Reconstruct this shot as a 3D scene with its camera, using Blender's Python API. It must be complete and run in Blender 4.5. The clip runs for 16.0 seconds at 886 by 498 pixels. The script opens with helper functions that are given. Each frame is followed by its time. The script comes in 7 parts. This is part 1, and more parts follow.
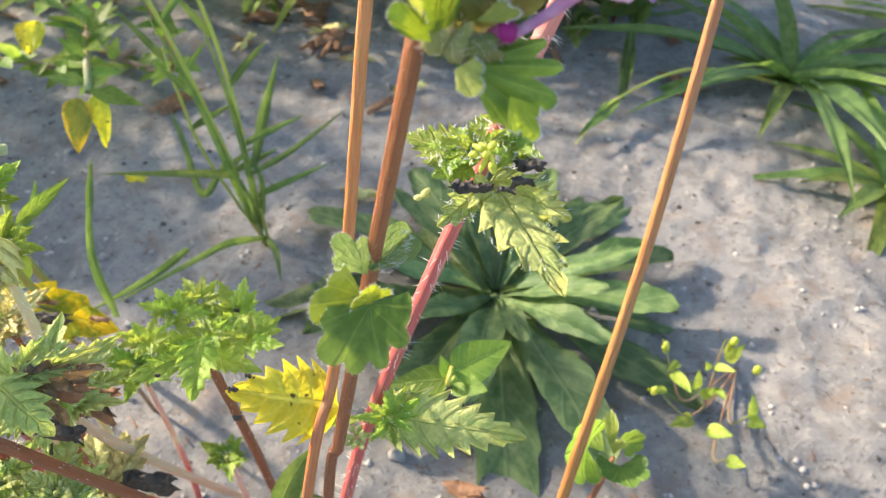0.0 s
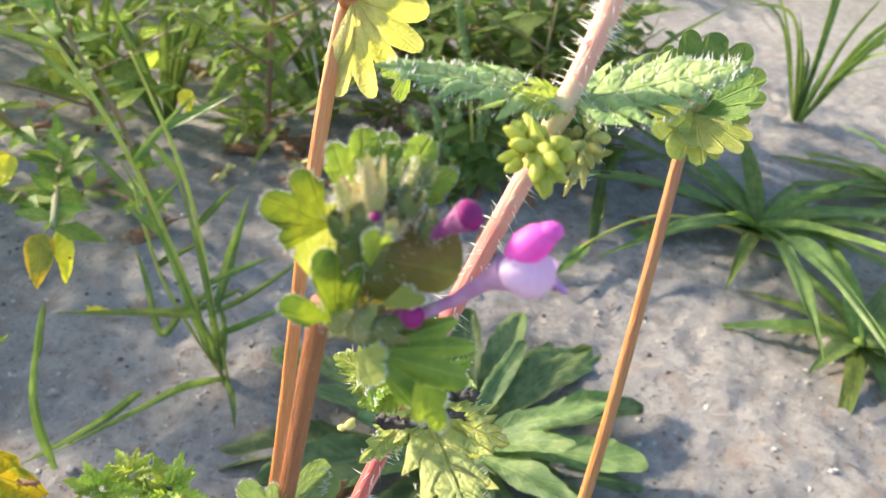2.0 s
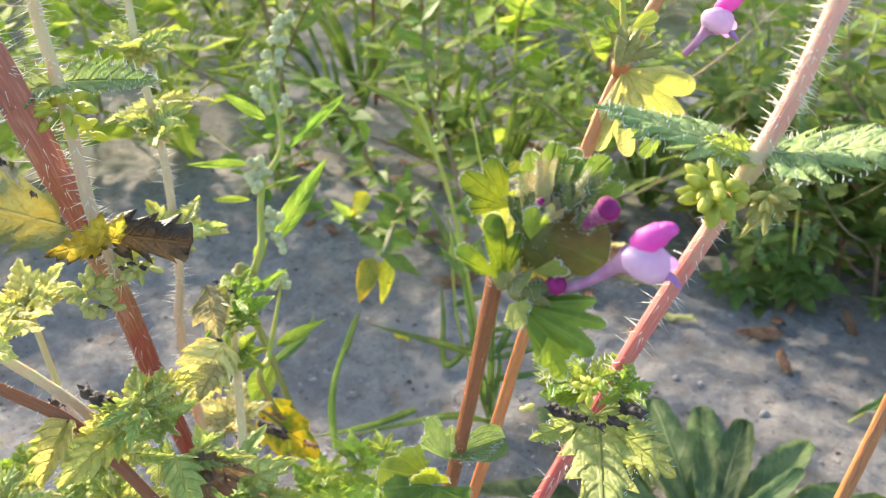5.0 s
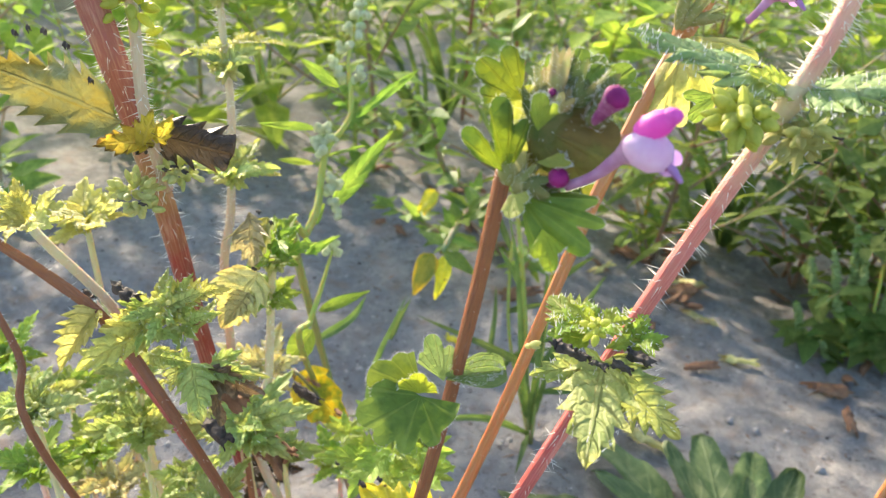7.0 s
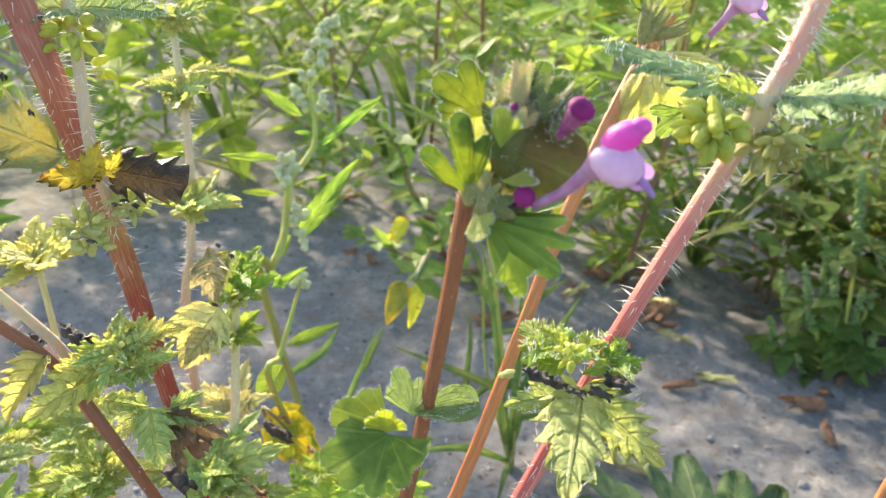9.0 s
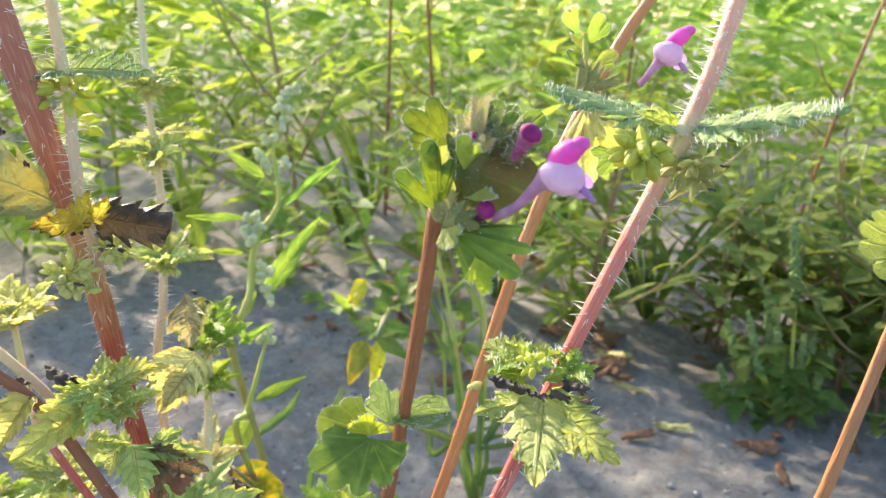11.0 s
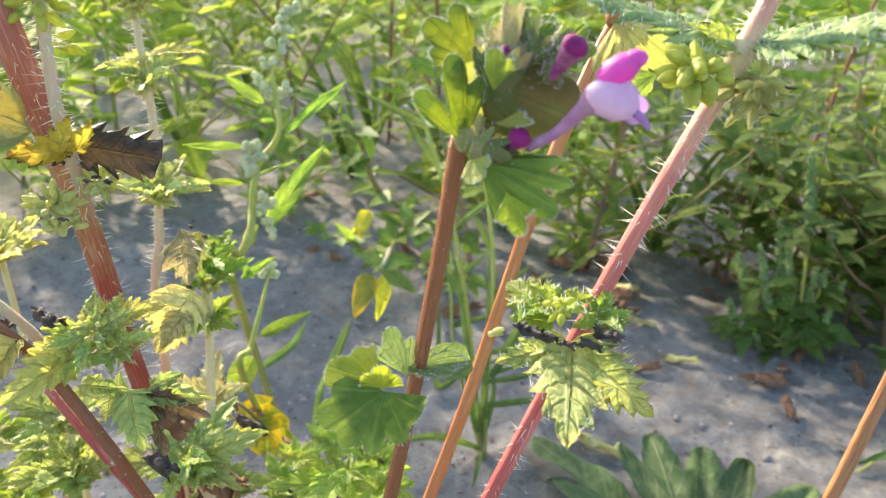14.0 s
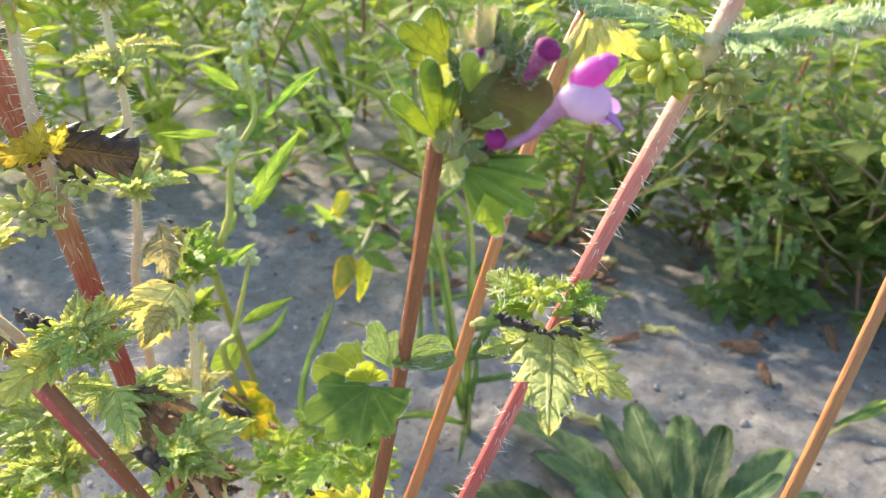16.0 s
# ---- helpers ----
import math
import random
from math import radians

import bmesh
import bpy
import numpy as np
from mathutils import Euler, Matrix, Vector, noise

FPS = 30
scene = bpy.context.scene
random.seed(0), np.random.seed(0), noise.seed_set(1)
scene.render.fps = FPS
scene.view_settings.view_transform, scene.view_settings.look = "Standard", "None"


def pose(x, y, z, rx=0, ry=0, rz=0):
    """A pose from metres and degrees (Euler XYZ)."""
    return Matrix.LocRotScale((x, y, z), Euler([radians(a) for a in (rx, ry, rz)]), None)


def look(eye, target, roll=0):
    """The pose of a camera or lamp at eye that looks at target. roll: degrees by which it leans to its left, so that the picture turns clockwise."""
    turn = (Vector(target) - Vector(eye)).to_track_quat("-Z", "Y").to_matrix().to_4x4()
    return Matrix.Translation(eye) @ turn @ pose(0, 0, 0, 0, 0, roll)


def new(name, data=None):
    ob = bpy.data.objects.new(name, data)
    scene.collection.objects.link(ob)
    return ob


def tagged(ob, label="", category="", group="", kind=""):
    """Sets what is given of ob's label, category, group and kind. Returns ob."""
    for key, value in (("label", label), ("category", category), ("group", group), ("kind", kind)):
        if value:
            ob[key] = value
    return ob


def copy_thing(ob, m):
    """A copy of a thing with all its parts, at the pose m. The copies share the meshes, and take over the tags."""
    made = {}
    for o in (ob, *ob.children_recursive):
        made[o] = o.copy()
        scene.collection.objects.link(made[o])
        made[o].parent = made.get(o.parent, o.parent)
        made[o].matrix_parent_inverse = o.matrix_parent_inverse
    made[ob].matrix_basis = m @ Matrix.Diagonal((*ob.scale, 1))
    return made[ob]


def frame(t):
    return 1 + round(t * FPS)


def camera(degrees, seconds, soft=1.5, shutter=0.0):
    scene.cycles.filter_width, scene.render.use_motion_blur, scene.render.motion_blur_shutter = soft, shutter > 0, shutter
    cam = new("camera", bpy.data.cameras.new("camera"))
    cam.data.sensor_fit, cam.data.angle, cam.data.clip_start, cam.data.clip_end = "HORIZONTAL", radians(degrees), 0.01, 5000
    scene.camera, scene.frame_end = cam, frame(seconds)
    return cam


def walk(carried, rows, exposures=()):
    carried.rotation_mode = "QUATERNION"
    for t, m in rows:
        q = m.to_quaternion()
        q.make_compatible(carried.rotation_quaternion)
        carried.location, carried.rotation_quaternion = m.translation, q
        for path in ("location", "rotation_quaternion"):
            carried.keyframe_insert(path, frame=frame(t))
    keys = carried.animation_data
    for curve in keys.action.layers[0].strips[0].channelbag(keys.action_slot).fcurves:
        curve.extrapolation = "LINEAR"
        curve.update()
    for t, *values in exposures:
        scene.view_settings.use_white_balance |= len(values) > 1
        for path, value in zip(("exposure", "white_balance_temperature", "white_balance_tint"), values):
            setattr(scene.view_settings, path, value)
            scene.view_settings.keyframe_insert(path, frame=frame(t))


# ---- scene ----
# ---- camera ----
cam = camera(61.61, 16.0, soft=1.3)
cam.data.dof.use_dof = True
cam.data.dof.focus_distance, cam.data.dof.aperture_fstop = 0.128, 42.0
PATH = [
    (0, (0.01440, 0.01861, 0.29201), (-0.03761, 0.75523, -0.38230), 1.578),
    (0.5, (0.01144, 0.03173, 0.30503), (-0.03313, 0.78170, -0.35493), 2.407),
    (1, (0.01212, 0.03165, 0.30939), (-0.02916, 0.80800, -0.31955), 3.487),
    (1.5, (0.01698, 0.02841, 0.29757), (-0.02600, 0.83971, -0.28547), 4.001),
    (2, (0.01987, 0.03307, 0.30130), (-0.01909, 0.86717, -0.24894), 4.175),
    (2.5, (0.01418, 0.03342, 0.30427), (-0.02431, 0.88490, -0.21871), 4.212),
    (3, (0.01478, 0.01865, 0.30413), (-0.11570, 0.87839, -0.18964), 2.978),
    (3.5, (0.01713, 0.01254, 0.30439), (-0.21147, 0.85452, -0.18429), 2.055),
    (4, (0.02478, 0.01566, 0.30177), (-0.27017, 0.84529, -0.17228), 1.519),
    (4.5, (0.03611, 0.01713, 0.30210), (-0.33552, 0.82008, -0.16392), 2.107),
    (4.7, (0.03835, 0.01537, 0.30237), (-0.38006, 0.79512, -0.16337), 0.932),
    (6.8, (0.05635, 0.01596, 0.28928), (-0.50030, 0.72402, -0.14521), 5.453),
    (7, (0.05316, 0.01523, 0.28735), (-0.49517, 0.73132, -0.14456), 5.708),
    (7.5, (0.05526, 0.01714, 0.28599), (-0.49174, 0.74587, -0.12599), 4.942),
    (8, (0.05600, 0.01798, 0.28521), (-0.48885, 0.75533, -0.11411), 4.258),
    (8.5, (0.05421, 0.01674, 0.28332), (-0.48827, 0.75962, -0.10891), 3.812),
    (9, (0.05130, 0.01988, 0.28515), (-0.48130, 0.76788, -0.11086), 4.426),
    (9.5, (0.05651, 0.02384, 0.28749), (-0.45872, 0.79180, -0.09300), 4.265),
    (9.7, (0.05558, 0.02105, 0.28811), (-0.45190, 0.80614, -0.06700), 4.239),
    (11.8, (0.05882, 0.00610, 0.28009), (-0.45658, 0.80978, -0.01734), 2.991),
    (12, (0.05861, 0.00599, 0.28014), (-0.45813, 0.80779, -0.02001), 2.795),
    (12.5, (0.05660, 0.00812, 0.28060), (-0.45838, 0.80827, -0.02689), 3.035),
    (13, (0.05646, 0.00796, 0.28196), (-0.45645, 0.80791, -0.02949), 3.452),
    (13.5, (0.05417, 0.01237, 0.28040), (-0.44879, 0.80395, -0.06664), 3.906),
    (14, (0.04959, 0.01576, 0.27939), (-0.43778, 0.79627, -0.11211), 3.871),
    (14.5, (0.05061, 0.01432, 0.27977), (-0.42114, 0.79157, -0.13658), 3.754),
    (15, (0.05050, 0.01437, 0.27925), (-0.41104, 0.79080, -0.14986), 3.670),
    (15.5, (0.05010, 0.01536, 0.27854), (-0.40609, 0.79535, -0.14984), 3.411),
    (16, (0.04958, 0.01519, 0.28270), (-0.40536, 0.79953, -0.13900), 3.029),
]
walk(cam, [(t, look(eye, target, roll)) for t, eye, target, roll in PATH])

# ---- light ----
# late sun, low in the west
SUN_WAY = Vector((-0.88, 0.34, 0.46)).normalized()
world = bpy.data.worlds.new("evening_sky")
scene.world = world
world.use_nodes = True
sky = world.node_tree.nodes.new("ShaderNodeTexSky")
sky.sky_type, sky.sun_disc = "NISHITA", False
sky.dust_density = 2.0
sky.sun_elevation = math.asin(SUN_WAY.z)
sky.sun_rotation = math.atan2(SUN_WAY.x, SUN_WAY.y)
back = world.node_tree.nodes["Background"]
world.node_tree.links.new(sky.outputs[0], back.inputs[0])
back.inputs[1].default_value = 0.15
sun = new("sun", bpy.data.lights.new("sun", "SUN"))
sun.data.energy, sun.data.angle, sun.data.color = 4.1, radians(2.4), (1.0, 0.825, 0.63)
sun.matrix_world = look(SUN_WAY * 10, (0, 0, 0))
scene.view_settings.exposure = 1.57


# ---- node helpers ----
def nodes_of(name):
    mat = bpy.data.materials.new(name)
    mat.use_nodes = True
    nt = mat.node_tree
    return mat, nt, nt.nodes["Principled BSDF"], nt.nodes["Material Output"]


def add(nt, kind, **sets):
    n = nt.nodes.new(kind)
    for key, value in sets.items():
        n.inputs[key[2:].replace("_", " ")].default_value = value
    return n


def sums(nt, op, a, b=None, clamp=False):
    n = nt.nodes.new("ShaderNodeMath")
    n.operation, n.use_clamp = op, clamp
    for k, v in enumerate((a, b)):
        if v is None:
            continue
        if isinstance(v, (int, float)):
            n.inputs[k].default_value = v
        else:
            nt.links.new(v, n.inputs[k])
    return n.outputs[0]


def blend(nt, fac, a, b, mode="MIX"):
    n = nt.nodes.new("ShaderNodeMix")
    n.data_type, n.blend_type = "RGBA", mode
    for k, v in ((0, fac), (6, a), (7, b)):
        if isinstance(v, (int, float)):
            n.inputs[k].default_value = v
        elif isinstance(v, tuple):
            n.inputs[k].default_value = (*v, 1)
        else:
            nt.links.new(v, n.inputs[k])
    return n.outputs[2]


def grain(nt, scale, detail=4.0, rough=0.6, where="Object"):
    tc = nt.nodes.new("ShaderNodeTexCoord")
    n = add(nt, "ShaderNodeTexNoise", i_Scale=scale, i_Detail=detail, i_Roughness=rough)
    nt.links.new(tc.outputs[where], n.inputs["Vector"])
    return n.outputs["Fac"]


def step(nt, v, lo, hi):
    n = nt.nodes.new("ShaderNodeMapRange")
    n.interpolation_type = "SMOOTHSTEP"
    nt.links.new(v, n.inputs["Value"])
    n.inputs["From Min"].default_value, n.inputs["From Max"].default_value = lo, hi
    return n.outputs["Result"]


def relief(nt, bsdf, height, strength, distance):
    n = add(nt, "ShaderNodeBump", i_Strength=strength, i_Distance=distance)
    nt.links.new(height, n.inputs["Height"])
    nt.links.new(n.outputs[0], bsdf.inputs["Normal"])
    return n.outputs[0]


def uv_axes(nt):
    tc = nt.nodes.new("ShaderNodeTexCoord")
    sp = nt.nodes.new("ShaderNodeSeparateXYZ")
    nt.links.new(tc.outputs["UV"], sp.inputs[0])
    return sp.outputs[0], sp.outputs[1]


# ---- materials ----
def leaf_material(name, main, other, vein, ribs=8, slant=0.45, shine=0.4, rough=0.5, gloss=0.35, edge=None, spots=None, fan=0, vary=0.35, bump=0.5, patchy=(0.42, 0.62)):
    """A leaf: two tones in patches, pale veins, light that shines through; fan: number of ray veins of a round leaf."""
    mat, nt, bsdf, out = nodes_of(name)
    u, v = uv_axes(nt)
    side = sums(nt, "ABSOLUTE", sums(nt, "SUBTRACT", v, 0.5))
    side = sums(nt, "MULTIPLY", side, 2.0)
    if fan:
        ray = sums(nt, "ABSOLUTE", sums(nt, "SUBTRACT", sums(nt, "FRACT", sums(nt, "MULTIPLY", v, fan)), 0.5))
        ribline = sums(nt, "SUBTRACT", 1.0, step(nt, ray, 0.02, 0.12))
        midline = ribline
    else:
        run = sums(nt, "SUBTRACT", sums(nt, "MULTIPLY", u, ribs), sums(nt, "MULTIPLY", side, slant * ribs * 0.45))
        ray = sums(nt, "ABSOLUTE", sums(nt, "SUBTRACT", sums(nt, "FRACT", run), 0.5))
        ribline = sums(nt, "SUBTRACT", 1.0, step(nt, ray, 0.03, 0.16))
        midline = sums(nt, "SUBTRACT", 1.0, step(nt, side, 0.03, 0.09))
    veins = sums(nt, "MAXIMUM", sums(nt, "MULTIPLY", ribline, 0.55), midline)
    big, fine = grain(nt, 110, 4), grain(nt, 900, 5)
    col = blend(nt, step(nt, big, *patchy), main, other)
    if edge:
        rim = step(nt, sums(nt, "ADD", u if fan else sums(nt, "MAXIMUM", side, u), sums(nt, "MULTIPLY", sums(nt, "SUBTRACT", big, 0.5), 1.2)), 0.72, 1.0)
        col = blend(nt, rim, col, edge)
    col = blend(nt, sums(nt, "MULTIPLY", veins, 0.28 if fan else 0.42), col, vein)
    if spots:
        dots = step(nt, grain(nt, 260, 2), 0.64, 0.7)
        col = blend(nt, dots, col, spots)
    col = blend(nt, 0.5, col, blend(nt, fine, (0.25, 0.25, 0.25), (0.78, 0.78, 0.78)), "OVERLAY")
    rnd = nt.nodes.new("ShaderNodeObjectInfo").outputs["Random"]
    hsv = nt.nodes.new("ShaderNodeHueSaturation")
    nt.links.new(col, hsv.inputs["Color"])
    nt.links.new(sums(nt, "ADD", sums(nt, "MULTIPLY", rnd, vary), 1 - vary / 2), hsv.inputs["Value"])
    nt.links.new(sums(nt, "ADD", sums(nt, "MULTIPLY", rnd, 0.03), 0.485), hsv.inputs["Hue"])
    col = blend(nt, 1.0, hsv.outputs[0], (1.02, 0.985, 0.72), "MULTIPLY")
    nt.links.new(col, bsdf.inputs["Base Color"])
    bsdf.inputs["Roughness"].default_value = rough
    bsdf.inputs["Specular IOR Level"].default_value = gloss
    tc = nt.nodes.new("ShaderNodeTexCoord")
    cells = add(nt, "ShaderNodeTexVoronoi", i_Scale=650.0)
    cells.feature = "DISTANCE_TO_EDGE"
    nt.links.new(tc.outputs["Object"], cells.inputs["Vector"])
    net = step(nt, cells.outputs["Distance"], 0.0, 0.22)
    high = sums(nt, "ADD", sums(nt, "MULTIPLY", veins, -0.8), sums(nt, "ADD", sums(nt, "MULTIPLY", fine, 0.4), sums(nt, "MULTIPLY", net, 0.12)))
    nrm = relief(nt, bsdf, high, bump, 0.0008)
    tr = nt.nodes.new("ShaderNodeBsdfTranslucent")
    gam = blend(nt, 1.0, col, (1.0, 0.93, 0.60), "MULTIPLY")
    bright = nt.nodes.new("ShaderNodeHueSaturation")
    bright.inputs["Value"].default_value = 2.0
    bright.inputs["Saturation"].default_value = 1.0
    nt.links.new(gam, bright.inputs["Color"])
    nt.links.new(bright.outputs[0], tr.inputs[0])
    nt.links.new(nrm, tr.inputs["Normal"])
    mix = nt.nodes.new("ShaderNodeMixShader")
    mix.inputs[0].default_value = shine
    nt.links.new(bsdf.outputs[0], mix.inputs[1])
    nt.links.new(tr.outputs[0], mix.inputs[2])
    nt.links.new(mix.outputs[0], out.inputs[0])
    return mat


def stem_material(name, stops, streak, ribs=9, rough=0.45, shine=0.45):
    """A stem, coloured from its foot (0) to its tip (1), with fine lengthwise streaks."""
    mat, nt, bsdf, out = nodes_of(name)
    u, v = uv_axes(nt)
    ramp = nt.nodes.new("ShaderNodeValToRGB")
    while len(ramp.color_ramp.elements) < len(stops):
        ramp.color_ramp.elements.new(0.5)
    for e, (place, c) in zip(ramp.color_ramp.elements, stops):
        e.position, e.color = place, (*c, 1)
    wob = grain(nt, 120, 3)
    nt.links.new(sums(nt, "ADD", v, sums(nt, "MULTIPLY", sums(nt, "SUBTRACT", wob, 0.5), 0.12)), ramp.inputs[0])
    comb = nt.nodes.new("ShaderNodeCombineXYZ")
    nt.links.new(sums(nt, "MULTIPLY", u, ribs * 4.0), comb.inputs[0])
    nt.links.new(sums(nt, "MULTIPLY", v, 26.0), comb.inputs[1])
    nz = add(nt, "ShaderNodeTexNoise", i_Scale=1.0, i_Detail=4.0)
    nt.links.new(comb.outputs[0], nz.inputs["Vector"])
    lines = nz.outputs["Fac"]
    col = blend(nt, sums(nt, "MULTIPLY", step(nt, lines, 0.45, 0.75), 0.75), ramp.outputs[0], streak)
    speck = step(nt, grain(nt, 1300, 3), 0.62, 0.72)
    col = blend(nt, sums(nt, "MULTIPLY", speck, 0.08), col, (0.75, 0.6, 0.5))
    nt.links.new(col, bsdf.inputs["Base Color"])
    bsdf.inputs["Roughness"].default_value = rough
    bsdf.inputs["Subsurface Weight"].default_value = shine
    bsdf.inputs["Subsurface Scale"].default_value = 0.0012
    relief(nt, bsdf, lines, 0.8, 0.0006)
    return mat


def plain_material(name, a, b, scale=400, rough=0.6, shine=0.0, bump=0.4, depth=0.0006):
    mat, nt, bsdf, out = nodes_of(name)
    f, g = grain(nt, scale, 5), grain(nt, scale * 0.17, 3)
    col = blend(nt, step(nt, sums(nt, "ADD", sums(nt, "MULTIPLY", f, 0.6), sums(nt, "MULTIPLY", g, 0.4)), 0.36, 0.64), a, b)
    nt.links.new(col, bsdf.inputs["Base Color"])
    bsdf.inputs["Roughness"].default_value = rough
    nrm = relief(nt, bsdf, f, bump, depth)
    if shine:
        tr = nt.nodes.new("ShaderNodeBsdfTranslucent")
        nt.links.new(col, tr.inputs[0])
        nt.links.new(nrm, tr.inputs["Normal"])
        mix = nt.nodes.new("ShaderNodeMixShader")
        mix.inputs[0].default_value = shine
        nt.links.new(bsdf.outputs[0], mix.inputs[1])
        nt.links.new(tr.outputs[0], mix.inputs[2])
        nt.links.new(mix.outputs[0], out.inputs[0])
    return mat


def sand_material():
    mat, nt, bsdf, out = nodes_of("dry_sandy_soil")
    a, b, c, d = grain(nt, 9, 4), grain(nt, 95, 6, 0.7), grain(nt, 520, 8, 0.75), grain(nt, 260, 3)
    col = blend(nt, step(nt, a, 0.4, 0.62), (0.270, 0.266, 0.262), (0.350, 0.345, 0.335))
    col = blend(nt, sums(nt, "MULTIPLY", step(nt, b, 0.48, 0.66), 0.8), col, (0.415, 0.392, 0.360))
    col = blend(nt, sums(nt, "MULTIPLY", step(nt, b, 0.5, 0.34), 0.75), col, (0.235, 0.212, 0.19))
    col = blend(nt, sums(nt, "MULTIPLY", step(nt, d, 0.60, 0.68), 0.7), col, (0.12, 0.10, 0.09))
    col = blend(nt, sums(nt, "MULTIPLY", step(nt, grain(nt, 38, 5), 0.54, 0.70), 0.55), col, (0.34, 0.25, 0.19))
    col = blend(nt, 0.55, col, blend(nt, c, (0.2, 0.2, 0.2), (0.8, 0.8, 0.8)), "OVERLAY")
    nt.links.new(col, bsdf.inputs["Base Color"])
    bsdf.inputs["Roughness"].default_value = 0.95
    bsdf.inputs["Specular IOR Level"].default_value = 0.2
    high = sums(nt, "ADD", sums(nt, "MULTIPLY", c, 0.5), sums(nt, "MULTIPLY", b, 1.0))
    relief(nt, bsdf, high, 1.0, 0.006)
    return mat


M_SAND = sand_material()
M_PEBBLE = plain_material("pale_pebble", (0.32, 0.31, 0.30), (0.24, 0.23, 0.22), 500, 0.9)
M_CRUMB = plain_material("dark_soil_crumb", (0.06, 0.05, 0.045), (0.16, 0.14, 0.12), 500, 0.95)
M_CLOD = plain_material("sand_clod", (0.34, 0.32, 0.30), (0.48, 0.45, 0.41), 300, 0.95)
M_DEAD = plain_material("dead_leaf", (0.19, 0.095, 0.05), (0.37, 0.215, 0.12), 260, 0.8, 0.2)
M_DRYBLACK = plain_material("blackened_dry_leaf", (0.022, 0.018, 0.016), (0.085, 0.07, 0.055), 700, 0.7, 0.05, 0.8)
M_HAIR = plain_material("glassy_hair", (0.92, 0.92, 0.86), (0.95, 0.95, 0.92), 400, 0.3, 0.4)

M_NETTLE = leaf_material("nettle_leaf", (0.19, 0.31, 0.065), (0.29, 0.41, 0.10), (0.42, 0.5, 0.18), 6, shine=0.38, bump=0.8)
M_NETTLE_PALE = leaf_material("yellowing_nettle_leaf", (0.31, 0.42, 0.18), (0.43, 0.52, 0.26), (0.33, 0.41, 0.17), 6, shine=0.32, bump=1.0, edge=(0.42, 0.48, 0.20))
M_NETTLE_SAGE = leaf_material("pale_sage_nettle_leaf", (0.42, 0.46, 0.20), (0.57, 0.58, 0.30), (0.42, 0.46, 0.21), 6, shine=0.42, bump=1.0)
M_NETTLE_FRESH = leaf_material("fresh_nettle_leaf", (0.27, 0.40, 0.10), (0.38, 0.50, 0.15), (0.34, 0.46, 0.14), 6, shine=0.40, bump=0.9)
M_NETTLE_YELLOW = leaf_material("yellow_nettle_leaf", (0.62, 0.56, 0.05), (0.50, 0.50, 0.06), (0.66, 0.66, 0.22), 7, shine=0.4, spots=(0.10, 0.07, 0.03))
M_NETTLE_FADED = leaf_material("faded_yellow_nettle_leaf", (0.36, 0.33, 0.09), (0.27, 0.30, 0.16), (0.32, 0.34, 0.19), 3, shine=0.15, bump=0.9, edge=(0.27, 0.31, 0.17))
M_NETTLE_GREY = leaf_material("grey_green_nettle_leaf", (0.19, 0.29, 0.14), (0.29, 0.38, 0.21), (0.22, 0.31, 0.14), 6, shine=0.22, rough=0.55, bump=1.0)
M_WILT = leaf_material("wilted_pale_leaf", (0.54, 0.53, 0.30), (0.68, 0.65, 0.43), (0.42, 0.42, 0.22), 6, shine=0.22, edge=(0.44, 0.38, 0.24), bump=1.0)
M_DARKLEAF = leaf_material("blackened_nettle_leaf", (0.055, 0.040, 0.036), (0.095, 0.072, 0.062), (0.12, 0.09, 0.065), 8, shine=0.12, rough=0.45, bump=0.9)
M_BROWNEDGE = leaf_material("yellow_leaf_with_brown_rim", (0.55, 0.50, 0.08), (0.36, 0.30, 0.07), (0.6, 0.55, 0.2), 5, shine=0.35, edge=(0.10, 0.065, 0.035), bump=0.8)
M_DEADNET = leaf_material("dry_grey_brown_leaf", (0.16, 0.115, 0.085), (0.27, 0.21, 0.16), (0.36, 0.29, 0.22), 6, shine=0.2, bump=1.0)
M_TURNING = leaf_material("leaf_turning_yellow", (0.15, 0.21, 0.04), (0.25, 0.28, 0.05), (0.35, 0.36, 0.1), 5, shine=0.35, edge=(0.60, 0.46, 0.035))
M_YELLOWGREEN = leaf_material("yellow_spotted_leaf", (0.20, 0.30, 0.035), (0.68, 0.56, 0.03), (0.6, 0.6, 0.12), 5, shine=0.4, edge=(0.72, 0.58, 0.03), spots=(0.22, 0.10, 0.03))
# henbit greens in shaded and lit copies: sun and shade are in the colour
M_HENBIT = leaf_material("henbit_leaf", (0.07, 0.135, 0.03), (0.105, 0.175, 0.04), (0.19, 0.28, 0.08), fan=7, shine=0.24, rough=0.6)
# the paler rim paints the lit edges of a shaded leaf
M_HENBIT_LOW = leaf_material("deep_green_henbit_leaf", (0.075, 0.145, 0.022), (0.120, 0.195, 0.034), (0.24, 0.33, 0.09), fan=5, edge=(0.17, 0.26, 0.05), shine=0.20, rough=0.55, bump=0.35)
M_HENBIT_GREY = leaf_material("grey_green_henbit_leaf", (0.16, 0.25, 0.11), (0.24, 0.33, 0.17), (0.36, 0.42, 0.26), fan=7, shine=0.28, rough=0.7, bump=0.9)
# a still paler lit copy
M_HENBIT_PALE = leaf_material("lit_cream_henbit_leaf", (0.36, 0.40, 0.14), (0.52, 0.52, 0.26), (0.58, 0.58, 0.32), fan=7, shine=0.34, rough=0.6, bump=0.8)
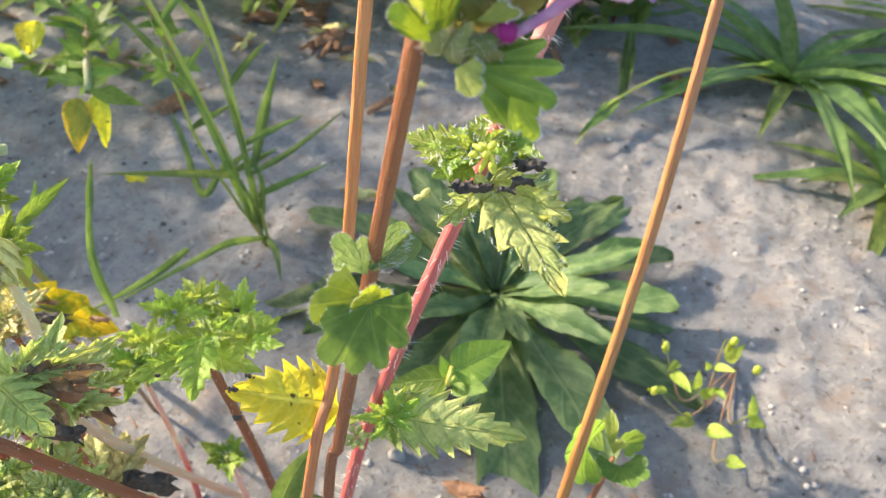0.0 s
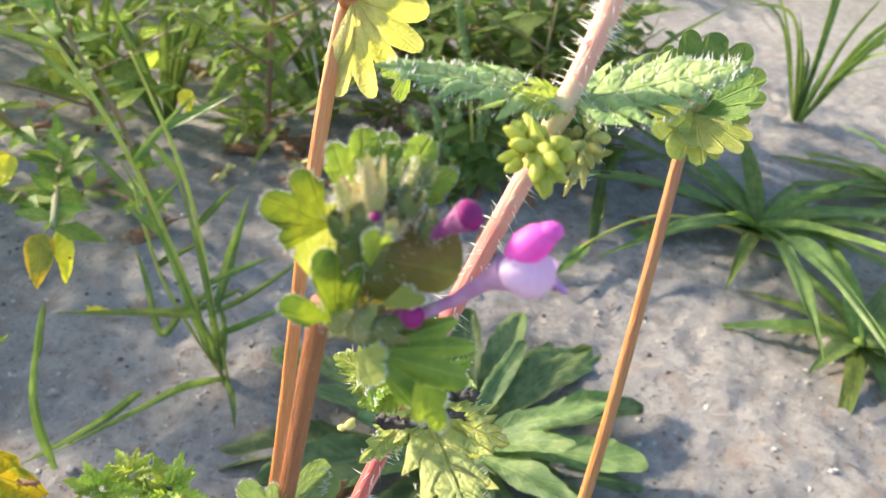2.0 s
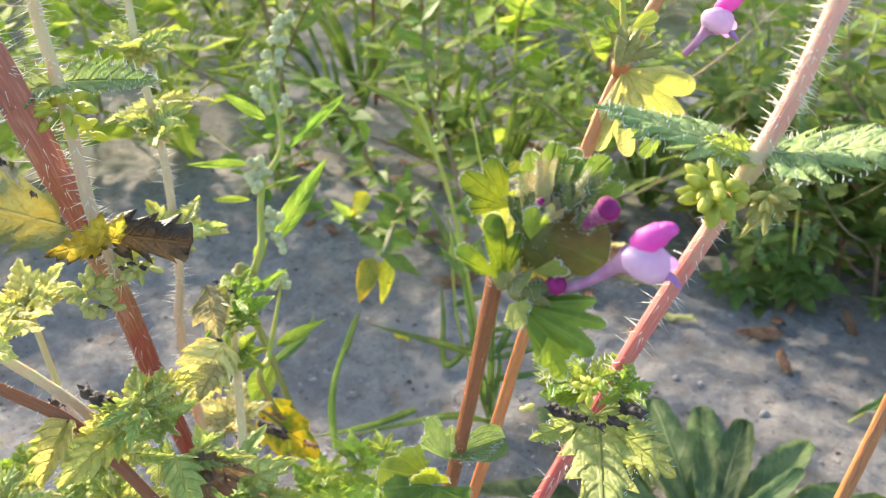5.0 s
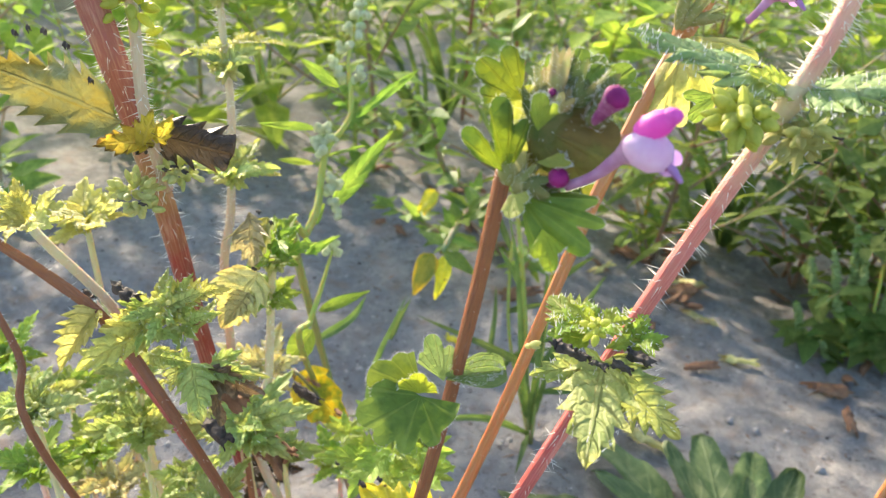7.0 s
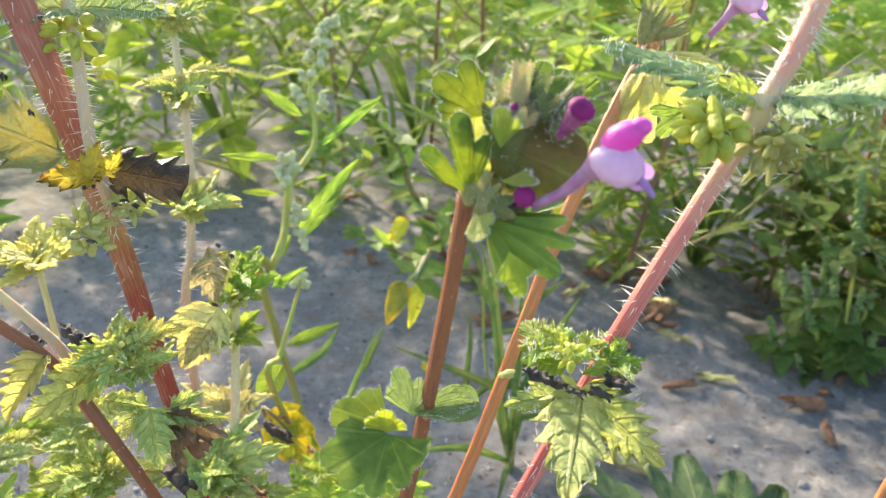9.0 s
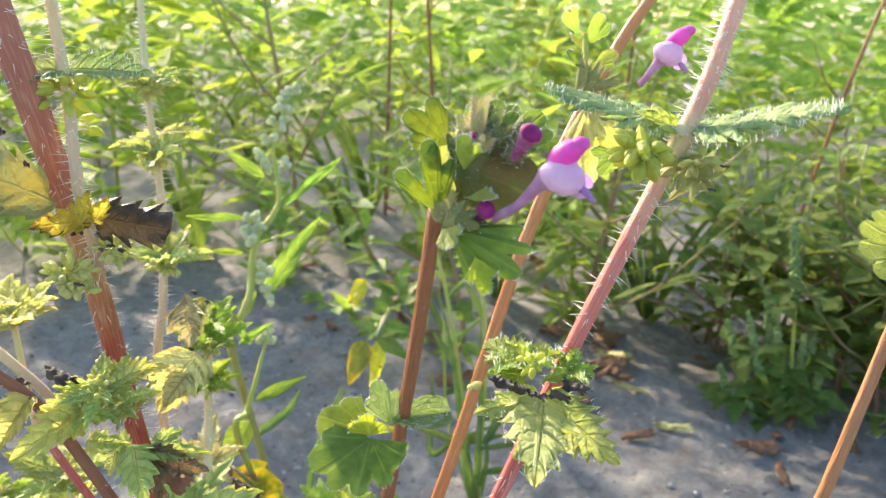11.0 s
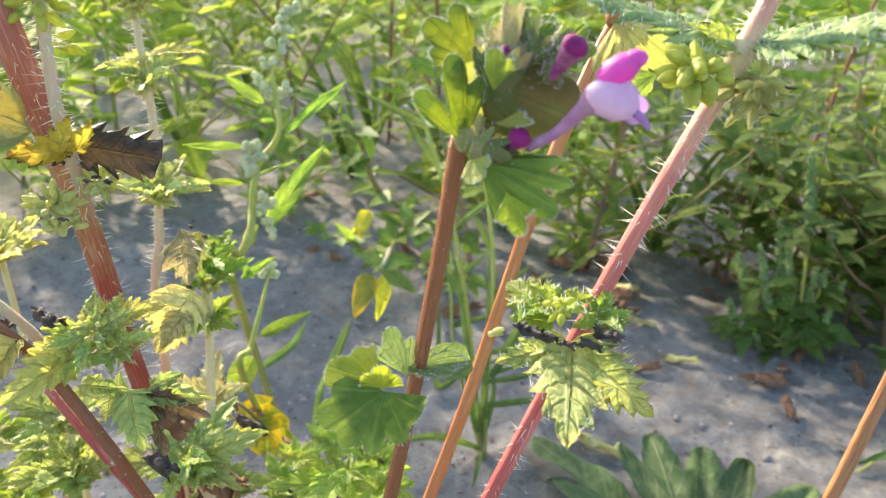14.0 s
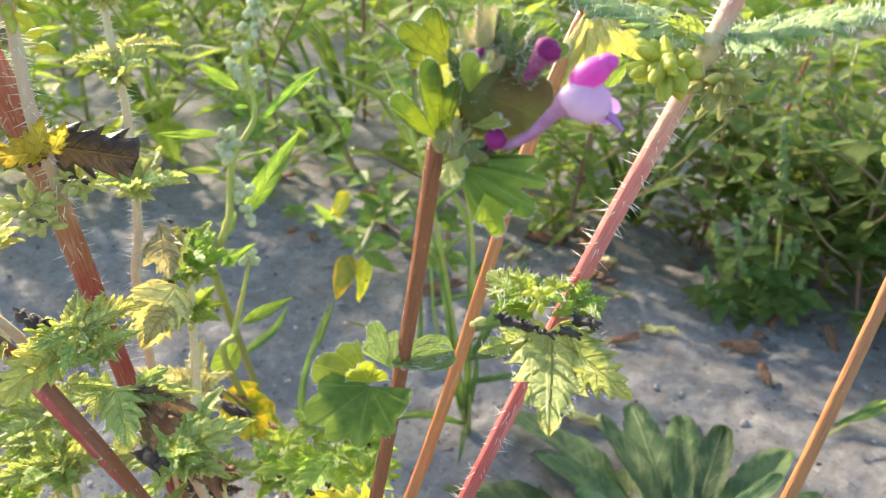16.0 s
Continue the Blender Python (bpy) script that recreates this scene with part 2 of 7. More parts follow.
M_HENBIT_MID = leaf_material("fresh_henbit_leaf", (0.15, 0.26, 0.055), (0.22, 0.33, 0.08), (0.36, 0.46, 0.18), fan=7, shine=0.40, rough=0.6, bump=0.9)
# yellow middle inside a dark rim: sun shining through, put into the colour
M_HENBIT_GLOW = leaf_material("sun_tinted_henbit_leaf", (0.13, 0.20, 0.020), (0.21, 0.28, 0.028), (0.30, 0.38, 0.07), fan=5, shine=0.24, edge=(0.06, 0.12, 0.025), rough=0.6, bump=0.9)
M_BRACT = leaf_material("brownish_henbit_bract", (0.15, 0.125, 0.055), (0.125, 0.155, 0.055), (0.22, 0.22, 0.10), fan=5, shine=0.34, rough=0.7)
# two more lit copies, brightened in the base colour
M_HENBIT_LIT = leaf_material("lit_henbit_leaf", (0.24, 0.30, 0.08), (0.35, 0.39, 0.14), (0.46, 0.50, 0.22), fan=7, shine=0.30, rough=0.6)
M_HENBIT_SUN = leaf_material("sun_yellow_henbit_leaf", (0.25, 0.36, 0.045), (0.36, 0.46, 0.07), (0.42, 0.50, 0.14), fan=7, shine=0.36, rough=0.6, bump=0.9)
M_GREYDRY = leaf_material("dry_pale_grey_leaf", (0.30, 0.285, 0.23), (0.44, 0.42, 0.36), (0.20, 0.17, 0.14), 6, shine=0.3, bump=1.0)
M_FLEABANE = leaf_material("fleabane_leaf", (0.08, 0.14, 0.065), (0.15, 0.215, 0.11), (0.20, 0.27, 0.15), 7, shine=0.28, rough=0.5, vary=0.6)
M_GRASS = leaf_material("grass_blade", (0.08, 0.14, 0.05), (0.12, 0.19, 0.07), (0.19, 0.28, 0.12), 1, shine=0.35, rough=0.4)
M_GOOSE = leaf_material("goosefoot_leaf", (0.12, 0.22, 0.05), (0.19, 0.30, 0.065), (0.3, 0.42, 0.14), 6, shine=0.42)
M_WEED = leaf_material("weed_foliage", (0.152, 0.245, 0.068), (0.240, 0.340, 0.102), (0.27, 0.38, 0.13), 5, shine=0.40, vary=0.5, rough=0.65, gloss=0.18)
M_WEED_DARK = leaf_material("dark_weed_foliage", (0.105, 0.175, 0.058), (0.165, 0.238, 0.085), (0.2, 0.3, 0.1), 5, shine=0.35, vary=0.5, rough=0.65, gloss=0.2)
M_WEED_LIGHT = leaf_material("bright_weed_foliage", (0.215, 0.330, 0.082), (0.325, 0.430, 0.120), (0.39, 0.5, 0.16), 5, shine=0.44, vary=0.5, rough=0.65, gloss=0.18)
M_CHICK = leaf_material("spurge_leaf", (0.24, 0.35, 0.07), (0.38, 0.46, 0.10), (0.5, 0.56, 0.2), 4, shine=0.4)

M_BUDGREEN = plain_material("green_flower_bud", (0.48, 0.55, 0.07), (0.64, 0.67, 0.14), 700, 0.45, 0.5)
M_JOINT = plain_material("pale_stem_joint", (0.70, 0.62, 0.36), (0.62, 0.48, 0.32), 600, 0.5, 0.2)
M_BUDOLIVE = plain_material("olive_flower_bud", (0.30, 0.30, 0.07), (0.46, 0.44, 0.14), 500, 0.5, 0.35)
M_BUDPALE = plain_material("pale_flower_bud", (0.50, 0.55, 0.16), (0.68, 0.68, 0.30), 700, 0.5, 0.45)
M_SPIKE = plain_material("green_flower_spike", (0.25, 0.38, 0.12), (0.40, 0.52, 0.22), 900, 0.8, 0.4, 0.9)
M_SEED = plain_material("mealy_seed_cluster", (0.56, 0.64, 0.36), (0.82, 0.86, 0.62), 1500, 0.8, 0.45, 0.9)
M_CALYX = plain_material("downy_calyx", (0.10, 0.16, 0.04), (0.21, 0.20, 0.07), 500, 0.8, 0.3)
M_CALYX_DOWN = plain_material("downy_yellow_green_calyx", (0.26, 0.30, 0.09), (0.38, 0.36, 0.16), 500, 0.8, 0.35)
M_CALYX_PALE = plain_material("pale_downy_calyx", (0.44, 0.33, 0.17), (0.34, 0.38, 0.12), 500, 0.8, 0.3)
M_PETAL = plain_material("lilac_petal", (0.78, 0.50, 0.74), (0.87, 0.68, 0.84), 300, 0.5, 0.4, 0.2)
M_PETAL_TUBE = plain_material("mauve_petal_tube", (0.50, 0.24, 0.44), (0.66, 0.42, 0.62), 400, 0.6, 0.35, 0.2)
M_PETAL_HOT = plain_material("magenta_petal", (0.76, 0.09, 0.54), (0.84, 0.18, 0.64), 300, 0.55, 0.4, 0.2)
M_PETAL_DARK = plain_material("purple_petal", (0.20, 0.003, 0.10), (0.28, 0.008, 0.15), 500, 0.7, 0.15, 0.3)
M_PETAL_DUSK = plain_material("dusky_pink_petal", (0.30, 0.05, 0.20), (0.46, 0.18, 0.36), 600, 0.7, 0.3, 0.3)
M_PETAL_VIOLET = plain_material("violet_petal", (0.46, 0.24, 0.60), (0.6, 0.38, 0.68), 400, 0.5, 0.4, 0.2)

M_STEM_PINK = stem_material("pink_nettle_stem", ((0, (0.36, 0.06, 0.05)), (0.36, (0.46, 0.085, 0.08)), (0.50, (0.56, 0.15, 0.14)), (0.58, (0.66, 0.25, 0.22)), (0.62, (0.74, 0.46, 0.35)), (0.645, (0.82, 0.70, 0.44)), (0.675, (0.78, 0.62, 0.42)), (0.71, (0.72, 0.40, 0.33)), (0.78, (0.80, 0.50, 0.40)), (1, (0.84, 0.58, 0.45))), (0.74, 0.40, 0.34))
M_STEM_RED = stem_material("red_nettle_stem", ((0, (0.24, 0.03, 0.03)), (0.40, (0.31, 0.045, 0.038)), (0.48, (0.40, 0.22, 0.085)), (0.555, (0.40, 0.22, 0.095)), (0.59, (0.37, 0.115, 0.085)), (0.72, (0.40, 0.15, 0.12)), (1, (0.44, 0.20, 0.16))), (0.60, 0.36, 0.26))
M_STEM_PALE = stem_material("pale_nettle_stem", ((0, (0.56, 0.38, 0.26)), (0.45, (0.66, 0.52, 0.34)), (0.75, (0.70, 0.64, 0.36)), (1, (0.66, 0.64, 0.28))), (0.74, 0.68, 0.48))
M_STEM_BROWN = stem_material("brown_henbit_stem", ((0, (0.22, 0.080, 0.034)), (0.5, (0.25, 0.092, 0.036)), (1, (0.29, 0.115, 0.048))), (0.17, 0.07, 0.04), 4, 0.5, 0.15)
M_STEM_ORANGE = stem_material("orange_henbit_stem", ((0, (0.40, 0.13, 0.055)), (0.45, (0.50, 0.205, 0.058)), (1, (0.54, 0.24, 0.08))), (0.58, 0.30, 0.12), 4, 0.45)
M_STEM_TAN = stem_material("tan_henbit_stem", ((0, (0.38, 0.165, 0.042)), (0.5, (0.42, 0.195, 0.055)), (1, (0.40, 0.17, 0.07))), (0.26, 0.105, 0.04), 4, 0.4)
M_STEM_GREEN = stem_material("green_weed_stem", ((0, (0.24, 0.24, 0.08)), (0.3, (0.40, 0.46, 0.08)), (1, (0.46, 0.54, 0.09))), (0.56, 0.60, 0.20), shine=0.7)
M_STEM_WOOD = stem_material("brownish_weed_stem", ((0, (0.25, 0.15, 0.1)), (0.5, (0.3, 0.2, 0.11)), (1, (0.2, 0.28, 0.08))), (0.4, 0.3, 0.2))


# ---- mesh helpers ----
class Shape:
    """Vertices, faces and surface coordinates gathered for one mesh."""

    def __init__(self):
        self.v, self.f, self.uv = [], [], []

    def put(self, verts, faces, uvs):
        k = len(self.v)
        self.v.extend(verts)
        self.f.extend(tuple(i + k for i in q) for q in faces)
        self.uv.extend(uvs)
        return self


def as_mesh(name, shape, mat, origin=(0, 0, 0)):
    me = bpy.data.meshes.new(name)
    o = Vector(origin)
    me.from_pydata([tuple(Vector(p) - o) for p in shape.v], [], shape.f)
    layer = me.uv_layers.new(name="UVMap")
    flat = np.array(shape.uv, dtype=np.float32)
    order = np.empty(len(me.loops), dtype=np.int32)
    me.loops.foreach_get("vertex_index", order)
    layer.data.foreach_set("uv", flat[order].ravel())
    me.polygons.foreach_set("use_smooth", [True] * len(me.polygons))
    me.materials.append(mat)
    me.update()
    return me


def thing(name, base, label, category, group="", kind=""):
    ob = new(name)
    ob.empty_display_size = 0.01
    ob.location = base
    return tagged(ob, label, category, group, kind)


def root_of(ob):
    while ob.parent:
        ob = ob.parent
    return ob


def part(name, shape, mat, parent, label=""):
    ob = new(name, as_mesh(name, shape, mat, root_of(parent).location))
    ob.parent = parent
    return tagged(ob, label)


def whole(name, shape, mat, base, label, category, group="", kind=""):
    ob = new(name, as_mesh(name, shape, mat, base))
    ob.location = base
    return tagged(ob, label, category, group, kind)


def spline(pts, steps=8):
    """A smooth line through control points."""
    p = [Vector(q) for q in pts]
    p = [p[0] * 2 - p[1]] + p + [p[-1] * 2 - p[-2]]
    out = []
    for i in range(1, len(p) - 2):
        a, b, c, d = p[i - 1:i + 3]
        for k in range(steps):
            t = k / steps
            out.append(0.5 * (2 * b + (c - a) * t + (2 * a - 5 * b + 4 * c - d) * t * t + (3 * b - a - 3 * c + d) * t ** 3))
    out.append(p[-2])
    return out


def frames_along(line):
    out, up = [], None
    for i, p in enumerate(line):
        w = (line[min(i + 1, len(line) - 1)] - line[max(i - 1, 0)]).normalized()
        if up is None:
            up = w.orthogonal().normalized()
        up = (up - w * up.dot(w)).normalized()
        out.append((p, w, up, w.cross(up)))
    return out


def tube(shape, pts, radii, sides=10, ridge=0.0, corners=4, steps=8):
    line = frames_along(spline(pts, steps))
    n = len(line)
    verts, faces, uvs = [], [], []
    for i, (p, w, a, b) in enumerate(line):
        k = i / (n - 1) * (len(radii) - 1)
        j = min(int(k), len(radii) - 2)
        r = radii[j] * (1 - k + j) + radii[j + 1] * (k - j)
        for s in range(sides + 1):
            th = 2 * math.pi * s / sides
            q = r * (1 + ridge * math.cos(corners * th))
            verts.append(p + a * (q * math.cos(th)) + b * (q * math.sin(th)))
            uvs.append((s / sides, i / (n - 1)))
    for i in range(n - 1):
        for s in range(sides):
            k = i * (sides + 1) + s
            faces.append((k, k + 1, k + sides + 2, k + sides + 1))
    for i, sign in ((0, -1), (n - 1, 1)):
        ring = [i * (sides + 1) + s for s in range(sides)]
        faces.append(tuple(ring if sign > 0 else ring[::-1]))
    return shape.put(verts, faces, uvs)


def cone(shape, p, w, length, r):
    a = w.orthogonal().normalized()
    b = w.cross(a)
    ring = [p + (a * math.cos(t) + b * math.sin(t)) * r for t in (0, 2.1, 4.2)]
    return shape.put(ring + [p + w * length], [(0, 1, 3), (1, 2, 3), (2, 0, 3)], [(0, 0)] * 4)


def hairs(shape, pts, radii, count, length, rnd, thick=0.0001, lo=0.0, hi=1.0):
    """Stiff hairs standing out of a stem."""
    line = frames_along(spline(pts, 8))
    for _ in range(count):
        k = rnd.uniform(lo, hi) * (len(line) - 1.001)
        p, w, a, b = line[int(k)]
        q = line[int(k) + 1][0]
        p = p.lerp(q, k - int(k))
        m = k / (len(line) - 1) * (len(radii) - 1)
        j = min(int(m), len(radii) - 2)
        r = radii[j] * (1 - m + j) + radii[j + 1] * (m - j)
        th = rnd.uniform(0, 6.283)
        way = a * math.cos(th) + b * math.sin(th)
        cone(shape, p + way * r * 0.9, (way + w * rnd.uniform(-0.5, 0.3)).normalized(), length * rnd.uniform(0.35, 1.15), thick)
    return shape


BALL = []
for _i in range(6):
    for _s in range(9):
        _a, _b = math.pi * _i / 5, 2 * math.pi * _s / 8
        BALL.append((math.sin(_a) * math.cos(_b), math.sin(_a) * math.sin(_b), math.cos(_a)))
BALL_FACES = [(i * 9 + s, i * 9 + 9 + s, i * 9 + 10 + s, i * 9 + 1 + s) for i in range(5) for s in range(8)]


def blob(shape, c, axis, half, wide, flat=1.0, taper=0.0):
    """A bud: half as long as `half` both ways along its axis."""
    w = Vector(axis).normalized()
    a = w.orthogonal().normalized()
    b = w.cross(a)
    c = Vector(c)
    verts = []
    for x, y, z in BALL:
        k = wide * (1 - taper * z)
        verts.append(c + a * (x * k) + b * (y * k * flat) + w * (z * half))
    return shape.put(verts, BALL_FACES, [(math.atan2(y, x) / 6.283 + 0.5, z * 0.5 + 0.5) for x, y, z in BALL])


def ovate(u):
    return (math.sin(math.pi * min(1, u) ** 0.62) ** 0.85 + 0.03) * (1 - 0.15 * u)


def lance(u):
    return math.sin(math.pi * u ** 0.8) ** 0.9 * (1 - 0.2 * u) + 0.02


def spoon(u):
    return 0.16 + 0.84 * math.sin(math.pi * max(0.0, min(1, (u - 0.02) * 0.98)) ** 1.35) ** 0.8 if u < 0.985 else 0.04


def strap(u):
    return (min(1.0, 0.55 + u * 2)) * (1 - u ** 2.6) + 0.02


def blunt(u):
    return min(1.0, u / 0.18 + 0.1) ** 0.6 * (1.0 if u < 0.72 else max(0.0, 1 - ((u - 0.72) / 0.28) ** 2.2) ** 0.5) + 0.02


def rhomb(u):
    return min(u / 0.38, (1 - u) / 0.62) ** 0.85 * 1.0 + 0.02 if 0 < u < 1 else 0.02


def leaf(shape, base, tip, face, width, form=ovate, teeth=0, depth=0.3, fold=0.2, droop=0.12, quilt=0.0, ribs=8, curl=0.0, wave=0.0, seed=0.0, nv=4, per=4, rows=14, stalk=0.0, twist=0.0):
    """A leaf blade from base to tip that turns its upper side to `face`."""
    base, tip = Vector(base), Vector(tip)
    X = tip - base
    L = X.length
    X.normalize()
    N = Vector(face)
    N = (N - X * N.dot(X)).normalized()
    Y = N.cross(X)
    n = teeth * per if teeth else rows
    verts, faces, uvs = [], [], []
    cols = 2 * nv + 1
    for i in range(n + 1):
        u = i / n
        h = width / 2 * form(u)
        s = ((i % per) / (per - 0.6)) if teeth else 0.0
        fade = min(1.0, u * 5, (1 - u) * 6) if teeth else 0
        for j in range(cols):
            v = (j - nv) / nv
            e = abs(v)
            bite = depth * fade * (1 - s) * (e ** 2.5)
            y = v * h * (1 - bite)
            x = u * L + (depth * fade * s * (e ** 2.5)) * h * 0.75
            z = fold * abs(y) - droop * L * u * u * (1 if droop < 0 else 1) - curl * h * e * e
            if quilt:
                z += quilt * h * abs(math.cos(math.pi * (u * ribs - 0.45 * 0.45 * ribs * e))) ** 0.7 * (e ** 0.5) * (1.1 - 0.6 * e) * (0.62 + 0.38 * abs(math.cos(math.pi * 2.0 * e)))
            if wave:
                z += wave * L * noise.noise((u * 3.1 + seed * 7.3, v * 1.3, seed * 3.7)) * (0.25 + e)
                x += wave * L * 0.3 * noise.noise((u * 2.7 + seed, v * 1.1 + 9, seed))
            if twist:
                ca, sa = math.cos(twist * u), math.sin(twist * u)
                y, z = y * ca - z * sa, y * sa + z * ca
            verts.append(base + X * x + Y * y + N * z)
            uvs.append((u, v * 0.5 + 0.5))
    for i in range(n):
        for j in range(cols - 1):
            k = i * cols + j
            faces.append((k, k + 1, k + cols + 1, k + cols))
    shape.put(verts, faces, uvs)
    if stalk:
        tube(shape, [base - X * stalk, base - X * stalk * 0.5 + N * 0.0002, base + X * 0.12 * L], [0.0005, 0.0005, 0.0002], 6, steps=3)
    return shape


def edge_hairs(shape, base, tip, face, width, count, length, rnd, thick=0.0001, fold=0.2, droop=0.1):
    """Stinging hairs on the upper side and the rim of a nettle leaf."""
    base, tip = Vector(base), Vector(tip)
    X = (tip - base)
    N = Vector(face)
    N = (N - X * (N.dot(X) / X.length_squared)).normalized()
    Y = N.cross(X.normalized())
    for _ in range(count):
        u, v = rnd.uniform(0.05, 0.95), rnd.choice((-1, 1)) * rnd.random() ** 0.5
        p = base + X * u + Y * (v * width / 2 * ovate(u) * 0.9) + N * (fold * abs(v) * width / 2 * ovate(u) * 0.9 - droop * X.length * u * u)
        cone(shape, p, (N + Y * v * rnd.uniform(0, 0.9) + X.normalized() * rnd.uniform(-0.2, 0.5)).normalized(), length * rnd.uniform(0.5, 1.2), thick)
    return shape


def fan(shape, base, tip, face, spread=230, lobes=7, notch=0.16, cup=0.15, pleat=0.025, wide=1.0, seed=0.0, rings=7, fold=0.0):
    """A round scalloped leaf whose stalk joins at base; its middle lobe ends at tip."""
    base, tip = Vector(base), Vector(tip)
    X = tip - base
    R = X.length
    X.normalize()
    N = Vector(face)
    N = (N - X * N.dot(X)).normalized()
    Y = N.cross(X)
    per = 8
    n = lobes * per
    verts, faces, uvs = [], [], []
    for i in range(rings + 1):
        q = i / rings
        for j in range(n + 1):
            t = j / n
            th = radians(spread) * (t - 0.5)
            lob = abs(math.sin(math.pi * lobes * t)) ** 0.55
            r = R * q * (1 - 0.30 * abs(2 * t - 1) ** 1.5) * (1 - notch * (q ** 3) * (1 - lob))
            x, y = r * math.cos(th), r * math.sin(th) * wide
            z = cup * R * (q * q) + pleat * R * q * (lob - 0.5) + 0.07 * R * noise.noise((x / R * 2 + seed * 5, y / R * 2, seed))
            z += fold * abs(y)
            verts.append(base + X * x + Y * y + N * z)
            uvs.append((q, t))
    for i in range(rings):
        for j in range(n):
            k = i * (n + 1) + j
            faces.append((k, k + 1, k + n + 2, k + n + 1))
    return shape.put(verts, faces, uvs)


def lobed(shape, base, tip, face, lobes, cup=0.1, crease=0.05, seed=0.0, rings=8, floor=0.66, curl=0.0):
    """A round-lobed leaf. lobes: (degrees from the middle line, reach, half width in degrees) for each lobe."""
    base, tip = Vector(base), Vector(tip)
    X = tip - base
    R = X.length
    X.normalize()
    N = Vector(face)
    N = (N - X * N.dot(X)).normalized()
    Y = N.cross(X)
    lo, hi = min(a - w for a, q, w in lobes), max(a + w for a, q, w in lobes)
    n = int((hi - lo) / 3.0)
    verts, faces, uvs = [], [], []
    for i in range(rings + 1):
        q = i / rings
        for j in range(n + 1):
            deg = lo + (hi - lo) * j / n
            reach = max(floor, max(r * max(0.0, 1 - abs((deg - a) / w) ** 2.4) ** 0.45 for a, r, w in lobes))
            near = min(abs(deg - a) / w for a, r, w in lobes)
            r = R * q * (floor + (reach - floor) * q ** 1.5)
            th = radians(deg)
            z = cup * R * q * q - crease * R * q * min(1.0, near) ** 2 + 0.06 * R * noise.noise((math.cos(th) * q * 3 + seed * 5, math.sin(th) * q * 3, seed)) - curl * R * q ** 4
            verts.append(base + X * (r * math.cos(th)) + Y * (r * math.sin(th)) + N * z)
            uvs.append((q, j / n))
    for i in range(rings):
        for j in range(n):
            k = i * (n + 1) + j
            faces.append((k, k + 1, k + n + 2, k + n + 1))
    return shape.put(verts, faces, uvs)


def crumple(shape, c, size, rnd, n=9, stretch=(1, 1, 0.6)):
    """A dried, rolled-up scrap of leaf."""
    c = Vector(c)
    s0 = rnd.uniform(0, 50)
    verts, faces, uvs = [], [], []
    for i in range(n + 1):
        for j in range(n + 1):
            u, v = i / n - 0.5, j / n - 0.5
            a = v * 4.4
            p = Vector((u * 2.0 + 0.3 * noise.noise((u * 4, v * 4, s0)), math.sin(a) * (0.45 + 0.4 * noise.noise((u * 3, s0, v * 2))), math.cos(a) * 0.4 + 0.5 * noise.noise((u * 5 + s0, v * 5, 3.0))))
            p = Vector((p.x * stretch[0], p.y * stretch[1], p.z * stretch[2]))
            if i in (0, n):
                p *= rnd.uniform(0.75, 1.25)
            verts.append(c + p * size)
            uvs.append((i / n, j / n))
    for i in range(n):
        for j in range(n):
            k = i * (n + 1) + j
            faces.append((k, k + 1, k + n + 2, k + n + 1))
    return shape.put(verts, faces, uvs)


# ---- ground ----
def soil_height(x, y):
    h = 0.010 * noise.noise((x * 3.1, y * 3.1, 1.7)) + 0.005 * noise.noise((x * 11, y * 11, 4.2))
    h += 0.0032 * noise.noise((x * 38, y * 38, 8.1)) + 0.0024 * noise.noise((x * 95, y * 95, 2.6))
    return h


def build_ground():
    def axis(lo, hi, fine, far):
        a = list(np.arange(lo, hi, fine))
        s, x = fine, a[-1]
        while x < far:
            s *= 1.22
            x += s
            a.append(x)
        s, x = fine, lo
        while x > -far:
            s *= 1.22
            x -= s
            a.insert(0, x)
        return a
    xs, ys = axis(-0.62, 0.46, 0.0036, 260.0), axis(0.06, 0.92, 0.0036, 260.0)
    s = Shape()
    w = len(xs)
    for y in ys:
        for x in xs:
            z = soil_height(x, y) if abs(x) < 6 and abs(y) < 7 else 0.0
            s.v.append((x, y, z))
            s.uv.append((x, y))
    s.f = [(j * w + i, j * w + i + 1, (j + 1) * w + i + 1, (j + 1) * w + i) for j in range(len(ys) - 1) for i in range(w - 1)]
    whole("ground", s, M_SAND, (0, 0, 0), "dry grey sandy soil with small lumps and crumbs", "ground", kind="structure")


build_ground()


def on_soil(x, y, z=0.0):
    return Vector((x, y, soil_height(x, y) + z))


def rough_stone(shape, c, r, rnd, flat=0.7):
    s0 = rnd.uniform(0, 90)
    verts = []
    for x, y, z in BALL:
        k = r * (1 + 0.85 * noise.noise((x * 1.5 + s0, y * 1.5, z * 1.5)) + 0.3 * noise.noise((x * 4 + s0, y * 4, z * 4)))
        verts.append(Vector(c) + Vector((x * k, y * k * 0.85, z * k * flat)))
    return shape.put(verts, BALL_FACES, [(0.5, 0.5)] * len(verts))


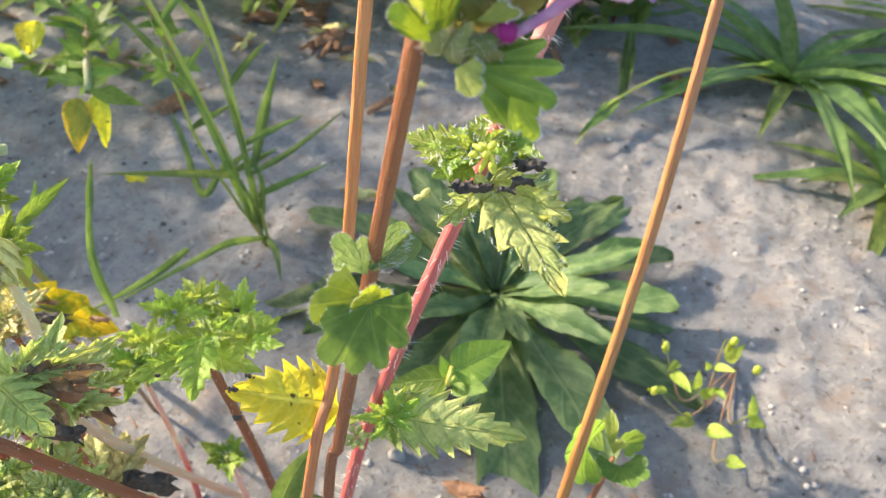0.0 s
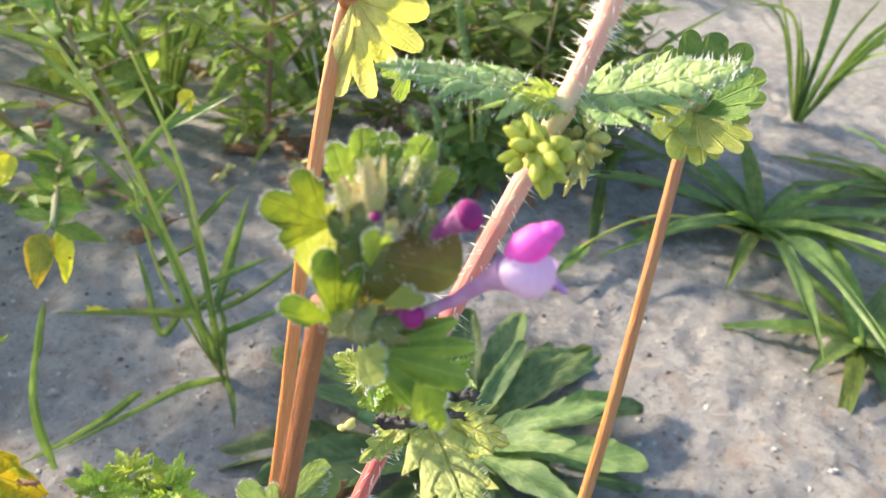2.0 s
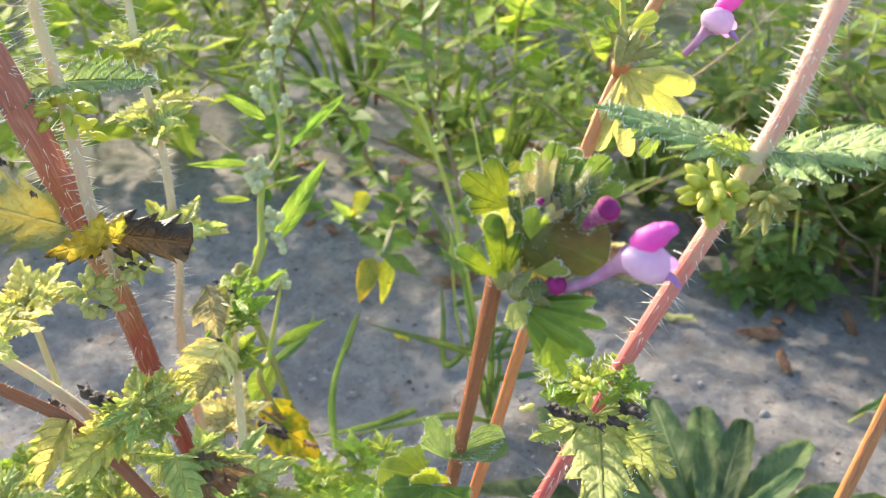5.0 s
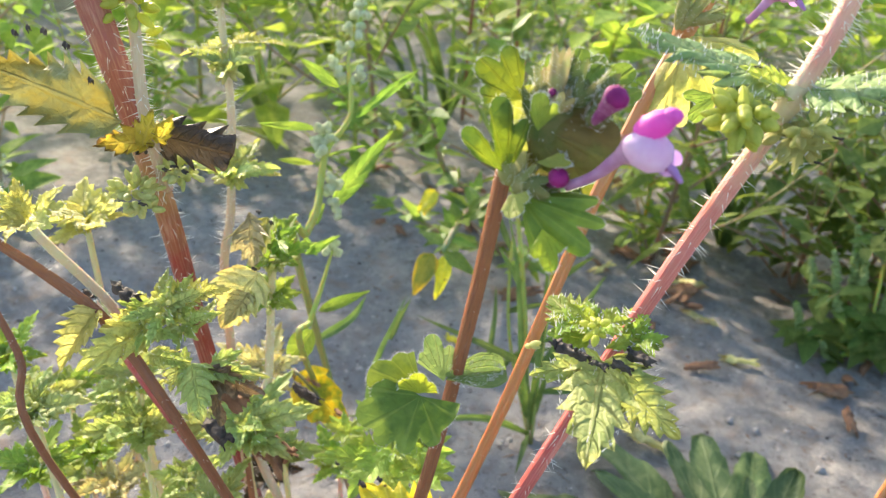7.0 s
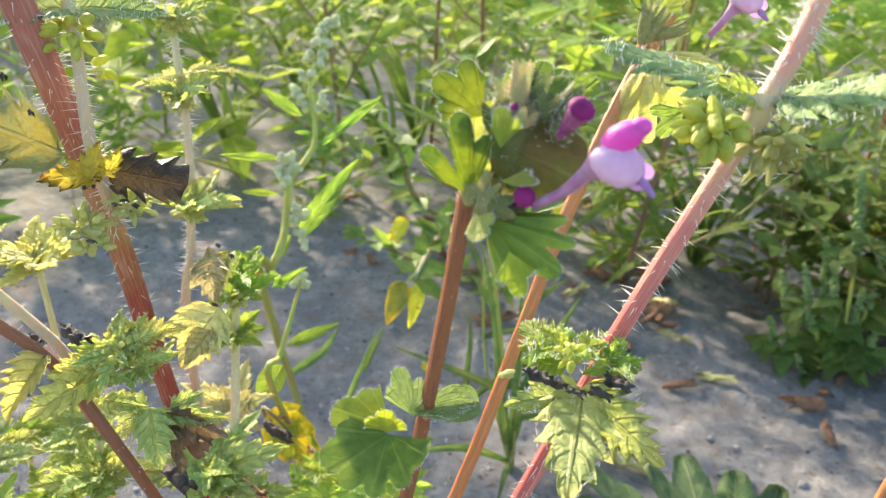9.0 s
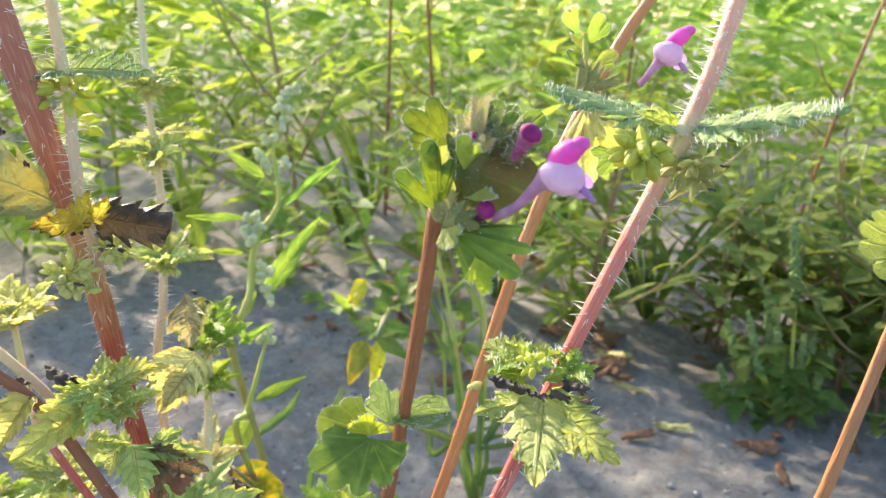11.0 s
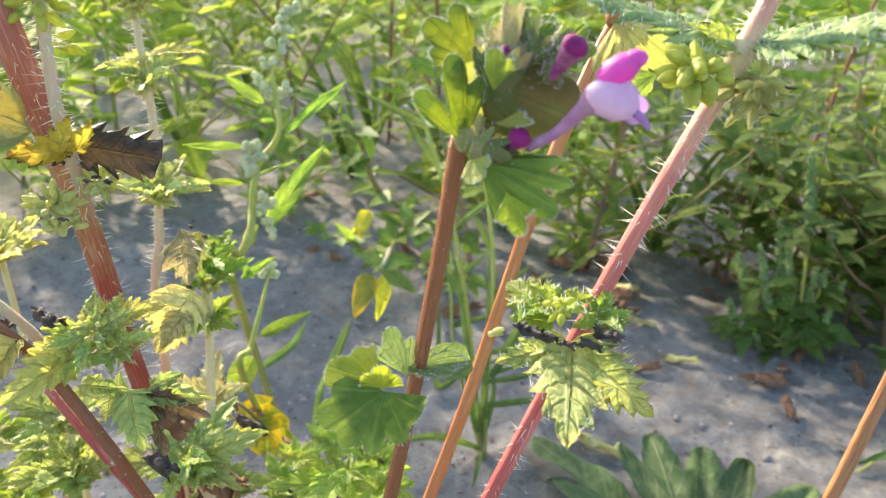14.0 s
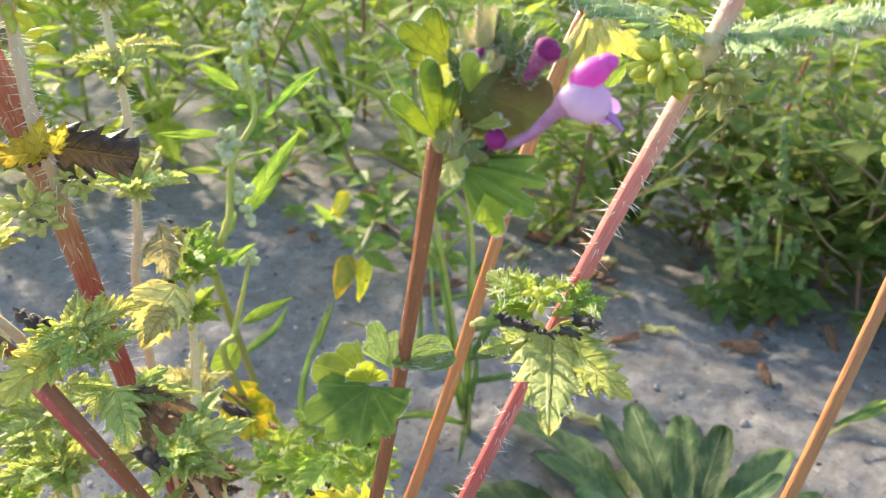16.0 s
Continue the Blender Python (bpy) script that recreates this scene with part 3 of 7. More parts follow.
def build_stones():
    rnd = random.Random(5)
    for name, mat, n, lo, hi, label, cat in (("soil_crumbs", M_CRUMB, 900, 0.0005, 0.0021, "small dark crumbs of soil scattered over the sand", "soil crumbs"),
                                             ("sand_clods", M_CLOD, 4200, 0.0004, 0.0019, "loose pale clods lying on the sandy soil", "sand clods"),
                                             ("gravel", M_PEBBLE, 80, 0.0004, 0.0014, "tiny pale stones lying in the sand", "gravel")):
        s = Shape()
        for _ in range(n):
            x, y = rnd.uniform(-0.62, 0.45), rnd.uniform(0.1, 0.85)
            r = lo + (hi - lo) * rnd.random() ** 3
            rough_stone(s, on_soil(x, y, r * 0.1), r, rnd, 0.55)
        whole(name, s, mat, (0, 0, 0), label, cat, kind="stuff")
    for x, y, r in ((-0.016, 0.2020, 0.0044), (-0.165, 0.262, 0.0026), (-0.013, 0.414, 0.0030), (0.028, 0.43, 0.0033), (-0.030, 0.442, 0.0028), (-0.20, 0.31, 0.0033), (-0.26, 0.40, 0.003)):
        s = Shape()
        b = on_soil(x, y)
        rough_stone(s, b + Vector((0, 0, r * 0.3)), r, rnd)
        whole("pebble", s, M_PEBBLE, b, "small pale rounded pebble lying on the sand", "pebble", "pebbles")


build_stones()


# ---- stinging nettle with the pink stem ----
def bud_ring(plant, c, axis, count, reach, size, rnd, mat, name="flower_bud", drop=0.3):
    """Single green buds packed round a joint of the stem."""
    w = Vector(axis).normalized()
    a = w.orthogonal().normalized()
    b = w.cross(a)
    for _ in range(count):
        th, h = rnd.uniform(0, 6.283), rnd.uniform(-1, 1)
        out = (a * math.cos(th) + b * math.sin(th))
        p = Vector(c) + out * reach * rnd.uniform(0.45, 1.0) + w * h * reach * 0.6
        s = Shape()
        blob(s, p, out + w * h * 0.7 + Vector((0, 0, -drop)), size * rnd.uniform(0.8, 1.5), size * rnd.uniform(0.5, 0.75), taper=0.25)
        part(name, s, mat, plant)


def bud_heap(plant, c, count, reach, size, rnd, mat, name="flower_bud", squash=(1, 1, 0.7), label=""):
    for _ in range(count):
        s = Shape()
        d = Vector((rnd.gauss(0, 1), rnd.gauss(0, 1), rnd.gauss(0, 1))).normalized()
        p = Vector(c) + Vector((d.x * squash[0], d.y * squash[1], d.z * squash[2])) * reach * rnd.uniform(0.35, 1)
        blob(s, p, d + Vector((0, 0, 0.2)), size * rnd.uniform(0.7, 1.4), size * rnd.uniform(0.45, 0.75), taper=0.2)
        part(name, s, mat, plant)


def nettle_leaf(plant, base, tip, face, width, mat, rnd, teeth=9, hair=14, depth=0.42, label="", **more):
    s = Shape()
    opts = dict(form=ovate, fold=0.22, droop=0.10, quilt=0.24, ribs=6, wave=0.06, seed=rnd.uniform(0, 9), nv=5)
    opts.update(more)
    leaf(s, base, tip, face, width, teeth=teeth, depth=depth, **opts)
    ob = part("leaf", s, mat, plant, label)
    if hair:
        h = Shape()
        edge_hairs(h, base, tip, face, width, hair, 0.0014, rnd, fold=opts["fold"], droop=opts["droop"])
        part("leaf_hairs", h, M_HAIR, ob, "white stinging hairs")
    return ob


def tuft(plant, c, up, count, size, mat, rnd, spread=1.0, hair=5, teeth=6, wide=0.62, cam=(0.35, -0.75, 0.3)):
    """Young leaves crowding round a joint."""
    up = Vector(up).normalized()
    a = up.orthogonal().normalized()
    b = up.cross(a)
    for k in range(count):
        th = 6.283 * (k + rnd.uniform(-0.3, 0.3)) / count
        d = (a * math.cos(th) + b * math.sin(th)) * spread + up * rnd.uniform(0.1, 0.9)
        d.normalize()
        L = size * rnd.uniform(0.65, 1.15)
        p = Vector(c) + d * size * 0.12
        nettle_leaf(plant, p, p + d * L, up + Vector(cam) * 0.8, L * wide, mat, rnd, teeth, hair, 0.4, droop=0.2, quilt=0.35, wave=0.12)


def pink_nettle():
    rnd = random.Random(11)
    foot = on_soil(-0.037, 0.118)
    plant = thing("stinging_nettle", foot, "stinging nettle with a bristly pink stem and pale toothed leaves", "nettle")
    joint_low, joint_mid, joint_up = Vector((-0.0095, 0.1148, 0.1439)), Vector((0.0147, 0.1163, 0.2259)), Vector((0.0289, 0.1166, 0.2679))
    pts = [foot - Vector((0, 0, 0.004)), foot.lerp(joint_low, 0.5), joint_low, joint_mid, joint_up, (0.0328, 0.1157, 0.2830), (0.0359, 0.1138, 0.3000)]
    radii = [0.0018, 0.0017, 0.0015, 0.00138, 0.00132, 0.0012, 0.0011]
    s = Shape()
    tube(s, pts, radii, 14, 0.05, 5, 10)
    stem = part("stem", s, M_STEM_PINK, plant, "pink ribbed stem")
    h = Shape()
    hairs(h, pts, radii, 520, 0.0027, rnd, 0.00009, lo=0.25, hi=0.95)
    part("stem_hairs", h, M_HAIR, stem, "white stinging hairs")
    # upper joint
    c = joint_up
    s = Shape()
    low, high = Vector(pts[3]).lerp(c, 0.93), c.lerp(Vector(pts[5]), 0.12)
    tube(s, [low, c, high], [0.00135, 0.00175, 0.00130], 14, 0.06, 5)
    part("stem_joint", s, M_JOINT, plant, "pale swollen joint")
    nettle_leaf(plant, c + Vector((-0.0008, 0, 0.001)), (0.0076, 0.1105, 0.2736), (0.05, -0.22, 1), 0.0125, M_NETTLE_GREY, rnd, 9, 170, depth=0.52, fold=-0.25, quilt=0.36, droop=0.02, label="grey-green toothed leaf with stinging hairs")
    nettle_leaf(plant, c + Vector((0.001, 0, 0.001)), (0.0491, 0.1177, 0.2749), (0.10, -0.22, 1), 0.0150, M_NETTLE_GREY, rnd, 9, 220, depth=0.46, fold=-0.22, quilt=0.36, droop=0.02, label="grey-green toothed leaf with stinging hairs")
    nettle_leaf(plant, c, (0.0229, 0.1124, 0.2715), (-0.3, -0.6, 0.8), 0.006, M_NETTLE_FRESH, rnd, 6, 6)
    bud_ring(plant, (0.0260, 0.1074, 0.2655), (0.2, -0.1, 1), 34, 0.0034, 0.00130, rnd, M_BUDGREEN)
    bud_ring(plant, (0.0311, 0.1146, 0.2637), (0.2, -0.1, 1), 18, 0.0034, 0.0011, rnd, M_BUDOLIVE)
    bud_ring(plant, (0.0325, 0.1145, 0.2646), (0.2, -0.1, 1), 8, 0.0030, 0.0011, rnd, M_BUDPALE)
    for q, m in (((0.0326, 0.1125, 0.2594), M_BUDOLIVE), ((0.0355, 0.1147, 0.2635), M_BUDOLIVE), ((0.0337, 0.1173, 0.2665), M_BUDPALE), ((0.0302, 0.1098, 0.2598), M_BUDOLIVE)):
        nettle_leaf(plant, (0.0315, 0.1145, 0.2629), q, (0.4, -0.8, 0.3), 0.0024, m, rnd, 3, 4)
    for q in ((0.0242, 0.1143, 0.2710), (0.0347, 0.1134, 0.2614), (0.0358, 0.1140, 0.2648)):
        s = Shape()
        crumple(s, q, 0.0006, rnd, 5)
        part("dried_tooth", s, M_DRYBLACK, plant)
    s = Shape()
    leaf(s, (0.0272, 0.1080, 0.2635), (0.0249, 0.1075, 0.2697), (0, -1, 0.2), 0.0022, strap, fold=0.5)
    part("bract", s, M_BUDGREEN, plant)
    # middle joint
    c = joint_mid
    for tip, face, width, teeth, fold in (((0.0252, 0.0853, 0.2249), (0.30, -0.55, 0.80), 0.0140, 5, -0.10), ((0.0285, 0.1115, 0.2155), (0.35, -0.72, 0.58), 0.0118, 7, -0.15), ((0.0078, 0.0990, 0.2227), (0.10, -0.70, 0.70), 0.0072, 5, 0.1)):
        nettle_leaf(plant, (0.0150, 0.1085, 0.2240), tip, face, width, M_NETTLE_PALE, rnd, teeth, 50, depth=0.55, fold=fold, droop=0.02, quilt=0.34, wave=0.06, label="large pale yellow-green toothed leaf")
    nettle_leaf(plant, (0.0127, 0.1074, 0.2279), (0.0014, 0.1126, 0.2296), (0.1, -0.5, 1), 0.0095, M_NETTLE, rnd, 8, 16)
    nettle_leaf(plant, (0.0116, 0.1090, 0.2270), (0.0067, 0.1048, 0.2276), (0.0, -0.7, 0.9), 0.0075, M_NETTLE, rnd, 7, 10)
    nettle_leaf(plant, (0.0160, 0.1109, 0.2281), (0.0216, 0.1145, 0.2281), (0.0, -0.7, 0.9), 0.0075, M_NETTLE, rnd, 7, 10)
    nettle_leaf(plant, (0.0132, 0.1139, 0.2267), (0.0140, 0.1227, 0.2277), (0.0, -0.4, 0.9), 0.0075, M_NETTLE, rnd, 7, 10)
    tuft(plant, (0.0128, 0.1091, 0.2289), (0, -0.1, 1), 8, 0.0052, M_NETTLE_FRESH, rnd, hair=9)
    tuft(plant, (0.0180, 0.1121, 0.2278), (0.3, -0.1, 1), 5, 0.0050, M_NETTLE_FRESH, rnd, hair=8)
    tuft(plant, (0.0085, 0.1086, 0.2277), (-0.3, -0.1, 1), 6, 0.0050, M_NETTLE_FRESH, rnd, hair=10)
    bud_ring(plant, (0.0143, 0.1056, 0.2310), (0, 0, 1), 9, 0.0022, 0.0009, rnd, M_BUDGREEN)
    for px, size in (((0.0115, 0.1014, 0.2282), 0.0023), ((0.0206, 0.1083, 0.2278), 0.0024), ((0.0138, 0.1025, 0.2275), 0.0017), ((0.0172, 0.1022, 0.2277), 0.0014), ((0.0195, 0.1049, 0.2273), 0.0018)):
        s = Shape()
        crumple(s, px, size, rnd, 12, (0.9, 0.7, 0.8))
        part("dried_leaf", s, M_DRYBLACK, plant, "blackened shrivelled leaf")
    bud_ring(plant, (0.0053, 0.1026, 0.2248), (0, 0, 1), 5, 0.0011, 0.0008, rnd, M_BUDPALE)
    # lower joint
    for q, k in (((-0.0351, 0.1092, 0.1650), .0016), ((-0.0338, 0.1053, 0.1606), .0014), ((-0.0324, 0.1121, 0.1663), .0012)):
        s = Shape()
        crumple(s, q, k, rnd, 6, (0.6, 0.6, 1.2))
        part("dried_tooth", s, M_DRYBLACK, plant)
    nettle_leaf(plant, (-0.0145, 0.1143, 0.1550), (-0.0363, 0.1097, 0.1641), (0.1, -0.6, 0.9), 0.0205, M_NETTLE_YELLOW, rnd, 7, 6, depth=0.36, wave=0.14, fold=0.1, label="yellow leaf with dark spots")
    nettle_leaf(plant, (-0.0062, 0.1142, 0.1542), (0.0265, 0.1085, 0.1579), (0.1, -0.6, 0.9), 0.0170, M_NETTLE_PALE, rnd, 9, 8, label="pale toothed leaf")
    tuft(plant, (-0.0025, 0.1105, 0.1577), (0.2, -0.2, 0.6), 9, 0.0080, M_NETTLE, rnd, hair=2, wide=0.45)
    tuft(plant, (-0.0154, 0.1163, 0.1465), (-0.2, 0, 0.6), 6, 0.0060, M_NETTLE, rnd, hair=2)
    bud_heap(plant, (-0.0097, 0.1082, 0.1527), 26, 0.0035, 0.0009, rnd, M_BUDPALE)


pink_nettle()


# ---- henbit ----
def henbit_stem(plant, pts, radii, mat, rnd):
    s = Shape()
    tube(s, pts, radii, 16, 0.10, 4, 10)
    stem = part("stem", s, mat, plant, "square grooved stem")
    h = Shape()
    hairs(h, pts, radii, 160, 0.0005, rnd, 0.00003)
    part("stem_hairs", h, M_HAIR, stem, "fine downy hairs")
    return stem


def calyx(plant, base, tip, r, rnd, mat):
    """A downy cup with five pointed teeth."""
    base, tip = Vector(base), Vector(tip)
    w = (tip - base).normalized()
    a = w.orthogonal().normalized()
    b = w.cross(a)
    L = (tip - base).length
    s = Shape()
    verts, faces, uvs = [], [], []
    n = 20
    for i, (q, k) in enumerate(((0, 0.35), (0.2, 0.8), (0.45, 1.0), (0.65, 1.0), (1.0, 1.15))):
        for j in range(n + 1):
            th = 6.283 * j / n
            t = q
            if i == 4:
                t = 0.66 + 0.42 * abs(math.cos(th * 2.5))
                k = 1.0 + 0.15 * abs(math.cos(th * 2.5))
            verts.append(base + w * L * t + (a * math.cos(th) + b * math.sin(th)) * r * k)
            uvs.append((q, j / n))
    for i in range(4):
        for j in range(n):
            k = i * (n + 1) + j
            faces.append((k, k + 1, k + n + 2, k + n + 1))
    s.put(verts, faces, uvs)
    ob = part("calyx", s, mat, plant)
    h = Shape()
    for _ in range(110):
        th, t = rnd.uniform(0, 6.283), rnd.uniform(0.05, 1.0)
        d = a * math.cos(th) + b * math.sin(th)
        cone(h, base + w * L * t + d * r * 0.95, (d + w * 0.6).normalized(), rnd.uniform(0.0003, 0.0008), 0.00003)
    part("down", h, M_HAIR, ob, "white down")
    return ob


def rim_down(ob, shape, n, seed, count=140):
    """White down along the rim of a round leaf whose rings have n cells."""
    rnd = random.Random(seed + 900)
    rim, inner = shape.v[-(n + 1):], shape.v[-2 * (n + 1):-(n + 1)]
    h = Shape()
    for _ in range(count):
        k = rnd.randrange(n)
        p, q = rim[k].lerp(rim[k + 1], rnd.random()), inner[k]
        d = (p - q).normalized() + Vector((rnd.gauss(0, 0.4), rnd.gauss(0, 0.4), rnd.gauss(0, 0.4)))
        cone(h, p, d.normalized(), rnd.uniform(0.0002, 0.0006), 0.000022)
    part("rim_down", h, M_HAIR, ob, "white down on the rim")


def henbit_lobed(plant, base, tip, face, mat, label, lobes, seed, **more):
    s = Shape()
    lobed(s, base, tip, face, lobes, seed=seed, **more)
    ob = part("leaf", s, mat, plant, label)
    lo, hi = min(a - w for a, q, w in lobes), max(a + w for a, q, w in lobes)
    rim_down(ob, s, int((hi - lo) / 3.0), seed)
    return ob


def henbit_fan(plant, base, tip, face, mat, label="", **more):
    s = Shape()
    fan(s, base, tip, face, **more)
    ob = part("leaf", s, mat, plant, label)
    rim_down(ob, s, more.get("lobes", 7) * 8, int(more.get("seed", 0)), 120)
    return ob


def closed_bud(plant, foot, head, r, rnd):
    foot, head = Vector(foot), Vector(head)
    w = (head - foot).normalized()
    s = Shape()
    tube(s, [foot, foot.lerp(head, 0.5), head, head + w * r * 0.35], [r * 0.35, r * 0.5, r * 0.9, r * 1.0], 14, steps=4)
    ob = part("flower_bud", s, M_PETAL_DUSK, plant, "closed downy purple flower bud")
    s = Shape()
    blob(s, head + w * r * 0.35, w, r * 0.55, r)
    part("bud_cap", s, M_PETAL_DARK, ob, "dark purple cap of the bud")
    h = Shape()
    for _ in range(45):
        d = w.orthogonal().normalized()
        d.rotate(Matrix.Rotation(rnd.uniform(0, 6.283), 3, w))
        cone(h, foot.lerp(head, rnd.uniform(0.2, 1.1)) + d * r * 0.9, (d + w * 0.5).normalized(), 0.0004, 0.000025)
    part("down", h, M_HAIR, ob, "fine down")


def open_flower(plant, line, body, hood, lip, size, rnd):
    """A lipped flower: a thin tube, a pale throat, a magenta hood and a hanging two-lobed lip."""
    s = Shape()
    tube(s, line, [size * 0.14, size * 0.14, size * 0.20, size * 0.42], 14, steps=6)
    f = part("flower", s, M_PETAL_TUBE, plant, "lilac lipped flower with a magenta hood")
    b, hd, lp = Vector(body), Vector(hood), Vector(lip)
    s = Shape()
    blob(s, b, Vector((0.80, 0.45, -0.22)), size * 0.66, size * 0.56, 0.85, -0.15)
    part("throat", s, M_PETAL, f, "pale lilac throat")
    s = Shape()
    blob(s, hd, Vector((0.68, 0.10, 0.58)), size * 0.62, size * 0.38, 0.9, 0.10)
    blob(s, hd + Vector((0.34, 0.05, 0.30)) * size, Vector((0.75, 0.20, 0.20)), size * 0.28, size * 0.24, 0.9, 0.1)
    part("hood", s, M_PETAL_HOT, f, "bright magenta hood")
    for k in (-1, 1):
        s = Shape()
        side = Vector((0.35, 0.5, 0.0)).normalized() * k * size * 0.28
        fan(s, b.lerp(lp, 0.25) + side * 0.4, lp + side, (-0.2, -1, 0.5), spread=120, lobes=2, notch=0.25, cup=-0.15, wide=0.9, rings=5)
        part("lower_lip", s, M_PETAL if k < 0 else M_PETAL_VIOLET, f)
    for k in range(3):
        s = Shape()
        blob(s, b.lerp(lp, 0.8) + Vector((0.10 * k - 0.1, -0.30, 0.06 * (k % 2))) * size, (0, 0, 1), size * 0.03, size * 0.03)
        part("spot", s, M_PETAL_DARK, f)
    s = Shape()
    tube(s, [b.lerp(lp, 0.7), lp, lp + Vector((0.3, 0, -0.25)) * size], [size * 0.08, size * 0.12, size * 0.05], 8, steps=4)
    part("lip_lobe", s, M_PETAL_VIOLET, f, "small violet lobe")


def henbit_in_flower():
    rnd = random.Random(21)
    foot = on_soil(-0.028, 0.085)
    plant = thing("henbit", foot, "brown-stemmed henbit with an open lilac flower and purple buds", "henbit")
    pts = [foot - Vector((0, 0, 0.004)), (-0.0123, 0.0910, 0.1535), (-0.0088, 0.0923, 0.1746), (-0.0051, 0.0925, 0.1957), (-0.0013, 0.0916, 0.2168), (0.0026, 0.0897, 0.2379), (0.0066, 0.0867, 0.2590)]
    henbit_stem(plant, pts, [0.0011, 0.0011, 0.00105, 0.00105, 0.0010, 0.0010, 0.0010], M_STEM_BROWN, rnd)
    # flower head
    core = Vector((0.0103, 0.0890, 0.2647))
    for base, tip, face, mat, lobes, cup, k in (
            # mitten-shaped leaf and the rounded one above it, with sunlight tinted into their green
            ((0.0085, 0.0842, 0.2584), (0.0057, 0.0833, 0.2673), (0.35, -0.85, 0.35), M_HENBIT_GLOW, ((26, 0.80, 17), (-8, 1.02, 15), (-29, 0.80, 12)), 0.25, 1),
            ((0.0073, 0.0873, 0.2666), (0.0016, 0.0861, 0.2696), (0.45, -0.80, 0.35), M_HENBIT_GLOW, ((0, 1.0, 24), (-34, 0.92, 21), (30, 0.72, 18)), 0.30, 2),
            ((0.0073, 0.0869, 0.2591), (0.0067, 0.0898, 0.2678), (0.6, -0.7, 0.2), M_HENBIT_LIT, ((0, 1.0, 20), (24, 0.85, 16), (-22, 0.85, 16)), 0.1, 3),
            # drooping leaf with four lobes; its lit lobe and the bit by the stem are brighter copies
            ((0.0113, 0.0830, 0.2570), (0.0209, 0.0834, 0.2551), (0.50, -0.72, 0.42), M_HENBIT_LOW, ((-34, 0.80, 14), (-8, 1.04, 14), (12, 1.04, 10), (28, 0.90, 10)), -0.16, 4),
            ((0.0160, 0.0812, 0.2551), (0.0187, 0.0799, 0.2512), (0.50, -0.72, 0.42), M_HENBIT_SUN, ((0, 1.0, 22), (-25, 0.72, 15), (25, 0.68, 15)), 0.1, 16),
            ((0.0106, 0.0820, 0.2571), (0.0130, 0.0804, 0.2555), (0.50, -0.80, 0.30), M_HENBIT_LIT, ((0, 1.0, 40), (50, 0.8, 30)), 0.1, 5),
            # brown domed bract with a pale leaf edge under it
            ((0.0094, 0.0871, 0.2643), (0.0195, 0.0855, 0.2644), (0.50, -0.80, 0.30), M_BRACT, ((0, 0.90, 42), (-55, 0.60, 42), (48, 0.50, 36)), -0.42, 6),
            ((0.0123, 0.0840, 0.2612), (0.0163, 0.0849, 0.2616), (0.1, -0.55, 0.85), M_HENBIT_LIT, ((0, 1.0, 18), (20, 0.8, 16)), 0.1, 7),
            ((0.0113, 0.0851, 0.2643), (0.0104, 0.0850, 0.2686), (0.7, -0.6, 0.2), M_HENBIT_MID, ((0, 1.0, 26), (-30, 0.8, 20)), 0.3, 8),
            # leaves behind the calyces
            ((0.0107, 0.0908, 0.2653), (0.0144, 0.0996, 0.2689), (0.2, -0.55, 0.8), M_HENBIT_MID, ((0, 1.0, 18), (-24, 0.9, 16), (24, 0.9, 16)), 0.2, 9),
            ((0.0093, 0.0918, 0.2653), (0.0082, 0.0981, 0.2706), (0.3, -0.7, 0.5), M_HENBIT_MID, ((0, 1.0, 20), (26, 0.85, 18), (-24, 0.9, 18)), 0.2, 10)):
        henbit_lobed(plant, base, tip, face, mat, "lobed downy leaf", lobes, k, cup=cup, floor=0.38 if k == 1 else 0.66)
    s = Shape()
    blob(s, core, (0.1, 0, 1), 0.0046, 0.0030)
    part("flower_head", s, M_CALYX, plant, "downy core of the flower head")
    for a, b, r, m in (((0.0113, 0.0876, 0.2673), (0.0108, 0.0887, 0.2728), .0011, M_CALYX_PALE), ((0.0094, 0.0886, 0.2668), (0.0083, 0.0893, 0.2703), .0011, M_CALYX_PALE), ((0.0119, 0.0894, 0.2677), (0.0119, 0.0909, 0.2717), .0012, M_CALYX),
                       ((0.0138, 0.0885, 0.2671), (0.0142, 0.0892, 0.2700), .0012, M_CALYX), ((0.0137, 0.0916, 0.2672), (0.0149, 0.0946, 0.2698), .0012, M_CALYX), ((0.0126, 0.0869, 0.2666), (0.0134, 0.0870, 0.2688), .0010, M_CALYX_PALE),
                       ((0.0089, 0.0876, 0.2647), (0.0078, 0.0881, 0.2680), .0012, M_CALYX), ((0.0154, 0.0888, 0.2654), (0.0167, 0.0892, 0.2674), .0012, M_CALYX), ((0.0083, 0.0848, 0.2570), (0.0083, 0.0858, 0.2612), .0016, M_CALYX_DOWN),
                       ((0.0096, 0.0843, 0.2569), (0.0124, 0.0857, 0.2591), .0016, M_CALYX_DOWN), ((0.0112, 0.0840, 0.2580), (0.0148, 0.0846, 0.2585), .0014, M_CALYX), ((0.0122, 0.0918, 0.2654), (0.0138, 0.0959, 0.2684), .0012, M_CALYX)):
        calyx(plant, a, b, r, rnd, m)
    closed_bud(plant, (0.0158, 0.0888, 0.2656), (0.0191, 0.0864, 0.2695), 0.00145, rnd)
    closed_bud(plant, (0.0118, 0.0878, 0.2570), (0.0150, 0.0846, 0.2599), 0.00122, rnd)
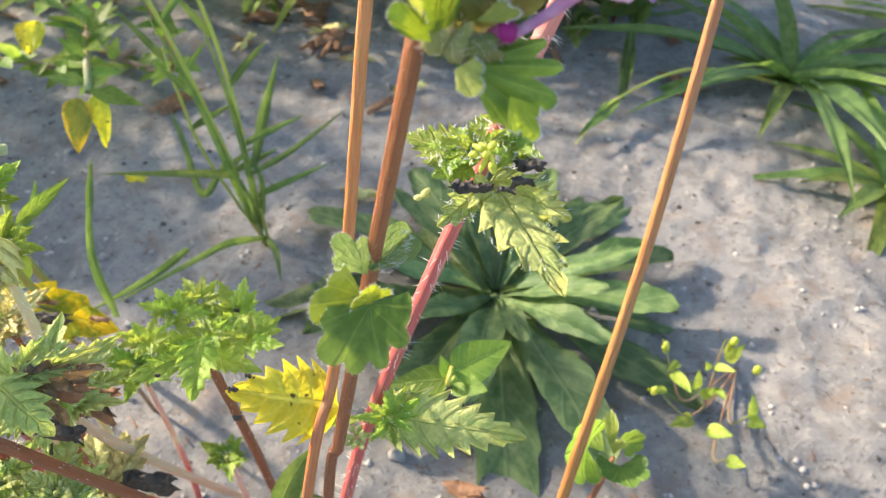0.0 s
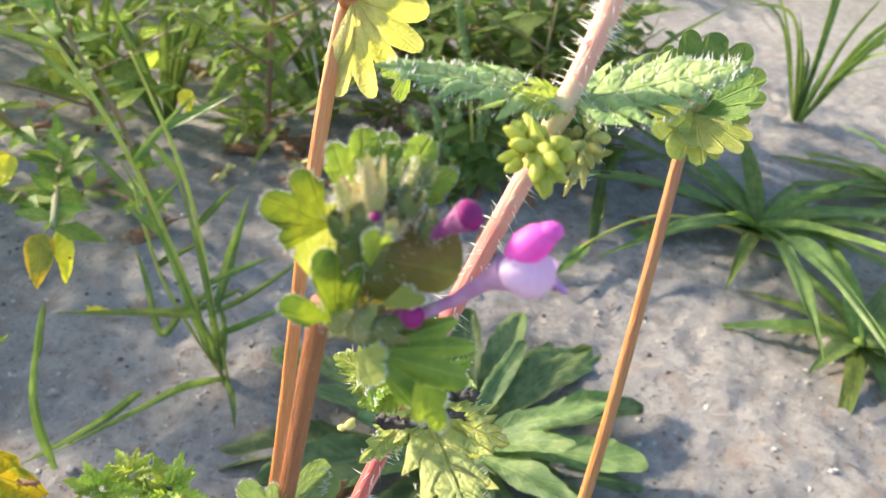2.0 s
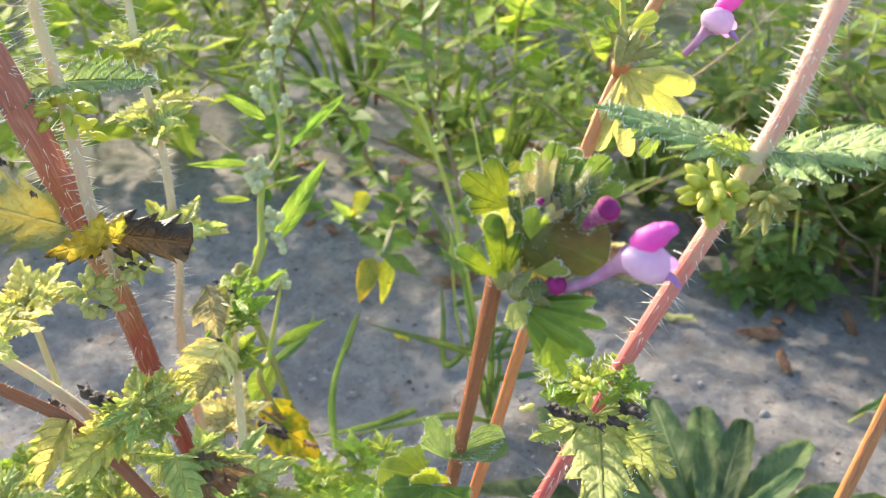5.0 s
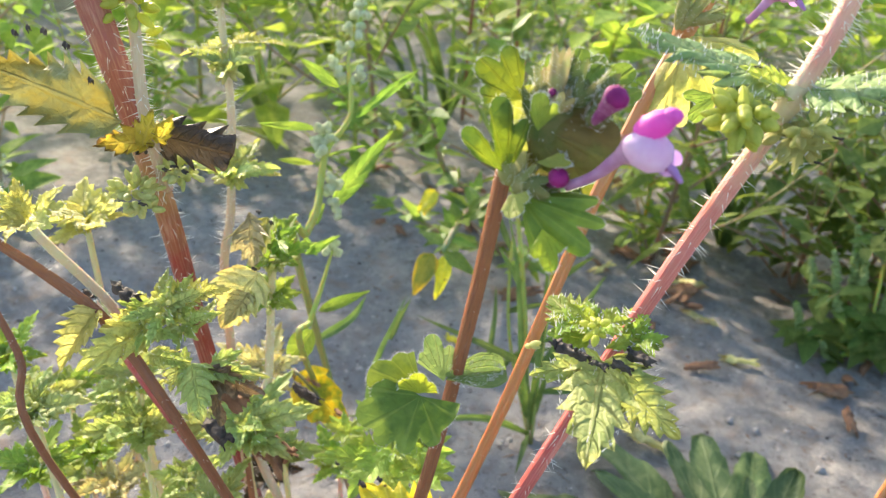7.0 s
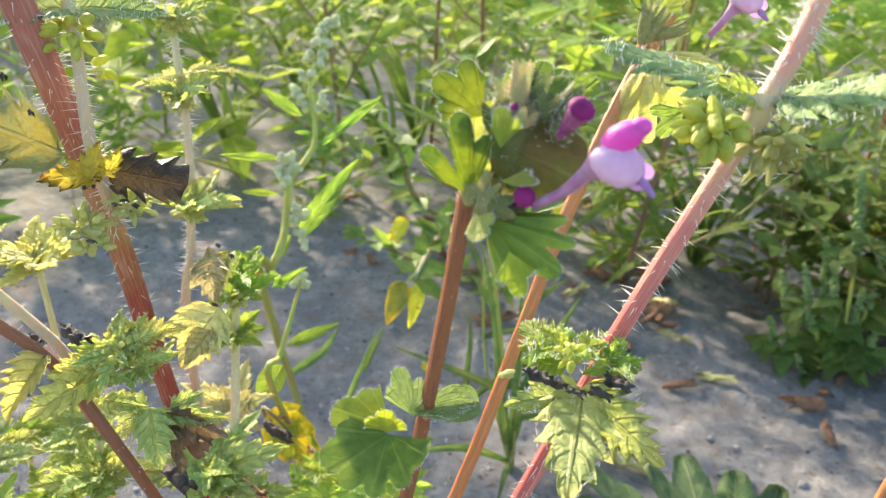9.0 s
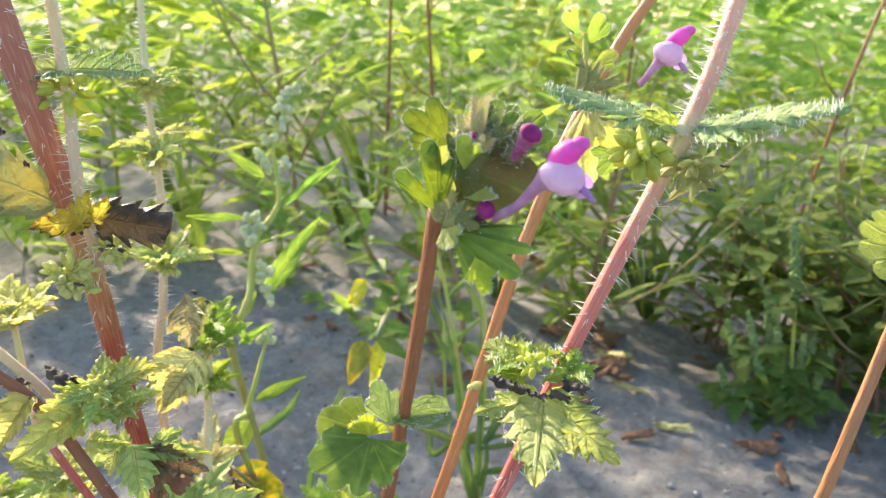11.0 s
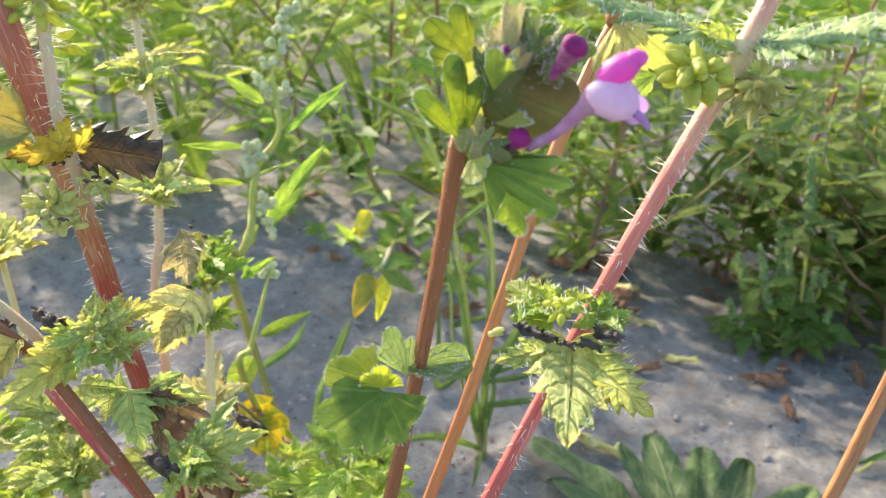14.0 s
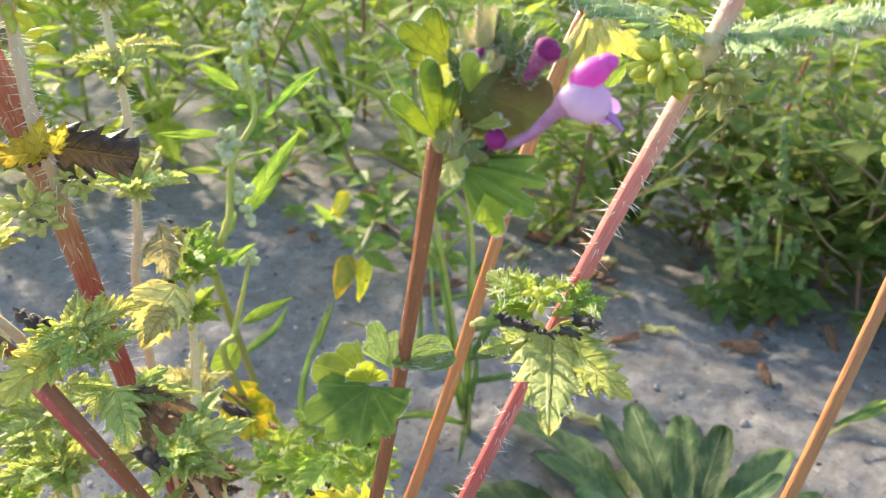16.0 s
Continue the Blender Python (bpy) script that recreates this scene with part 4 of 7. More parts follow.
    closed_bud(plant, (0.0112, 0.0871, 0.2679), (0.0114, 0.0868, 0.2684), 0.0005, rnd)
    open_flower(plant, [(0.0155, 0.0860, 0.2588), (0.0186, 0.0860, 0.2610), (0.0214, 0.0852, 0.2640), (0.0231, 0.0847, 0.2655)], (0.0246, 0.0845, 0.2658), (0.0247, 0.0849, 0.2684), (0.0272, 0.0856, 0.2643), 0.0041, rnd)
    # lower pair of leaves
    near, side = (0.45, -0.80, 0.38), (0.30, -0.65, 0.70)
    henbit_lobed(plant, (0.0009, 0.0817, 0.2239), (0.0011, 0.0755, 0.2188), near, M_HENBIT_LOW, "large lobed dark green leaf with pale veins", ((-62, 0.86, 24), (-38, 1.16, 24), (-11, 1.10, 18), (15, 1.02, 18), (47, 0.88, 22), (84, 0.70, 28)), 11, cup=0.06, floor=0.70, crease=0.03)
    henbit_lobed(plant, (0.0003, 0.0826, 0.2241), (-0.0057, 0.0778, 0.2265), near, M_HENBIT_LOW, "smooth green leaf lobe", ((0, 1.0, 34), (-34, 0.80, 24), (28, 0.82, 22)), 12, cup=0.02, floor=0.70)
    # the sun on this small leaf is painted as a yellower base colour
    henbit_lobed(plant, (0.0012, 0.0810, 0.2248), (0.0007, 0.0813, 0.2286), near, M_HENBIT_SUN, "sunlit crinkled small leaf", ((0, 1.0, 36), (-44, 0.86, 30), (46, 0.9, 30)), 13, cup=0.35, crease=0.15, floor=0.75)
    s = Shape()
    leaf(s, (-0.0004, 0.0889, 0.2230), (0.0043, 0.0980, 0.2222), side, 0.0056, spoon, fold=0.45, droop=0.02, wave=0.10, quilt=0.25, ribs=5, seed=3.0)
    ob = part("leaf", s, M_HENBIT_GREY, plant, "grey-green leaf with a white downy rim")
    h = Shape()
    edge_hairs(h, (-0.0004, 0.0889, 0.2232), (0.0043, 0.0980, 0.2224), side, 0.0056, 420, 0.0007, rnd, 0.000035, 0.45, 0.02)
    part("rim_down", h, M_HAIR, ob, "white down on the rim")
    henbit_lobed(plant, (-0.0006, 0.0888, 0.2221), (-0.0052, 0.0909, 0.2270), near, M_HENBIT_GREY, "grey-green downy leaf", ((0, 1.0, 22), (24, 0.75, 16), (-30, 0.75, 18)), 15, cup=0.2)
    h = Shape()
    for _ in range(160):
        d = Vector((rnd.gauss(0, 1), rnd.gauss(0, 1), rnd.gauss(0, 1))).normalized()
        cone(h, core + Vector((d.x * 0.0046, d.y * 0.0042, d.z * 0.0050)), d, rnd.uniform(0.0004, 0.0010), 0.00003)
    part("down", h, M_HAIR, plant, "white down")


henbit_in_flower()


def orange_henbit():
    rnd = random.Random(31)
    foot = on_soil(-0.037, 0.043)
    top = Vector((-0.0055, 0.1620, 0.2668))
    plant = thing("henbit", foot, "taller henbit with an orange-brown stem and a lilac flower", "henbit")
    pts = [foot - Vector((0, 0, 0.004)), (-0.0203, 0.0989, 0.1374), (-0.0157, 0.1150, 0.1620), (-0.0131, 0.1271, 0.1867), (-0.0115, 0.1375, 0.2113), (-0.0098, 0.1482, 0.2360), (-0.0069, 0.1617, 0.2607), (-0.0018, 0.1800, 0.2853), (0.0067, 0.2055, 0.3100)]
    henbit_stem(plant, pts, [0.0013, 0.0013, 0.0013, 0.0013, 0.0013, 0.0014, 0.0015, 0.0013, 0.0012], M_STEM_ORANGE, rnd)
    s = Shape()
    blob(s, top, (0.2, 0, 1), 0.0030, 0.0021)
    part("stem_joint", s, M_STEM_ORANGE, plant)
    s = Shape()
    tube(s, [top, (-0.0057, 0.1623, 0.2721), (-0.0071, 0.1632, 0.2771), (-0.0080, 0.1639, 0.2802)], [0.0010, 0.0009, 0.0007, 0.0005], 8)
    part("shoot_tip", s, M_STEM_GREEN, plant, "pale green tip of the shoot")
    for base, tip, face, mat, lobes, cup, k in (
            ((-0.0079, 0.1636, 0.2792), (-0.0124, 0.1566, 0.2818), (0.3, -0.75, 0.6), M_HENBIT_MID, ((0, 1.0, 26), (-30, 0.8, 20)), 0.35, 21),
            ((-0.0074, 0.1647, 0.2780), (-0.0071, 0.1683, 0.2838), (0.6, -0.7, 0.2), M_HENBIT_MID, ((0, 1.0, 24), (-26, 0.85, 18)), 0.3, 22),
            ((-0.0059, 0.1613, 0.2734), (-0.0089, 0.1548, 0.2745), (0.3, -0.75, 0.6), M_HENBIT_GLOW, ((0, 1.0, 28), (30, 0.75, 20)), 0.3, 23),
            ((-0.0052, 0.1630, 0.2734), (-0.0016, 0.1665, 0.2763), (0.5, -0.75, 0.4), M_HENBIT_LIT, ((0, 1.0, 28), (-30, 0.8, 20)), 0.25, 24),
            ((-0.0080, 0.1649, 0.2764), (-0.0116, 0.1665, 0.2800), (0.4, -0.8, 0.3), M_HENBIT_LIT, ((0, 1.0, 22),), 0.2, 25)):
        henbit_lobed(plant, base, tip, face, mat, "sunlit scalloped leaf", lobes, k, cup=cup)
    # hanging leaf: its sunlit look comes from a paler base colour
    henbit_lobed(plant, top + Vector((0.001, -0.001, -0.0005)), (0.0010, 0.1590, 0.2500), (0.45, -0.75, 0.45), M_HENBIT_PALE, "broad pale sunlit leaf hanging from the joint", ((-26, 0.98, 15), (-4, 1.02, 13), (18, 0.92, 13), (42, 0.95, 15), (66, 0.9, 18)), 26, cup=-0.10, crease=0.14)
    henbit_lobed(plant, (0.0067, 0.1559, 0.2578), (0.0029, 0.1486, 0.2548), (0.4, -0.8, 0.4), M_HENBIT_MID, "small two-lobed leaf", ((14, 1.0, 18), (-18, 0.9, 16)), 27, cup=0.1)
    for a, b in (((-0.0041, 0.1573, 0.2677), (-0.0014, 0.1590, 0.2742)), ((-0.0047, 0.1568, 0.2677), (-0.0044, 0.1573, 0.2751)), ((-0.0042, 0.1587, 0.2688), (0.0025, 0.1593, 0.2716))):
        calyx(plant, a, b, 0.0012, rnd, M_CALYX_DOWN)
    open_flower(plant, [(0.0070, 0.1600, 0.2710), (0.0087, 0.1594, 0.2733), (0.0099, 0.1598, 0.2754), (0.0108, 0.1602, 0.2767)], (0.0116, 0.1605, 0.2776), (0.0128, 0.1624, 0.2807), (0.0143, 0.1620, 0.2754), 0.0048, rnd)


orange_henbit()


def tan_henbit():
    rnd = random.Random(41)
    foot = on_soil(0.024, 0.086)
    top = Vector((0.0629, 0.1838, 0.2412))
    plant = thing("henbit", foot, "henbit with a shiny tan stem and pale scalloped leaves", "henbit")
    pts = [foot - Vector((0, 0, 0.004)), (0.0398, 0.1201, 0.1096), (0.0536, 0.1536, 0.1754), top]
    henbit_stem(plant, pts, [0.0015, 0.0015, 0.0014, 0.0013], M_STEM_TAN, rnd)
    for a, b, f, k in (((0.0632, 0.1830, 0.2434), (0.0743, 0.1820, 0.2501), (0.1, -0.6, 0.8), 1), ((0.0628, 0.1825, 0.2429), (0.0529, 0.1672, 0.2402), (-0.2, -0.9, 0.3), 2), ((0.0633, 0.1827, 0.2429), (0.0674, 0.1674, 0.2392), (0.2, -0.9, 0.4), 3),
                       ((0.0640, 0.1888, 0.2426), (0.0593, 0.2047, 0.2472), (0.0, -0.5, 0.9), 4), ((0.0652, 0.1889, 0.2426), (0.0747, 0.2078, 0.2502), (0.1, -0.5, 0.9), 5)):
        # two leaves take the lit colour, the others the dark green
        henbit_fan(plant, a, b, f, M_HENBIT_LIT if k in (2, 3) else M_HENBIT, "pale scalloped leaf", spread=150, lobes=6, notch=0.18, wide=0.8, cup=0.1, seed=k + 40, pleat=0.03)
    for a, b in (((0.0631, 0.1842, 0.2417), (0.0616, 0.1831, 0.2474)), ((0.0631, 0.1842, 0.2417), (0.0646, 0.1831, 0.2471)), ((0.0631, 0.1842, 0.2417), (0.0583, 0.1818, 0.2458))):
        calyx(plant, a, b, 0.0018, rnd, M_CALYX_PALE)
    # a short side shoot near the foot
    young = thing("henbit_seedling", on_soil(0.062, 0.176), "young downy henbit shoot beside the tan stem", "henbit")
    f0 = young.location.copy()
    s = Shape()
    tube(s, [f0, (0.0610, 0.1584, 0.0584), (0.0629, 0.1585, 0.0763)], [0.0012, 0.0011, 0.0008], 8)
    part("stem", s, M_STEM_BROWN, young)
    for a, b, f, m, w, k in (((0.0538, 0.1583, 0.0803), (0.0425, 0.1511, 0.0876), (-0.1, -0.7, 0.7), M_HENBIT_MID, 250, 1), ((0.0645, 0.1542, 0.0785), (0.0660, 0.1424, 0.0816), (0.1, -0.8, 0.5), M_HENBIT, 230, 2), ((0.0622, 0.1598, 0.0776), (0.0626, 0.1696, 0.0885), (-0.5, -0.8, 0.2), M_HENBIT_LIT, 40, 3), ((0.0667, 0.1634, 0.0778), (0.0730, 0.1668, 0.0792), (0.2, -0.8, 0.4), M_HENBIT_MID, 220, 4), ((0.0600, 0.1595, 0.0776), (0.0548, 0.1670, 0.0772), (0, -0.6, 0.8), M_HENBIT_MID, 80, 5), ((0.0624, 0.1578, 0.0791), (0.0635, 0.1602, 0.0870), (0, -0.9, 0.3), M_HENBIT_LIT, 60, 6)):
        henbit_fan(young, a, b, f, m, "downy crinkled scalloped leaf", spread=w, lobes=5, notch=0.16, wide=0.85, cup=0.2, pleat=0.08, seed=k + 60)


tan_henbit()


# ---- nettles on the west side ----
def red_nettle():
    rnd = random.Random(51)
    low = Vector((-0.1061, 0.1160, 0.1650))
    mid = Vector((-0.0931, 0.1010, 0.2100))
    joint = Vector((-0.0846, 0.0905, 0.2375))
    foot = on_soil(low.x - 0.035, low.y + 0.055)
    plant = thing("stinging_nettle", foot, "old stinging nettle with a thick red stem and blackened leaves", "nettle")
    pts = [foot - Vector((0, 0, 0.004)), foot.lerp(low, 0.6), low, mid, joint, (-0.0773, 0.0812, 0.2600), (-0.0706, 0.0723, 0.2800), (-0.0637, 0.0629, 0.3000)]
    radii = [0.0030, 0.0029, 0.0026, 0.0026, 0.0027, 0.0027, 0.0027, 0.0026]
    s = Shape()
    tube(s, pts, radii, 16, 0.04, 6, 10)
    stem = part("stem", s, M_STEM_RED, plant, "thick ribbed red stem")
    h = Shape()
    hairs(h, pts, radii, 420, 0.0032, rnd, 0.0001, lo=0.2)
    part("stem_hairs", h, M_HAIR, stem, "white stinging hairs")
    # thin pale side branch
    bpts = [(-0.0758, 0.0905, 0.2285), (-0.0726, 0.0864, 0.2394), (-0.0724, 0.0849, 0.2484), (-0.0737, 0.0852, 0.2648), (-0.0761, 0.0853, 0.2791), (-0.0785, 0.0865, 0.2930)]
    brad = [0.0012, 0.0012, 0.0011, 0.0010, 0.0010, 0.0009]
    s = Shape()
    tube(s, bpts, brad, 12, 0.05, 5)
    branch = part("side_branch", s, M_STEM_PALE, plant, "thin pale side branch")
    h = Shape()
    hairs(h, bpts, brad, 260, 0.0034, rnd, 0.00011)
    part("branch_hairs", h, M_HAIR, branch, "white stinging hairs")
    nettle_leaf(plant, (-0.0749, 0.0858, 0.2686), (-0.0766, 0.0715, 0.2675), (0.3, -0.60, 0.75), 0.0110, M_NETTLE_GREY, rnd, 8, 60, fold=0.3, depth=0.5)
    nettle_leaf(plant, (-0.0745, 0.0862, 0.2687), (-0.0623, 0.0968, 0.2691), (0.3, -0.55, 0.78), 0.0090, M_NETTLE_GREY, rnd, 9, 110, fold=0.35, droop=0.06, depth=0.5)
    bud_ring(plant, (-0.0728, 0.0845, 0.2648), (0, 0, 1), 20, 0.0046, 0.0014, rnd, M_BUDGREEN)
    bud_ring(plant, (-0.0820, 0.0924, 0.2567), (0, 0, 1), 6, 0.003, 0.0014, rnd, M_BUDGREEN)
    # blackened leaf
    nettle_leaf(plant, (-0.0733, 0.0872, 0.2410), (-0.0590, 0.0940, 0.2398), (0.45, -0.85, 0.2), 0.0098, M_DARKLEAF, rnd, 4, 0, form=blunt, fold=-0.1, wave=0.16, curl=0.25, depth=0.50, per=7, quilt=0.16, ribs=5, droop=0.05, label="blackened dry toothed leaf")
    nettle_leaf(plant, (-0.0708, 0.0843, 0.2408), (-0.0743, 0.0758, 0.2412), (0.4, -0.7, 0.6), 0.0075, M_BROWNEDGE, rnd, 5, 0, wave=0.3, depth=0.5, label="yellow leaf with brown edges")
    nettle_leaf(plant, (-0.0702, 0.0833, 0.2405), (-0.0678, 0.0837, 0.2475), (0.4, -0.9, 0.2), 0.0062, M_BROWNEDGE, rnd, 4, 0, wave=0.3, depth=0.5)
    nettle_leaf(plant, (-0.0691, 0.0855, 0.2409), (-0.0670, 0.0875, 0.2463), (0.4, -0.9, 0.2), 0.0055, M_BROWNEDGE, rnd, 4, 0, wave=0.3, depth=0.5)
    for c, n, r, m in (((-0.0740, 0.0823, 0.2310), 46, .0050, M_BUDPALE), ((-0.0694, 0.0905, 0.2346), 36, .0050, M_BUDPALE), ((-0.0728, 0.0830, 0.2276), 20, .0035, M_BUDPALE)):
        bud_heap(plant, c, n, r, 0.0011, rnd, m)
    for c, k in (((-0.0674, 0.0874, 0.2363), .0010), ((-0.0654, 0.0884, 0.2357), .0010), ((-0.0685, 0.0863, 0.2356), .0009), ((-0.0717, 0.0830, 0.2391), .002), ((-0.0688, 0.0813, 0.2297), .001)):
        s = Shape()
        crumple(s, c, k, rnd, 6)
        part("dried_leaf", s, M_DRYBLACK, plant)
    # yellow leaf with dark teeth and grey-green leaves lower
    nettle_leaf(plant, (-0.0722, 0.0799, 0.2455), (-0.0895, 0.0613, 0.2560), (0.40, -0.75, 0.55), 0.0150, M_NETTLE_FADED, rnd, 8, 0, depth=0.42, fold=0.05, wave=0.22, quilt=0.15, ribs=4, label="yellow leaf with blackened teeth")
    for c in ((-0.0812, 0.0705, 0.2604), (-0.0789, 0.0720, 0.2601), (-0.0753, 0.0738, 0.2583), (-0.0722, 0.0757, 0.2528), (-0.0825, 0.0688, 0.2594)):
        s = Shape()
        crumple(s, c, 0.0011, rnd, 6, (0.6, 0.5, 1.4))
        part("dried_tooth", s, M_DRYBLACK, plant)
    nettle_leaf(plant, (-0.0804, 0.0753, 0.2246), (-0.0790, 0.0574, 0.2289), (-0.1, -0.6, 0.9), 0.0110, M_NETTLE_SAGE, rnd, 10, 16, wave=0.09, depth=0.5)
    tuft(plant, (-0.0725, 0.0631, 0.2300), (0, -0.4, 1), 7, 0.0085, M_NETTLE_SAGE, rnd, hair=5)


red_nettle()


def nettle_shoot(name, line, radii, mat, label, joints, rnd, hair_len=0.0018, hair_n=200, sides=10):
    """An upright nettle with leafy flowering joints. joints: (place, leaf size, leaf count, buds, leaf material)."""
    plant = thing(name, line[0], label, "nettle")
    s = Shape()
    tube(s, line, radii, sides, 0.05, 5)
    stem = part("stem", s, mat, plant)
    h = Shape()
    hairs(h, line, radii, hair_n, hair_len, rnd, 0.0001)
    part("stem_hairs", h, M_HAIR, stem, "white stinging hairs")
    for c, size, count, buds, m in joints:
        if count:
            tuft(plant, c, (0, -0.1, 1), count, size, m, rnd, hair=4)
        if buds:
            bud_heap(plant, c, buds, size * 0.42, 0.0011, rnd, M_BUDPALE)
    return plant


def pale_nettle():
    rnd = random.Random(61)
    low = Vector((-0.1082, 0.1251, 0.1791))
    foot = on_soil(low.x - 0.01, low.y + 0.02)
    line = [foot, foot.lerp(low, 0.55), low, (-0.1095, 0.1288, 0.2015), (-0.1135, 0.1329, 0.2292), (-0.1188, 0.1346, 0.2529), (-0.1239, 0.1375, 0.2760), (-0.1292, 0.1418, 0.2960)]
    plant = nettle_shoot("stinging_nettle", line, [0.0015, 0.0014, 0.0013, 0.0012, 0.0011, 0.0010, 0.0009, 0.0009], M_STEM_PALE, "slender pale yellow-green nettle with spiny flowering joints",
                         (((-0.1175, 0.1337, 0.2590), .0105, 8, 40, M_NETTLE_PALE), ((-0.1113, 0.1306, 0.2407), .0105, 8, 40, M_NETTLE_PALE), ((-0.1053, 0.1270, 0.2138), .0115, 8, 40, M_NETTLE_PALE)), rnd, 0.0038, 520)
    nettle_leaf(plant, (-0.1155, 0.1356, 0.2464), (-0.1211, 0.1232, 0.2444), (0.2, -0.4, 0.9), 0.0048, M_NETTLE_SAGE, rnd, 7, 40, fold=0.4)
    nettle_leaf(plant, (-0.1155, 0.1357, 0.2468), (-0.0995, 0.1392, 0.2500), (0.2, -0.4, 0.9), 0.0050, M_NETTLE_SAGE, rnd, 7, 40, fold=0.4)
    nettle_leaf(plant, (-0.1090, 0.1302, 0.2145), (-0.0952, 0.1345, 0.2166), (0.2, -0.6, 0.9), 0.0070, M_NETTLE_SAGE, rnd, 7, 40, fold=0.3)
    # dried and wilted leaves hanging below
    nettle_leaf(plant, (-0.0786, 0.1124, 0.2162), (-0.0732, 0.1088, 0.2054), (0.45, -0.85, 0.25), 0.0135, M_GREYDRY, rnd, 5, 0, form=rhomb, wave=0.18, fold=0.25, depth=0.5, quilt=0.3, label="dry grey leaf with dark veins")
    nettle_leaf(plant, (-0.0756, 0.1150, 0.2156), (-0.0735, 0.1098, 0.2054), (0.5, -0.85, 0.1), 0.0056, M_NETTLE_FADED, rnd, 4, 0, wave=0.15, fold=0.3, label="dry leaf still yellow along its middle")
    for c in ((-0.0790, 0.1105, 0.2120), (-0.0735, 0.1146, 0.2150), (-0.0772, 0.1140, 0.2166), (-0.0733, 0.1092, 0.2048)):
        s = Shape()
        crumple(s, c, 0.0010, rnd, 6, (0.7, 0.6, 1.2))
        part("dried_tooth", s, M_DRYBLACK, plant)
    nettle_leaf(plant, (-0.0735, 0.1108, 0.2036), (-0.0752, 0.1004, 0.1913), (0.45, -0.85, 0.3), 0.0150, M_WILT, rnd, 6, 0, wave=0.22, quilt=0.55, depth=0.25, label="wilted cream leaf hanging down")
    nettle_leaf(plant, (-0.0726, 0.1074, 0.1994), (-0.0711, 0.0991, 0.1955), (0.3, -0.8, 0.5), 0.0070, M_WILT, rnd, 6, 0, wave=0.15, quilt=0.3, depth=0.2)


pale_nettle()


def tuft_nettle():
    rnd = random.Random(71)
    top = Vector((-0.0875, 0.1261, 0.1954))
    foot = on_soil(top.x + 0.02, top.y + 0.045)
    line = [foot, (-0.0801, 0.1171, 0.1334), (-0.0853, 0.1225, 0.1636), top + Vector((0, 0, 0.002))]
    plant = nettle_shoot("stinging_nettle", line, [0.0014, 0.0013, 0.0012, 0.0009], M_STEM_PALE, "young nettle with a bright green leafy top on a pale stem",
                         ((top, .0125, 8, 26, M_NETTLE), ((-0.0856, 0.1234, 0.1855), .0105, 7, 12, M_NETTLE), ((-0.0879, 0.1279, 0.2011), .009, 6, 0, M_NETTLE), ((-0.0823, 0.1201, 0.1517), .007, 3, 8, M_NETTLE_PALE)), rnd)


tuft_nettle()


